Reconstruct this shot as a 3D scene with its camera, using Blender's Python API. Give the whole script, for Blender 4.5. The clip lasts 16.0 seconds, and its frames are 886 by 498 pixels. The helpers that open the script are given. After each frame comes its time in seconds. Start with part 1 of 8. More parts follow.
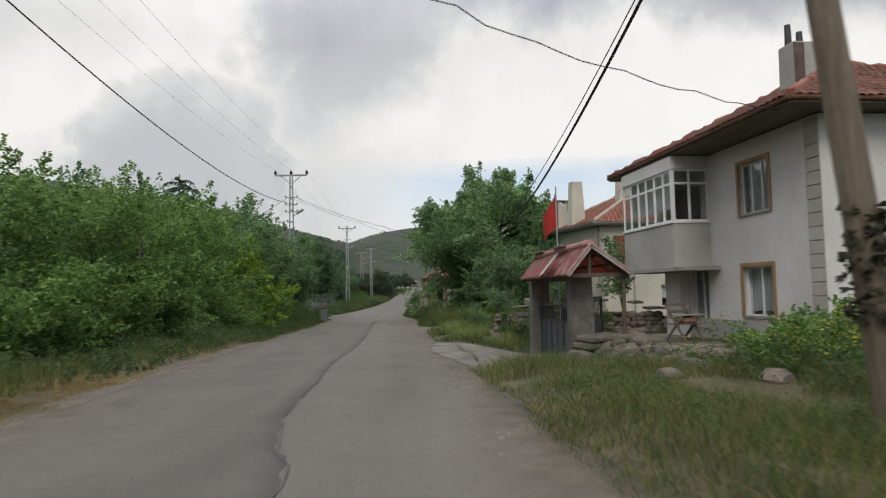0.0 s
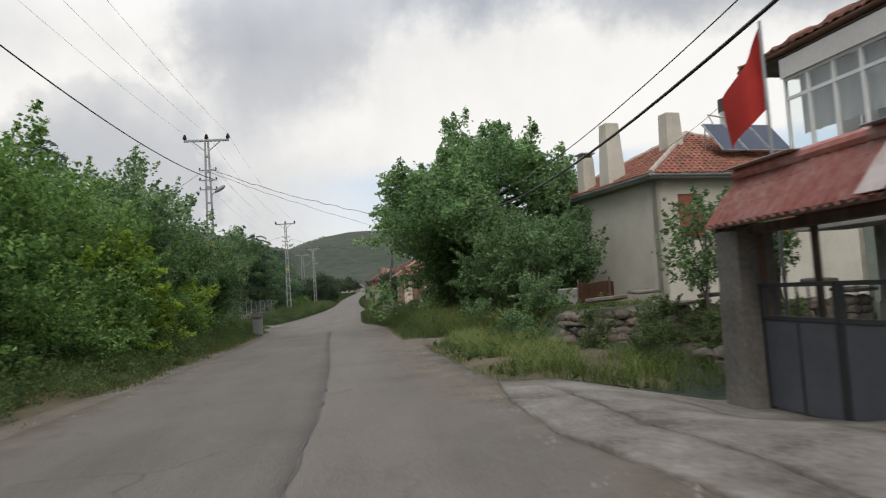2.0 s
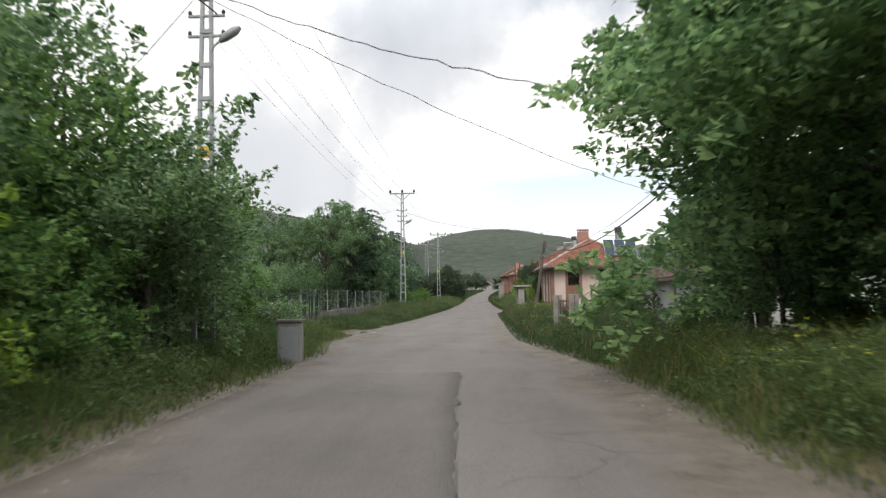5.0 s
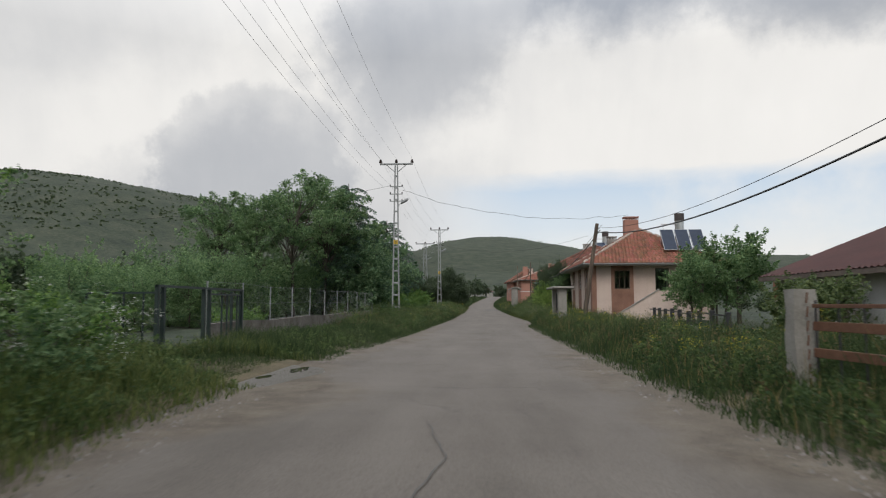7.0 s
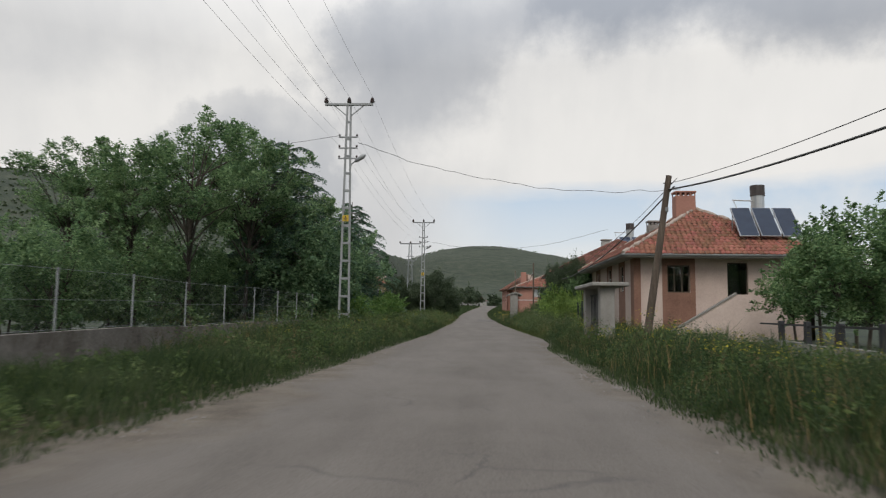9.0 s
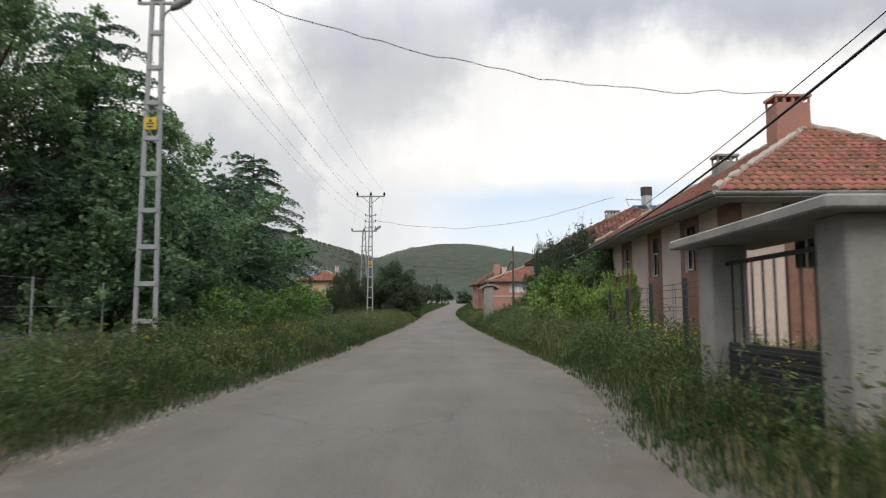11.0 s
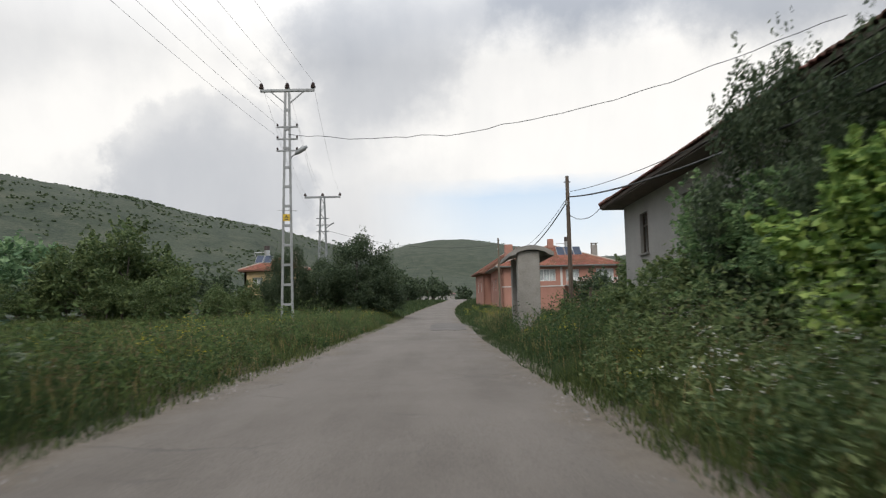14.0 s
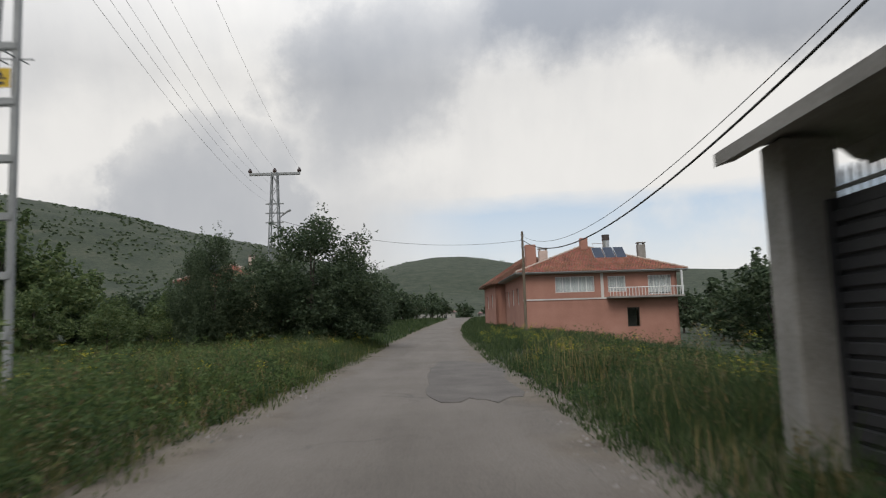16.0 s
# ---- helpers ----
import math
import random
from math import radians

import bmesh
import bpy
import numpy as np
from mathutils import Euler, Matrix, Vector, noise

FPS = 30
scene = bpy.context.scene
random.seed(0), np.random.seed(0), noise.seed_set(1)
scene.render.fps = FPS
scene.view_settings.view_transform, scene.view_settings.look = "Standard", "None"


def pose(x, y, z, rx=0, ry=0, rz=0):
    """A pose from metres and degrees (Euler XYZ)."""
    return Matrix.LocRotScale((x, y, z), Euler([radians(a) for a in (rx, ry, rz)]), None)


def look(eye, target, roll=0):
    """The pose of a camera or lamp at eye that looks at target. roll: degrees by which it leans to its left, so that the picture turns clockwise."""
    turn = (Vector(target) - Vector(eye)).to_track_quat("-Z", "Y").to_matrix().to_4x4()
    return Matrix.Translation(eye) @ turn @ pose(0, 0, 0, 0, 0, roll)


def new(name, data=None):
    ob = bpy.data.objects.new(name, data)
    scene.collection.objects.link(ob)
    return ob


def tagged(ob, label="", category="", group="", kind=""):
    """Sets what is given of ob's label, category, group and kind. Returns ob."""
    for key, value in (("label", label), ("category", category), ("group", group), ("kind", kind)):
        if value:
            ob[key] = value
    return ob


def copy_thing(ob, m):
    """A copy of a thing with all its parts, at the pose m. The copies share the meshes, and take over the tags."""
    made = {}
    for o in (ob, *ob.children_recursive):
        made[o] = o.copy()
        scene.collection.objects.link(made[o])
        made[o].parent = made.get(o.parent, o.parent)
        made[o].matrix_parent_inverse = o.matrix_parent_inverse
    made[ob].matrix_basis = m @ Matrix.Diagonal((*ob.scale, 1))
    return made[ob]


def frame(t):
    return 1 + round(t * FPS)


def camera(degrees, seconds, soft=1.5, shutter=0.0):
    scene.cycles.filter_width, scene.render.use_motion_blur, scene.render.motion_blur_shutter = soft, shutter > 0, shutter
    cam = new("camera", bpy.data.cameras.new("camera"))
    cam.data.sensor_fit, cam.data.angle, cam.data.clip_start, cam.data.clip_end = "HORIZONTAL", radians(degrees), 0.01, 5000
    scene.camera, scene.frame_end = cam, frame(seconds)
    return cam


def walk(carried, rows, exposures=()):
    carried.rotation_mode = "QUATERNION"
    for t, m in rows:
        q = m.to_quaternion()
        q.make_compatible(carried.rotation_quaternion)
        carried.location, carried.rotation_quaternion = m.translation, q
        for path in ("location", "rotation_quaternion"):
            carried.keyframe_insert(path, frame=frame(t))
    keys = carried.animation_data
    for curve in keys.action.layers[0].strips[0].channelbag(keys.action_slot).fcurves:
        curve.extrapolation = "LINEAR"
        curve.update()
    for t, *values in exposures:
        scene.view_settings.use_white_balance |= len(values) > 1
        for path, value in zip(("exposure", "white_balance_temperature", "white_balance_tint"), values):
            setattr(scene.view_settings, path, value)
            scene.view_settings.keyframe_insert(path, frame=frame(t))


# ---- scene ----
cam = camera(66.8, 16.0, soft=1.15, shutter=0.3)
PATH = [
    (0, (3.401, 0.19, 1.916), (3.473, 2.185, 2.041), -1.3),
    (0.5, (3.068, 3.122, 1.84), (3.209, 5.113, 1.974), -2.1),
    (1, (2.685, 6.06, 1.775), (2.883, 8.045, 1.909), -3.0),
    (1.5, (2.346, 9.048, 1.708), (2.569, 11.032, 1.835), -3.6),
    (2, (2.014, 12.187, 1.643), (2.262, 14.167, 1.767), -3.8),
    (2.5, (1.852, 15.684, 1.574), (2.107, 17.664, 1.701), -4.0),
    (2.6, (1.824, 16.382, 1.564), (2.072, 18.362, 1.693), -4.0),
    (2.7, (1.796, 17.08, 1.554), (2.016, 19.063, 1.685), -3.9),
    (2.8, (1.768, 17.777, 1.543), (1.926, 19.767, 1.677), -3.9),
    (2.9, (1.74, 18.475, 1.533), (1.817, 20.469, 1.668), -3.8),
    (3, (1.711, 19.173, 1.523), (1.737, 21.168, 1.66), -3.8),
    (3.5, (1.448, 22.709, 1.492), (1.4, 24.704, 1.629), -3.5),
    (4, (1.465, 26.283, 1.472), (1.379, 28.277, 1.605), -2.6),
    (4.5, (1.269, 29.871, 1.484), (1.152, 31.863, 1.614), -1.7),
    (4.7, (1.174, 31.435, 1.466), (1.044, 33.427, 1.599), -1.1),
    (6.8, (-0.762, 48.431, 1.167), (-0.879, 50.421, 1.324), -0.4),
    (7, (-0.744, 49.783, 1.198), (-0.861, 51.773, 1.359), -0.1),
    (7.5, (-0.822, 53.601, 1.158), (-0.934, 55.591, 1.327), -0.2),
    (8, (-0.872, 57.481, 1.154), (-0.978, 59.47, 1.338), -0.2),
    (8.5, (-0.702, 61.366, 1.088), (-0.804, 63.355, 1.272), 0.2),
    (9, (-0.593, 65.514, 1.075), (-0.693, 67.503, 1.264), 0.7),
    (9.2, (-0.429, 67.203, 1.058), (-0.533, 69.191, 1.247), 0.7),
    (11.3, (0.159, 84.797, 1.159), (0.156, 86.789, 1.344), -0.1),
    (11.5, (0.29, 86.585, 1.138), (0.287, 88.576, 1.324), -0.0),
    (12, (0.376, 90.819, 1.073), (0.371, 92.81, 1.254), 0.3),
    (12.5, (0.47, 95.792, 1.18), (0.465, 97.784, 1.355), -0.2),
    (13, (0.443, 100.598, 1.197), (0.438, 102.59, 1.373), -0.6),
    (13.5, (0.391, 105.331, 1.22), (0.389, 107.323, 1.395), -0.9),
    (14, (0.375, 109.82, 1.169), (0.371, 111.812, 1.346), -1.2),
    (14.5, (0.203, 114.458, 1.145), (0.2, 116.449, 1.328), -1.4),
    (15, (0.091, 119.704, 1.303), (0.084, 121.694, 1.503), -2.2),
    (15.5, (0.057, 124.526, 1.339), (0.051, 126.514, 1.556), -1.8),
    (16, (-0.047, 129.306, 1.429), (-0.043, 131.293, 1.66), -1.7),
]
# the clip's camera lifts its exposure under the trees
LIGHTNESS = [(0.0, 0.15), (2.0, 0.2), (2.5, 0.24), (3.5, 0.55), (4.5, 0.8), (5.6, 0.38), (6.8, 0.1), (8.0, -0.02), (9.2, 0.0), (11.3, 0.38), (12.5, 0.4), (13.5, 0.38), (15.0, 0.04), (16.0, 0.0)]
walk(cam, [(t, look(eye, target, roll)) for t, eye, target, roll in PATH], LIGHTNESS)

# ---------------------------------------------------------------- sky and light
world = bpy.data.worlds.new("sky")
scene.world = world
world.use_nodes = True
wn, wl = world.node_tree.nodes, world.node_tree.links
wn.clear()


def wnode(kind, **inputs):
    n = wn.new(kind)
    for key, value in inputs.items():
        n.inputs[key.replace("_", " ")].default_value = value
    return n


def wmath(op, a, b=None):
    n = wn.new("ShaderNodeMath")
    n.operation = op
    for i, v in enumerate((a, b)):
        if v is None:
            continue
        if isinstance(v, (int, float)):
            n.inputs[i].default_value = v
        else:
            wl.new(v, n.inputs[i])
    return n.outputs[0]


def wramp(fac, stops):
    n = wn.new("ShaderNodeValToRGB")
    while len(n.color_ramp.elements) < len(stops):
        n.color_ramp.elements.new(0.5)
    for e, (p, c) in zip(n.color_ramp.elements, stops):
        e.position, e.color = p, (*c, 1) if len(c) == 3 else c
    wl.new(fac, n.inputs[0])
    return n.outputs[0]


def wmix(fac, a, b):
    n = wn.new("ShaderNodeMix")
    n.data_type = "RGBA"
    for i, v in ((0, fac), (6, a), (7, b)):
        if isinstance(v, (int, float)):
            n.inputs[i].default_value = v
        elif isinstance(v, tuple):
            n.inputs[i].default_value = (*v, 1)
        else:
            wl.new(v, n.inputs[i])
    return n.outputs[2]


SUN_ELEVATION, SUN_AZIMUTH = radians(44), radians(195)
sky = wn.new("ShaderNodeTexSky")
sky.sky_type, sky.sun_disc = "NISHITA", False
sky.sun_elevation, sky.sun_rotation = SUN_ELEVATION, SUN_AZIMUTH
scale_sky = wn.new("ShaderNodeVectorMath")
scale_sky.operation = "SCALE"
scale_sky.inputs["Scale"].default_value = 0.12
wl.new(sky.outputs[0], scale_sky.inputs[0])

geo = wn.new("ShaderNodeTexCoord")
sep = wn.new("ShaderNodeSeparateXYZ")
wl.new(geo.outputs["Generated"], sep.inputs[0])
dx, dy, dz = sep.outputs[0], sep.outputs[1], sep.outputs[2]
# cloud layer: the direction projected on a flat ceiling
inv = wmath("DIVIDE", 1.0, wmath("ADD", wmath("MAXIMUM", dz, 0.0), 0.12))
comb = wn.new("ShaderNodeCombineXYZ")
wl.new(wmath("MULTIPLY", dx, inv), comb.inputs[0])
wl.new(wmath("MULTIPLY", dy, inv), comb.inputs[1])


def cloud_noise(scale, detail, rough, seed, coords):
    n = wn.new("ShaderNodeTexNoise")
    n.noise_dimensions = "4D"
    n.inputs["Scale"].default_value, n.inputs["Detail"].default_value = scale, detail
    n.inputs["Roughness"].default_value, n.inputs["W"].default_value = rough, seed
    wl.new(coords, n.inputs["Vector"])
    return n.outputs["Fac"]


big = cloud_noise(0.55, 6, 0.52, 3.1, comb.outputs[0])
fine = cloud_noise(2.2, 8, 0.6, 1.7, comb.outputs[0])
puff = cloud_noise(5.0, 7, 0.55, 8.3, geo.outputs["Generated"])
dens = wmath("ADD", wmath("MULTIPLY", big, 0.72), wmath("MULTIPLY", fine, 0.28))
# overcast greys: bright thin cloud to heavier grey
heavy = wramp(dz, [(0.0, (0, 0, 0)), (0.30, (0.02, 0.02, 0.02)), (0.42, (0.10, 0.10, 0.10)), (1.0, (0.12, 0.12, 0.12))])
dens = wmath("ADD", dens, heavy)
around = wramp(dens, [(0.42, (0, 0, 0)), (0.50, (0.28, 0.28, 0.28)), (0.57, (0.62, 0.62, 0.62)), (0.68, (1, 1, 1))])
# the cloud banks over the valley ahead: slopes of the view, bent by noise into ragged outlines
ahead = wmath("MAXIMUM", dy, 0.08)
bend = cloud_noise(5.5, 8, 0.62, 4.2, geo.outputs["Generated"])
bend2 = cloud_noise(4.5, 8, 0.62, 6.9, geo.outputs["Generated"])
haze = cloud_noise(2.6, 5, 0.5, 2.4, geo.outputs["Generated"])
su = wmath("ADD", wmath("DIVIDE", dx, ahead), wmath("MULTIPLY", wmath("SUBTRACT", bend, 0.5), 0.42))
sv = wmath("ADD", wmath("DIVIDE", dz, ahead), wmath("MULTIPLY", wmath("SUBTRACT", bend2, 0.5), 0.28))


def wrange(v, lo, hi, a=0.0, b=1.0):
    n = wn.new("ShaderNodeMapRange")
    n.interpolation_type = "SMOOTHSTEP"
    for k, w in zip(("From Min", "From Max", "To Min", "To Max"), (lo, hi, a, b)):
        n.inputs[k].default_value = w
    wl.new(v, n.inputs["Value"])
    return n.outputs[0]


def bank(cu, cv, ru, rv, lo, hi):
    """1 inside an oval cloud bank, 0 outside; lo to hi is the softness of its rim."""
    a = wmath("DIVIDE", wmath("SUBTRACT", su, cu), ru)
    b = wmath("DIVIDE", wmath("SUBTRACT", sv, cv), rv)
    return wrange(wmath("ADD", wmath("MULTIPLY", a, a), wmath("MULTIPLY", b, b)), lo, hi, 1.0, 0.0)


grey_bank = wmath("MULTIPLY", bank(-0.37, 0.22, 0.20, 0.13, 0.65, 1.1), 0.17)
low_bank = wmath("MULTIPLY", bank(-0.32, 0.13, 0.36, 0.16, 0.2, 1.6), 0.20)
dark_bank = wmath("MULTIPLY", bank(-0.10, 0.40, 0.15, 0.13, 0.0, 1.9), 0.35)
left_bank = wmath("MULTIPLY", wmath("MULTIPLY", wrange(sv, 0.33, 0.46), wrange(su, 0.05, -0.12)), 0.12)
top_bank = wmath("MULTIPLY", wmath("MULTIPLY", wrange(sv, 0.37, 0.47), wrange(su, -0.06, 0.16)), 0.52)
streak = wn.new("ShaderNodeMapping")
streak.inputs["Rotation"].default_value = (0.0, radians(32), 0.0)
streak.inputs["Scale"].default_value = (9.0, 1.0, 2.2)
wl.new(geo.outputs["Generated"], streak.inputs[0])
wisp = cloud_noise(1.6, 6, 0.6, 5.5, streak.outputs[0])
front = wmath("ADD", wmath("MULTIPLY", haze, 0.42), wmath("MULTIPLY", bend, 0.16))
front = wmath("ADD", wmath("ADD", front, wmath("MULTIPLY", wisp, 0.16)), -0.24)
for b_ in (grey_bank, low_bank, dark_bank, left_bank, top_bank):
    front = wmath("ADD", front, b_)
turn_ = wrange(dy, 0.25, 0.6)
grey = wmath("ADD", wmath("MULTIPLY", front, turn_), wmath("MULTIPLY", around, wmath("SUBTRACT", 1.0, turn_)))
overcast = wramp(grey, [(0.0, (0.93, 0.91, 0.88)), (0.12, (0.86, 0.845, 0.82)), (0.40, (0.56, 0.57, 0.59)), (0.70, (0.36, 0.385, 0.43)), (1.0, (0.26, 0.29, 0.34))])
# a clear strip low over the horizon ahead, with streaks and small puffs in it
low = wmath("ADD", dz, wmath("MULTIPLY", wmath("SUBTRACT", fine, 0.5), 0.04))
strip = wramp(low, [(0.0, (0, 0, 0)), (0.055, (0.15, 0.15, 0.15)), (0.11, (0.8, 0.8, 0.8)), (0.165, (1, 1, 1)), (0.192, (0, 0, 0)), (1.0, (0, 0, 0))])
side = wramp(wmath("ADD", wmath("MULTIPLY", dx, 0.5), 0.5), [(0.44, (0, 0, 0)), (0.53, (1, 1, 1))])
clear = wmath("MULTIPLY", strip, side)
cumulus = wramp(puff, [(0.50, (0, 0, 0)), (0.60, (1, 1, 1))])
clear = wmath("MULTIPLY", clear, wmath("SUBTRACT", 1.0, wmath("MULTIPLY", cumulus, 0.5)))
pale = wramp(dz, [(0.0, (0.78, 0.80, 0.80)), (0.10, (0.68, 0.75, 0.82)), (0.2, (0.56, 0.67, 0.80)), (1.0, (0.4, 0.55, 0.8))])
blue = wmix(0.85, scale_sky.outputs[0], pale)
col = wmix(clear, overcast, blue)
# the cloud cover brightens steadily towards the zenith
rise = wn.new("ShaderNodeVectorMath")
rise.operation = "SCALE"
wl.new(col, rise.inputs[0])
wl.new(wmath("ADD", 1.0, wmath("MULTIPLY", wmath("MAXIMUM", wmath("SUBTRACT", dz, 0.35), 0.0), 3.4)), rise.inputs["Scale"])
col = rise.outputs[0]
back = wnode("ShaderNodeBackground", Strength=0.95)
wl.new(col, back.inputs[0])
wout = wn.new("ShaderNodeOutputWorld")
wl.new(back.outputs[0], wout.inputs[0])

sun_data = bpy.data.lights.new("sun", "SUN")
sun_data.energy, sun_data.angle, sun_data.color = 1.25, radians(30), (1.0, 0.95, 0.88)
sun = new("sun", sun_data)
sun.matrix_world = look((0, 0, 60), (60 * -math.sin(SUN_AZIMUTH) * math.cos(SUN_ELEVATION), 60 * -math.cos(SUN_AZIMUTH) * math.cos(SUN_ELEVATION), 60 - 60 * math.sin(SUN_ELEVATION)))

# ---------------------------------------------------------------- materials
def material(name, colours, rough=0.8, scale=1.5, fine=30.0, bump=0.3, bump_scale=60.0, metal=0.0, spread=0.0, island=False, translucent=0.0, stretch=(1, 1, 1), fine_mix=0.35, bump_dist=0.01):
    """A surface of two to four colours mixed by coarse and fine noise, with fine relief."""
    m = bpy.data.materials.new(name)
    m.use_nodes = True
    nt = m.node_tree
    n, l = nt.nodes, nt.links
    bsdf = n["Principled BSDF"]
    tc = n.new("ShaderNodeTexCoord")
    mp = n.new("ShaderNodeMapping")
    mp.inputs["Scale"].default_value = stretch
    l.new(tc.outputs["Object"], mp.inputs[0])

    def noise_tex(s, d):
        t = n.new("ShaderNodeTexNoise")
        t.inputs["Scale"].default_value, t.inputs["Detail"].default_value = s, d
        t.inputs["Roughness"].default_value = 0.6
        l.new(mp.outputs[0], t.inputs["Vector"])
        return t.outputs["Fac"]

    coarse, small = noise_tex(scale, 5), noise_tex(fine, 3)
    mix = n.new("ShaderNodeMath")
    mix.operation = "MULTIPLY_ADD"
    mix.inputs[1].default_value = fine_mix
    l.new(small, mix.inputs[0])
    sc = n.new("ShaderNodeMath")
    sc.operation = "MULTIPLY"
    sc.inputs[1].default_value = 1 - fine_mix
    l.new(coarse, sc.inputs[0])
    l.new(sc.outputs[0], mix.inputs[2])
    ramp = n.new("ShaderNodeValToRGB")
    lo, hi = 0.36, 0.64
    while len(ramp.color_ramp.elements) < len(colours):
        ramp.color_ramp.elements.new(0.5)
    for i, (e, c) in enumerate(zip(ramp.color_ramp.elements, colours)):
        e.position, e.color = lo + (hi - lo) * i / max(1, len(colours) - 1), (*c, 1)
    l.new(mix.outputs[0], ramp.inputs[0])
    colour = ramp.outputs[0]
    if spread:
        if island:
            src = n.new("ShaderNodeNewGeometry").outputs["Random Per Island"]
        else:
            src = n.new("ShaderNodeObjectInfo").outputs["Random"]
        hsv = n.new("ShaderNodeHueSaturation")
        mr = n.new("ShaderNodeMapRange")
        mr.inputs["To Min"].default_value, mr.inputs["To Max"].default_value = 1 - spread, 1 + spread
        l.new(src, mr.inputs["Value"])
        l.new(mr.outputs[0], hsv.inputs["Value"])
        mr2 = n.new("ShaderNodeMapRange")
        mr2.inputs["To Min"].default_value, mr2.inputs["To Max"].default_value = 0.5 + spread * 0.06, 0.5 - spread * 0.06
        l.new(src, mr2.inputs["Value"])
        l.new(mr2.outputs[0], hsv.inputs["Hue"])
        l.new(colour, hsv.inputs["Color"])
        colour = hsv.outputs[0]
    l.new(colour, bsdf.inputs["Base Color"])
    bsdf.inputs["Roughness"].default_value, bsdf.inputs["Metallic"].default_value = rough, metal
    if bump:
        b = n.new("ShaderNodeBump")
        b.inputs["Strength"].default_value, b.inputs["Distance"].default_value = bump, bump_dist
        l.new(noise_tex(bump_scale, 4), b.inputs["Height"])
        l.new(b.outputs[0], bsdf.inputs["Normal"])
    if translucent:
        tr = n.new("ShaderNodeBsdfTranslucent")
        l.new(colour, tr.inputs["Color"])
        ms = n.new("ShaderNodeMixShader")
        ms.inputs[0].default_value = translucent
        l.new(bsdf.outputs[0], ms.inputs[1])
        l.new(tr.outputs[0], ms.inputs[2])
        l.new(ms.outputs[0], n["Material Output"].inputs[0])
        bsdf.inputs["Specular IOR Level"].default_value = 0.25
    return m


def foliage(name, dark, mid, light, translucent=0.3):
    return material(name, [dark, mid, light], rough=0.6, scale=0.5, fine=3.0, bump=0, spread=0.45, island=True, translucent=translucent)




def road_material(name, asphalt, dirt, reach):
    """Worn asphalt: patchy along the way, fine stone, hair cracks; dirt creeps in from the rims (UV: metres from each rim)."""
    m = bpy.data.materials.new(name)
    m.use_nodes = True
    n, l = m.node_tree.nodes, m.node_tree.links
    bsdf = n["Principled BSDF"]
    tc = n.new("ShaderNodeTexCoord")

    def tex(s, d, stretch=(1, 1, 1), rough_=0.62):
        mp = n.new("ShaderNodeMapping")
        mp.inputs["Scale"].default_value = stretch
        l.new(tc.outputs["Object"], mp.inputs[0])
        t = n.new("ShaderNodeTexNoise")
        t.inputs["Scale"].default_value, t.inputs["Detail"].default_value, t.inputs["Roughness"].default_value = s, d, rough_
        l.new(mp.outputs[0], t.inputs["Vector"])
        return t.outputs["Fac"]

    def calc(op, a, b, c=None):
        k = n.new("ShaderNodeMath")
        k.operation = op
        for i, v in enumerate((a, b, c)):
            if isinstance(v, (int, float)):
                k.inputs[i].default_value = v
            elif v is not None:
                l.new(v, k.inputs[i])
        return k.outputs[0]

    def span(v, a, b, lo=0.0, hi=1.0):
        k = n.new("ShaderNodeMapRange")
        for key, x in (("From Min", a), ("From Max", b), ("To Min", lo), ("To Max", hi)):
            k.inputs[key].default_value = x
        l.new(v, k.inputs["Value"])
        return k.outputs[0]

    def ramp(v, cols, lo, hi):
        k = n.new("ShaderNodeValToRGB")
        while len(k.color_ramp.elements) < len(cols):
            k.color_ramp.elements.new(0.5)
        for i, (e, c) in enumerate(zip(k.color_ramp.elements, cols)):
            e.position, e.color = lo + (hi - lo) * i / (len(cols) - 1), (*c, 1)
        l.new(v, k.inputs[0])
        return k.outputs[0]

    def blend(f, a, b, kind="MIX"):
        k = n.new("ShaderNodeMix")
        k.data_type, k.blend_type = "RGBA", kind
        for i, v in ((0, f), (6, a), (7, b)):
            if isinstance(v, (int, float)):
                k.inputs[i].default_value = v
            elif isinstance(v, tuple):
                k.inputs[i].default_value = (*v, 1)
            else:
                l.new(v, k.inputs[i])
        return k.outputs[2]

    along, patchy, grit = tex(0.9, 5, (1.0, 0.16, 1.0)), tex(0.45, 6), tex(60, 3, rough_=0.8)
    tone = calc("ADD", calc("MULTIPLY", along, 0.45), calc("ADD", calc("MULTIPLY", patchy, 0.35), calc("MULTIPLY", grit, 0.20)))
    col = ramp(tone, asphalt, 0.38, 0.62)
    # pale stone chips and dark pits of the coarse chippings
    cell = n.new("ShaderNodeTexVoronoi")
    cell.inputs["Scale"].default_value = 42
    l.new(tc.outputs["Object"], cell.inputs["Vector"])
    chips = span(cell.outputs["Distance"], 0.1, 0.75, 1.12, 0.8)
    hs = n.new("ShaderNodeHueSaturation")
    l.new(chips, hs.inputs["Value"])
    l.new(col, hs.inputs["Color"])
    col = hs.outputs[0]
    # hair cracks
    warp = n.new("ShaderNodeMapping")
    wob = n.new("ShaderNodeVectorMath")
    wob.operation = "MULTIPLY_ADD"
    wn_ = n.new("ShaderNodeTexNoise")
    wn_.inputs["Scale"].default_value, wn_.inputs["Detail"].default_value = 1.6, 4
    l.new(tc.outputs["Object"], wn_.inputs["Vector"])
    l.new(wn_.outputs["Color"], wob.inputs[0])
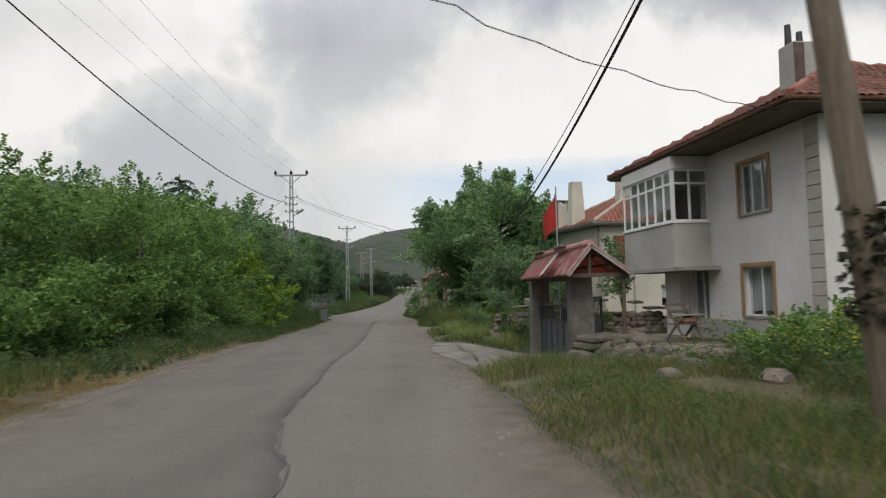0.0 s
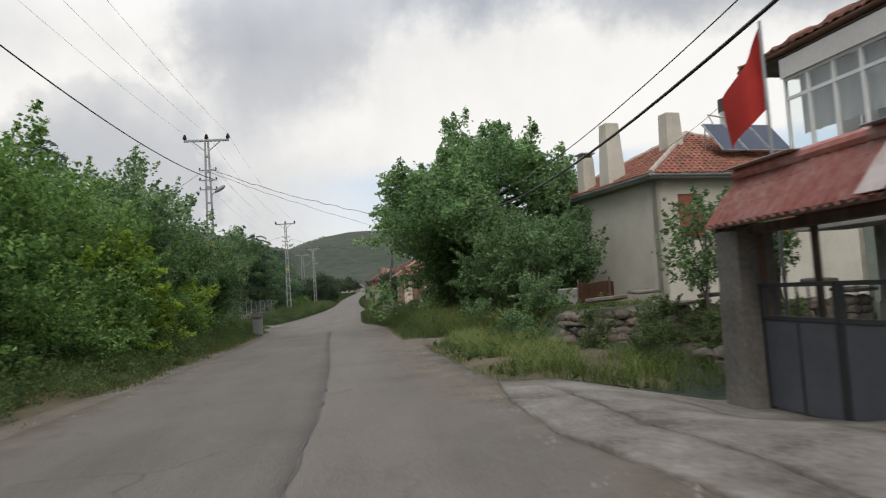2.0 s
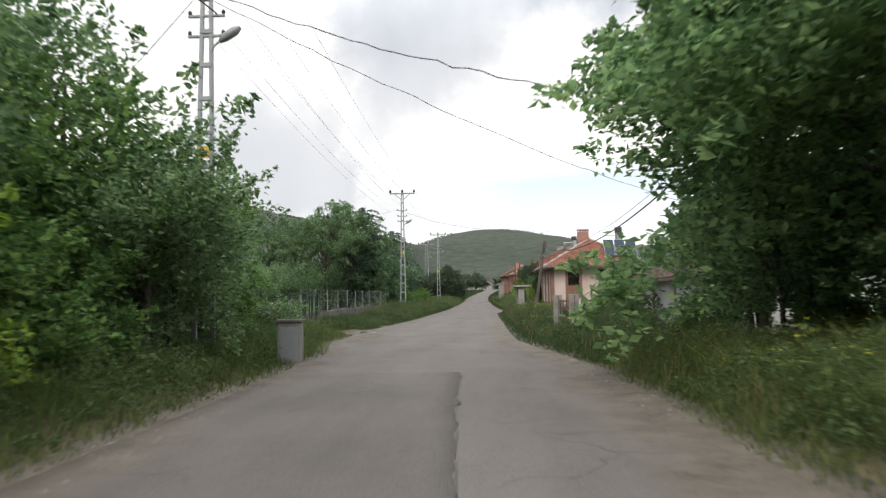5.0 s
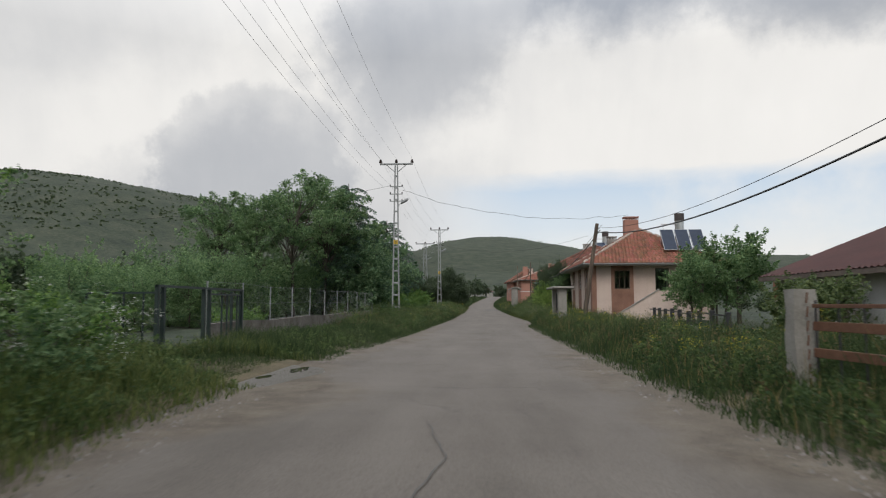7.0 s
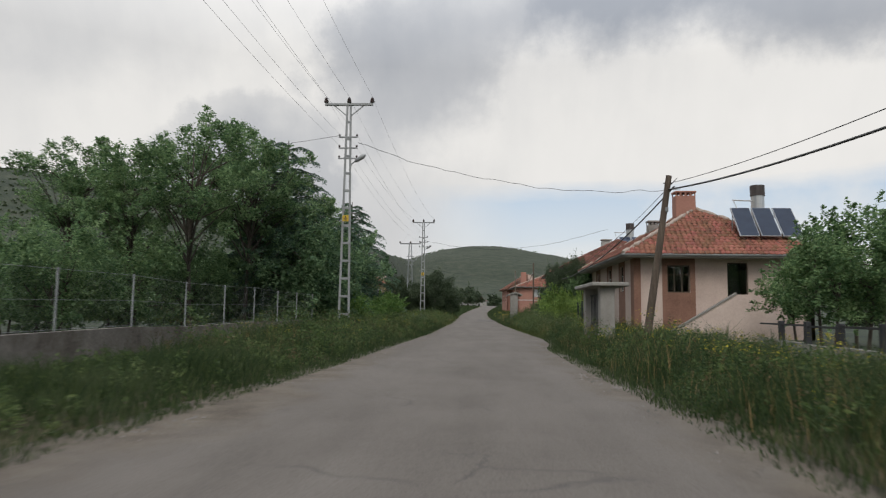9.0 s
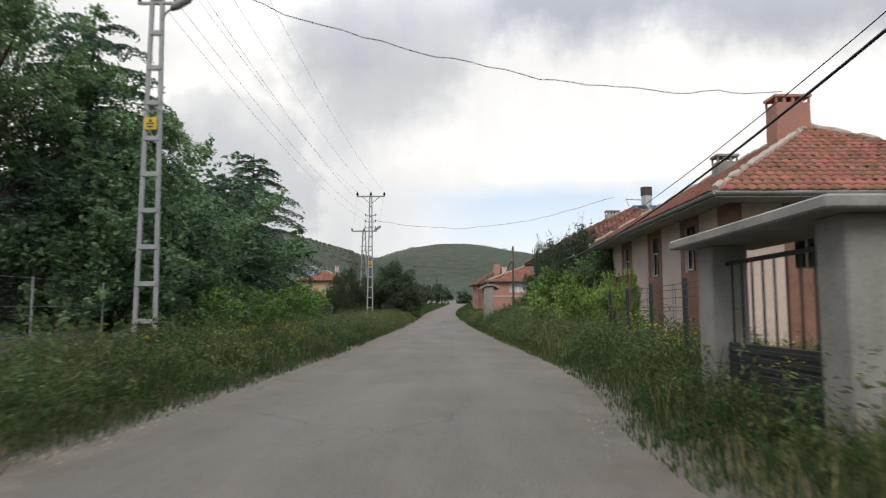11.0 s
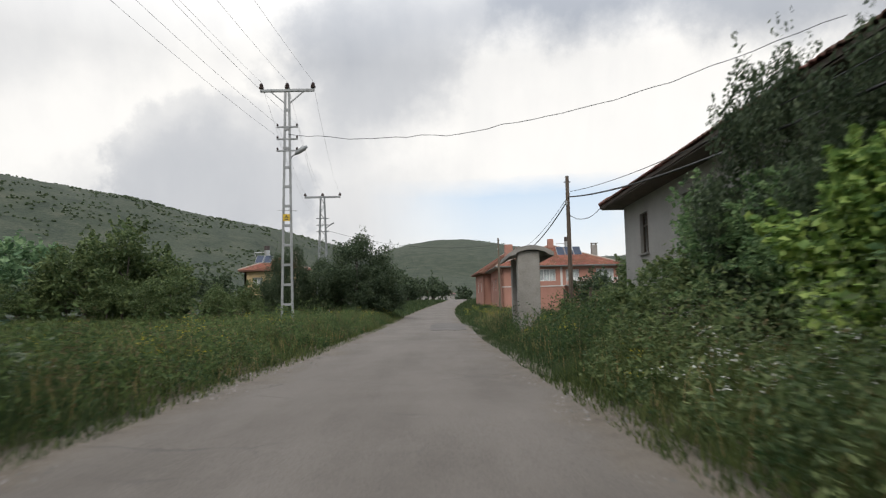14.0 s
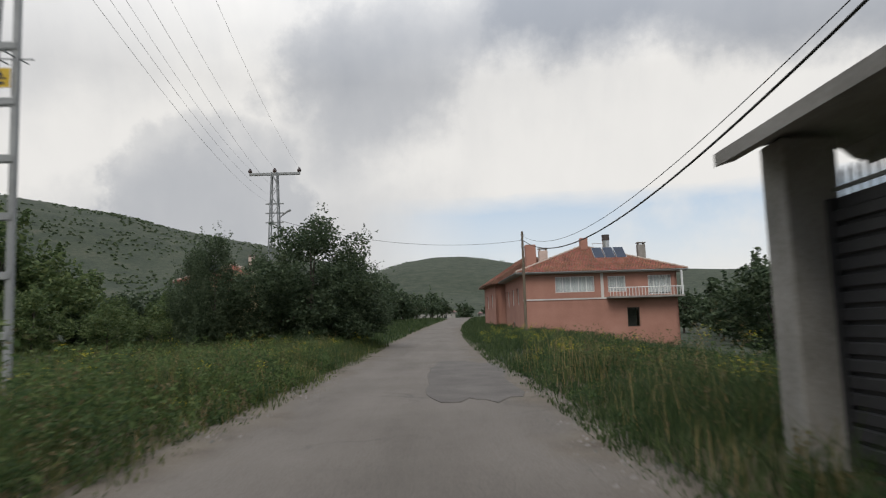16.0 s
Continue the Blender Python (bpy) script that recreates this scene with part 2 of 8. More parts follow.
    wob.inputs[1].default_value = (0.9, 0.9, 0.0)
    l.new(tc.outputs["Object"], wob.inputs[2])
    crackv = n.new("ShaderNodeTexVoronoi")
    crackv.feature = "DISTANCE_TO_EDGE"
    crackv.inputs["Scale"].default_value = 0.42
    l.new(wob.outputs[0], crackv.inputs["Vector"])
    line = span(crackv.outputs["Distance"], 0.0, 0.012, 1.0, 0.0)
    some = span(tex(0.35, 2), 0.5, 0.62)
    line = calc("MULTIPLY", line, calc("MULTIPLY", some, 0.55))
    col = blend(line, col, (0.055, 0.052, 0.048))
    # dirt from the rims
    uv = n.new("ShaderNodeUVMap")
    uv.uv_map = "rim"
    sx = n.new("ShaderNodeSeparateXYZ")
    l.new(uv.outputs[0], sx.inputs[0])
    rim = calc("MINIMUM", sx.outputs[0], sx.outputs[1])
    creep = calc("ADD", rim, calc("MULTIPLY", calc("SUBTRACT", tex(1.1, 6, (1.0, 0.5, 1.0)), 0.5), 2.2))
    dirty = span(creep, -0.1, reach, 1.0, 0.0)
    earth = ramp(calc("ADD", calc("MULTIPLY", tex(1.7, 6), 0.6), calc("MULTIPLY", tex(26, 3, rough_=0.75), 0.4)), dirt, 0.36, 0.64)
    col = blend(dirty, col, earth)
    l.new(col, bsdf.inputs["Base Color"])
    bsdf.inputs["Roughness"].default_value = 0.9
    b = n.new("ShaderNodeBump")
    b.inputs["Strength"].default_value, b.inputs["Distance"].default_value = 0.8, 0.012
    l.new(calc("ADD", calc("MULTIPLY", cell.outputs["Distance"], -0.6), calc("ADD", grit, calc("MULTIPLY", line, -2.0))), b.inputs["Height"])
    l.new(b.outputs[0], bsdf.inputs["Normal"])
    return m


EARTH = [(0.072, 0.056, 0.040), (0.106, 0.085, 0.062), (0.140, 0.115, 0.086), (0.178, 0.151, 0.118)]
ASPHALT = road_material("asphalt", [(0.118, 0.102, 0.085), (0.154, 0.134, 0.114), (0.183, 0.161, 0.138)], EARTH, 0.75)
ASPHALT_OLD = road_material("older asphalt", [(0.105, 0.091, 0.077), (0.137, 0.119, 0.101), (0.163, 0.145, 0.123)], EARTH, 1.1)
ASPHALT_PATCH = material("asphalt patch", [(0.076, 0.067, 0.059), (0.098, 0.086, 0.076), (0.129, 0.115, 0.102)], rough=0.85, scale=1.3, fine=50, bump=0.6, bump_scale=120, fine_mix=0.4)
PILLAR = material("dark weathered concrete", [(0.085, 0.078, 0.068), (0.14, 0.128, 0.112), (0.20, 0.185, 0.162)], rough=0.93, scale=1.2, fine=16, bump=0.7, bump_scale=40)
TAR = material("tar seam", [(0.055, 0.052, 0.048), (0.095, 0.09, 0.083)], rough=0.7, scale=3, fine=30, bump=0.4)
CONCRETE = material("concrete", [(0.20, 0.19, 0.17), (0.28, 0.265, 0.24), (0.34, 0.325, 0.30)], rough=0.9, scale=1.4, fine=26, bump=0.5, bump_scale=70)
CONCRETE_PALE = material("weathered slab concrete", [(0.085, 0.07, 0.055), (0.145, 0.125, 0.102), (0.19, 0.17, 0.145), (0.245, 0.222, 0.192)], rough=0.92, scale=1.5, fine=16, bump=1.0, bump_scale=40, bump_dist=0.02)
PLASTER_WHITE = material("off-white plaster", [(0.510, 0.490, 0.462), (0.599, 0.577, 0.550), (0.666, 0.643, 0.616)], rough=0.9, scale=0.5, fine=14, bump=0.35, bump_scale=90)
PLASTER_GREY = material("grey render", [(0.30, 0.29, 0.265), (0.37, 0.355, 0.325), (0.42, 0.40, 0.37)], rough=0.92, scale=0.7, fine=14, bump=0.4, bump_scale=80)
PLASTER_CREAM = material("cream plaster", [(0.42, 0.385, 0.32), (0.52, 0.48, 0.40), (0.58, 0.54, 0.46)], rough=0.9, scale=0.5, fine=14, bump=0.4, bump_scale=80)
PLASTER_PINK = material("pinkish beige plaster", [(0.504, 0.390, 0.331), (0.600, 0.476, 0.413), (0.672, 0.549, 0.481)], rough=0.9, scale=0.5, fine=14, bump=0.35, bump_scale=80)
PLASTER_BROWN = material("red-brown painted plaster", [(0.20, 0.105, 0.075), (0.26, 0.14, 0.10), (0.31, 0.18, 0.13)], rough=0.9, scale=0.8, fine=14, bump=0.35, bump_scale=80)
PLASTER_SALMON = material("salmon plaster", [(0.335, 0.167, 0.126), (0.400, 0.203, 0.153), (0.446, 0.239, 0.184)], rough=0.9, scale=0.4, fine=12, bump=0.3, bump_scale=60)
PLASTER_YELLOW = material("yellow plaster", [(0.46, 0.34, 0.18), (0.54, 0.41, 0.23)], rough=0.9, scale=0.5, fine=12, bump=0.2)
QUOIN = material("beige quoin blocks", [(0.36, 0.345, 0.30), (0.44, 0.42, 0.37)], rough=0.9, scale=2, fine=30, bump=0.5, spread=0.08)
TILE_RED = material("clay roof tiles", [(0.16, 0.068, 0.046), (0.25, 0.10, 0.064), (0.33, 0.145, 0.092)], rough=0.85, scale=1.2, fine=9, bump=0.3, spread=0.28, island=True)
TILE_OLD = material("dull red-brown roof tiles", [(0.10, 0.045, 0.034), (0.17, 0.075, 0.052), (0.24, 0.115, 0.082)], rough=0.88, scale=1.2, fine=9, bump=0.3, spread=0.3, island=True)
PLASTER_SOOT = material("soot-browned plaster", [(0.05, 0.035, 0.03), (0.10, 0.07, 0.058), (0.16, 0.12, 0.10)], rough=0.92, scale=1.6, fine=14, bump=0.4)
TILE_BROWN = material("old brown roof tiles", [(0.10, 0.045, 0.032), (0.16, 0.065, 0.045), (0.21, 0.095, 0.065)], rough=0.85, scale=1.2, fine=9, bump=0.3, spread=0.28, island=True)
MORTAR = material("pale ridge mortar", [(0.34, 0.27, 0.22), (0.46, 0.38, 0.32)], rough=0.95, scale=3, fine=30, bump=0.8)
SHEET_RED = material("faded red corrugated sheet", [(0.22, 0.055, 0.04), (0.33, 0.09, 0.07), (0.40, 0.16, 0.13), (0.45, 0.30, 0.27)], rough=0.6, scale=0.9, fine=9, bump=0.15, stretch=(1, 1, 1))
SHEET_GREY = material("galvanised sheet", [(0.34, 0.35, 0.36), (0.45, 0.46, 0.47)], rough=0.45, scale=2, fine=20, bump=0.1, metal=0.7)
SHEET_PALE = material("bleached pinkish sheet", [(0.30, 0.20, 0.18), (0.38, 0.30, 0.28), (0.42, 0.37, 0.35)], rough=0.6, scale=2, fine=12, bump=0.15)
SHEET_BROWN = material("dark red corrugated sheet", [(0.11, 0.04, 0.032), (0.15, 0.055, 0.045)], rough=0.5, scale=0.8, fine=9, bump=0.1)
WOOD_DARK = material("weathered dark wood", [(0.055, 0.04, 0.03), (0.10, 0.075, 0.055), (0.15, 0.115, 0.085)], rough=0.85, scale=1.5, fine=20, bump=0.6, stretch=(6, 6, 0.6))
WOOD_FASCIA = material("grey-brown eave boards", [(0.10, 0.075, 0.06), (0.17, 0.135, 0.11)], rough=0.85, scale=2, fine=20, bump=0.4)
WOOD_FRAME = material("ochre wooden window surround", [(0.26, 0.15, 0.07), (0.36, 0.22, 0.11)], rough=0.7, scale=3, fine=25, bump=0.3)
WOOD_POLE = material("grey-brown timber pole", [(0.105, 0.082, 0.058), (0.161, 0.129, 0.094), (0.209, 0.172, 0.125)], rough=0.9, scale=2, fine=16, bump=0.6, stretch=(6, 6, 0.5))
PVC = material("white window plastic", [(0.66, 0.66, 0.65), (0.74, 0.74, 0.73)], rough=0.4, scale=3, fine=20, bump=0)
STEEL_GREY = material("grey painted steel", [(0.25, 0.26, 0.26), (0.33, 0.34, 0.34)], rough=0.55, scale=2, fine=25, bump=0.1, metal=0.2)
STEEL_DARK = material("dark painted steel", [(0.022, 0.022, 0.024), (0.04, 0.04, 0.043)], rough=0.5, scale=3, fine=25, bump=0.15)
STEEL_BLUE = material("slate grey gate steel", [(0.06, 0.065, 0.075), (0.085, 0.092, 0.105)], rough=0.5, scale=2, fine=20, bump=0.12)
STEEL_GREEN = material("dark green fence steel", [(0.018, 0.03, 0.028), (0.028, 0.045, 0.04)], rough=0.5, scale=3, fine=20, bump=0.1)
RUST = material("rusty iron", [(0.10, 0.045, 0.025), (0.17, 0.08, 0.045)], rough=0.8, scale=4, fine=30, bump=0.4)
INSULATOR = material("brown glazed porcelain", [(0.035, 0.022, 0.02), (0.06, 0.035, 0.03)], rough=0.25, scale=3, fine=20, bump=0)
CABLE = material("black cable", [(0.012, 0.012, 0.013), (0.02, 0.02, 0.02)], rough=0.6, scale=5, fine=20, bump=0)
WIRE = material("bare aluminium conductor", [(0.338, 0.345, 0.351), (0.442, 0.448, 0.455)], rough=0.5, scale=5, fine=20, bump=0)
YELLOW = material("yellow warning plate", [(0.55, 0.36, 0.02), (0.65, 0.44, 0.04)], rough=0.5, scale=5, fine=20, bump=0)
ROCK = material("grey field stone", [(0.082, 0.069, 0.054), (0.135, 0.113, 0.090), (0.189, 0.164, 0.130)], rough=0.92, scale=2.5, fine=18, bump=0.8, bump_scale=18, bump_dist=0.03, spread=0.3)
CLOTH_RED = material("red flag cloth", [(0.36, 0.03, 0.024), (0.44, 0.042, 0.034)], rough=0.8, scale=2, fine=40, bump=0.2, translucent=0.3)
SHUTTER = material("terracotta roller shutter", [(0.27, 0.085, 0.045), (0.33, 0.11, 0.06)], rough=0.6, scale=1, fine=20, bump=0.15)
# near-black colour that stands for the unlit rooms behind the windows
ROOM_SHADE = material("dim interior", [(0.05, 0.048, 0.045), (0.09, 0.085, 0.08)], rough=0.9, scale=1, fine=5, bump=0)
CURTAIN = material("pale net curtain", [(0.36, 0.37, 0.38), (0.52, 0.53, 0.53)], rough=0.9, scale=1.2, fine=8, bump=0.2, stretch=(8, 8, 0.4))
SOLAR = material("dark blue solar collector", [(0.012, 0.02, 0.04), (0.02, 0.032, 0.06)], rough=0.18, scale=2, fine=20, bump=0)
TANK = material("stainless tank", [(0.55, 0.55, 0.54), (0.65, 0.65, 0.64)], rough=0.3, scale=2, fine=20, bump=0, metal=0.9)
TANK_DARK = material("dark brown painted tank", [(0.05, 0.04, 0.038), (0.08, 0.062, 0.056)], rough=0.5, scale=3, fine=20, bump=0)
BRICK = material("red clay brick", [(0.24, 0.09, 0.055), (0.33, 0.13, 0.08)], rough=0.9, scale=2, fine=20, bump=0.5, spread=0.2)
BARK = material("grey-brown bark", [(0.055, 0.045, 0.035), (0.09, 0.075, 0.06), (0.13, 0.11, 0.09)], rough=0.95, scale=3, fine=18, bump=0.9, bump_scale=25, bump_dist=0.03, stretch=(3, 3, 0.7))
GLASS = bpy.data.materials.new("window glass")
GLASS.use_nodes = True
gb = GLASS.node_tree.nodes["Principled BSDF"]
gb.inputs["Base Color"].default_value = (0.85, 0.9, 0.9, 1)
gb.inputs["Roughness"].default_value, gb.inputs["Transmission Weight"].default_value, gb.inputs["IOR"].default_value = 0.03, 1.0, 1.5

LEAF_HEDGE = foliage("bright elm leaves", (0.092, 0.182, 0.046), (0.164, 0.284, 0.077), (0.255, 0.402, 0.129), 0.45)
LEAF_LIME = foliage("young yellow-green leaves", (0.182, 0.281, 0.037), (0.296, 0.430, 0.063), (0.429, 0.563, 0.103), 0.5)
LEAF_WALNUT = foliage("dark walnut leaves", (0.107, 0.185, 0.081), (0.169, 0.270, 0.118), (0.256, 0.368, 0.172), 0.5)
LEAF_CROWN = foliage("walnut crown leaves", (0.135, 0.232, 0.099), (0.212, 0.338, 0.145), (0.321, 0.462, 0.210), 0.68)
LEAF_DARK = foliage("dark tree leaves", (0.096, 0.169, 0.089), (0.151, 0.245, 0.123), (0.229, 0.341, 0.175), 0.45)
LEAF_LOCUST = foliage("locust leaves", (0.112, 0.192, 0.091), (0.182, 0.285, 0.130), (0.268, 0.391, 0.188), 0.5)
LEAF_VINE = foliage("vine leaves", (0.142, 0.232, 0.062), (0.247, 0.362, 0.101), (0.386, 0.509, 0.161), 0.5)
LEAF_CONIFER = foliage("cedar needles", (0.073, 0.130, 0.088), (0.113, 0.188, 0.124), (0.161, 0.251, 0.170), 0.35)
LEAF_GREY = foliage("grey-green herb leaves", (0.10, 0.13, 0.085), (0.15, 0.18, 0.12), (0.20, 0.235, 0.165), 0.2)
LEAF_FAR = foliage("far scrub leaves", (0.055, 0.082, 0.045), (0.075, 0.106, 0.057), (0.098, 0.13, 0.072), 0.4)
LEAF_ORCHARD = foliage("orchard leaves", (0.085, 0.125, 0.05), (0.12, 0.165, 0.066), (0.16, 0.21, 0.085), 0.45)
LEAF_SCRUB = foliage("hill scrub leaves", (0.086, 0.119, 0.062), (0.100, 0.135, 0.070), (0.119, 0.155, 0.082), 0.45)
LEAF_WITHERED = foliage("withered creeper leaves", (0.02, 0.02, 0.014), (0.035, 0.035, 0.022), (0.05, 0.055, 0.03), 0.2)
GRASS = foliage("verge grass", (0.040, 0.068, 0.025), (0.059, 0.091, 0.034), (0.087, 0.116, 0.053), 0.5)
GRASS_DRY = foliage("dry grass", (0.196, 0.152, 0.058), (0.281, 0.219, 0.092), (0.365, 0.291, 0.138), 0.4)
WEED = foliage("weed leaves", (0.072, 0.119, 0.040), (0.105, 0.158, 0.055), (0.149, 0.201, 0.080), 0.5)
FLOWER_YELLOW = material("yellow mustard flowers", [(0.44, 0.38, 0.03), (0.54, 0.48, 0.05)], rough=0.7, scale=4, fine=20, bump=0, spread=0.2, island=True, translucent=0.3)
FLOWER_WHITE = material("white umbel flowers", [(0.55, 0.56, 0.50), (0.68, 0.68, 0.62)], rough=0.7, scale=4, fine=20, bump=0, spread=0.15, island=True, translucent=0.2)
GRASS_PALE = foliage("pale seeding grass", (0.140, 0.189, 0.053), (0.194, 0.246, 0.075), (0.259, 0.304, 0.110), 0.5)
GRASS_MEADOW = foliage("meadow grass", (0.054, 0.080, 0.024), (0.080, 0.108, 0.034), (0.118, 0.138, 0.052), 0.5)
GRASS_FRESH = foliage("fresh verge grass", (0.080, 0.114, 0.030), (0.116, 0.151, 0.045), (0.164, 0.187, 0.072), 0.5)
HERB_FRESH = foliage("fresh verge herb leaves", (0.063, 0.110, 0.034), (0.096, 0.150, 0.049), (0.138, 0.189, 0.070), 0.5)
HERB = foliage("verge herb leaves", (0.039, 0.074, 0.029), (0.060, 0.103, 0.037), (0.091, 0.140, 0.054), 0.5)

# ---------------------------------------------------------------- mesh tools
def part(name, bm, mat, parent=None, label="", smooth=False):
    """One bmesh as one mesh object, under a thing or a part."""
    me = bpy.data.meshes.new(name)
    bmesh.ops.recalc_face_normals(bm, faces=bm.faces)
    bm.to_mesh(me)
    bm.free()
    if smooth:
        me.shade_smooth()
    me.materials.append(mat)
    ob = new(name, me)
    if parent is not None:
        ob.parent = parent
    if label:
        ob["label"] = label
    return ob


def np_mesh(name, verts, faces, mat, parent=None, label="", smooth=False):
    """One mesh from arrays: faces is one array of index rows, or a list of such arrays."""
    me = bpy.data.meshes.new(name)
    sets = faces if isinstance(faces, list) else [faces]
    sets = [f for f in sets if len(f)]
    loops = np.concatenate([f.ravel() for f in sets]).astype(np.int32)
    counts = np.concatenate([np.full(len(f), f.shape[1]) for f in sets])
    me.vertices.add(len(verts))
    me.vertices.foreach_set("co", np.asarray(verts, np.float32).ravel())
    me.loops.add(len(loops))
    me.loops.foreach_set("vertex_index", loops)
    me.polygons.add(len(counts))
    me.polygons.foreach_set("loop_start", np.r_[0, np.cumsum(counts)[:-1]].astype(np.int32))
    me.update(calc_edges=True)
    me.validate()
    if smooth:
        me.shade_smooth()
    me.materials.append(mat)
    ob = new(name, me)
    if parent is not None:
        ob.parent = parent
    if label:
        ob["label"] = label
    return ob


def thing(name, m, label, category, group="", kind=""):
    """An Empty at the base of a thing, which parents its parts."""
    ob = new(name)
    ob.empty_display_size = 0.2
    ob.matrix_basis = m
    return tagged(ob, label, category, group, kind)


def box(bm, x0, x1, y0, y1, z0, z1, m=None):
    """A box into bm; m turns or moves it."""
    r = bmesh.ops.create_cube(bm, size=1.0)
    mat4 = Matrix.Translation(((x0 + x1) / 2, (y0 + y1) / 2, (z0 + z1) / 2)) @ Matrix.Diagonal((abs(x1 - x0), abs(y1 - y0), abs(z1 - z0), 1))
    bmesh.ops.transform(bm, matrix=(m @ mat4) if m else mat4, verts=r["verts"])
    return r["verts"]


def bevelled(x0, x1, y0, y1, z0, z1, w=0.01, m=None):
    bm = bmesh.new()
    box(bm, x0, x1, y0, y1, z0, z1, m)
    bmesh.ops.bevel(bm, geom=bm.edges[:], offset=w, segments=1, affect="EDGES")
    return bm


def tube(bm, points, radii, sides=8, caps=True):
    """A tapered tube along points."""
    rings = []
    n = len(points)
    pts = [Vector(p) for p in points]
    for i, p in enumerate(pts):
        d = (pts[min(i + 1, n - 1)] - pts[max(i - 1, 0)]).normalized()
        a = d.orthogonal().normalized() if abs(d.z) < 0.95 else Vector((1, 0, 0))
        a = (a - d * a.dot(d)).normalized()
        b = d.cross(a)
        r = radii[i] if isinstance(radii, (list, tuple)) else radii
        rings.append([bm.verts.new(p + (a * math.cos(2 * math.pi * k / sides) + b * math.sin(2 * math.pi * k / sides)) * r) for k in range(sides)])
    for u, v in zip(rings, rings[1:]):
        for k in range(sides):
            bm.faces.new((u[k], u[(k + 1) % sides], v[(k + 1) % sides], v[k]))
    if caps:
        bm.faces.new(rings[0][::-1])
        bm.faces.new(rings[-1])


def rod(a, b, r, sides=8, r2=None):
    bm = bmesh.new()
    tube(bm, [a, b], [r, r if r2 is None else r2], sides)
    return bm


def beam(a, b, w, h):
    """A rectangular bar from a to b, w wide (sideways) and h high."""
    bm = bmesh.new()
    a, b = Vector(a), Vector(b)
    d = b - a
    turn = d.to_track_quat("Y", "Z").to_matrix().to_4x4()
    box(bm, -w / 2, w / 2, 0, d.length, -h / 2, h / 2, Matrix.Translation(a) @ turn)
    return bm


def slab(points, z0, z1):
    """A prism over a flat outline of (x, y) points."""
    bm = bmesh.new()
    low = [bm.verts.new((x, y, z0)) for x, y in points]
    top = [bm.verts.new((x, y, z1)) for x, y in points]
    n = len(points)
    bm.faces.new(low[::-1])
    bm.faces.new(top)
    for i in range(n):
        bm.faces.new((low[i], low[(i + 1) % n], top[(i + 1) % n], top[i]))
    return bm


def leaf_quads(p, size, rng, flat=0.5, ratio=0.55, jitter=0.35):
    """A leaf (two joined triangles) at each row of p."""
    n = len(p)
    u = rng.normal(size=(n, 3))
    u[:, 2] = u[:, 2] * flat - 0.25
    u /= np.linalg.norm(u, axis=1)[:, None]
    w = rng.normal(size=(n, 3))
    w[:, 2] *= flat
    w -= u * (w * u).sum(1)[:, None]
    w /= np.linalg.norm(w, axis=1)[:, None] + 1e-9
    s = (size * (1 + jitter * rng.uniform(-1, 1, n)))[:, None]
    nrm = np.cross(u, w) * s * 0.12
    v = np.stack([p - u * s * 0.5, p + w * s * ratio * 0.5 - nrm, p + u * s * 0.5, p - w * s * ratio * 0.5 - nrm], 1)
    base = np.arange(n)[:, None] * 4
    f = np.concatenate([base + [0, 1, 2], base + [0, 2, 3]])
    return v.reshape(-1, 3), f


def crown_points(n, r, rng, lumps=26, lump=0.34, low=-0.75, sprays=0.3):
    """Leaf places of a crown: lumps of twigs over an uneven egg of half-axes r, open inside."""
    c = rng.normal(size=(lumps, 3))
    c /= np.linalg.norm(c, axis=1)[:, None]
    c[:, 2] = np.maximum(c[:, 2], low)
    c *= rng.uniform(0.45, 0.92, (lumps, 1))
    w = rng.uniform(0.6, 1.25, lumps)
    k = rng.choice(lumps, n, p=w**2 / (w**2).sum())
    d = rng.normal(size=(n, 3))
    d /= np.linalg.norm(d, axis=1)[:, None]
    d *= (rng.uniform(0.25, 1.0, n) ** 0.5)[:, None]
    p = c[k] + d * (lump * w[k])[:, None]
    # sprays of twigs that stand out of the lumps and break the outline
    m, nt = int(n * sprays), 24 + 2 * lumps
    j = rng.integers(0, lumps, nt)
    way = c[j] + np.array([0, 0, 0.3]) + rng.normal(0, 0.3, (nt, 3))
    way /= np.linalg.norm(way, axis=1)[:, None]
    reach = lump * rng.uniform(0.5, 1.35, nt)
    q = rng.integers(0, nt, m)
    s = rng.uniform(0.0, 1.0, m) ** 0.8
    p[:m] = c[j][q] + way[q] * (lump * 0.75 + reach[q] * s)[:, None] + rng.normal(0, 1, (m, 3)) * (0.045 * (1.25 - s))[:, None]
    return p * np.asarray(r), c * np.asarray(r)


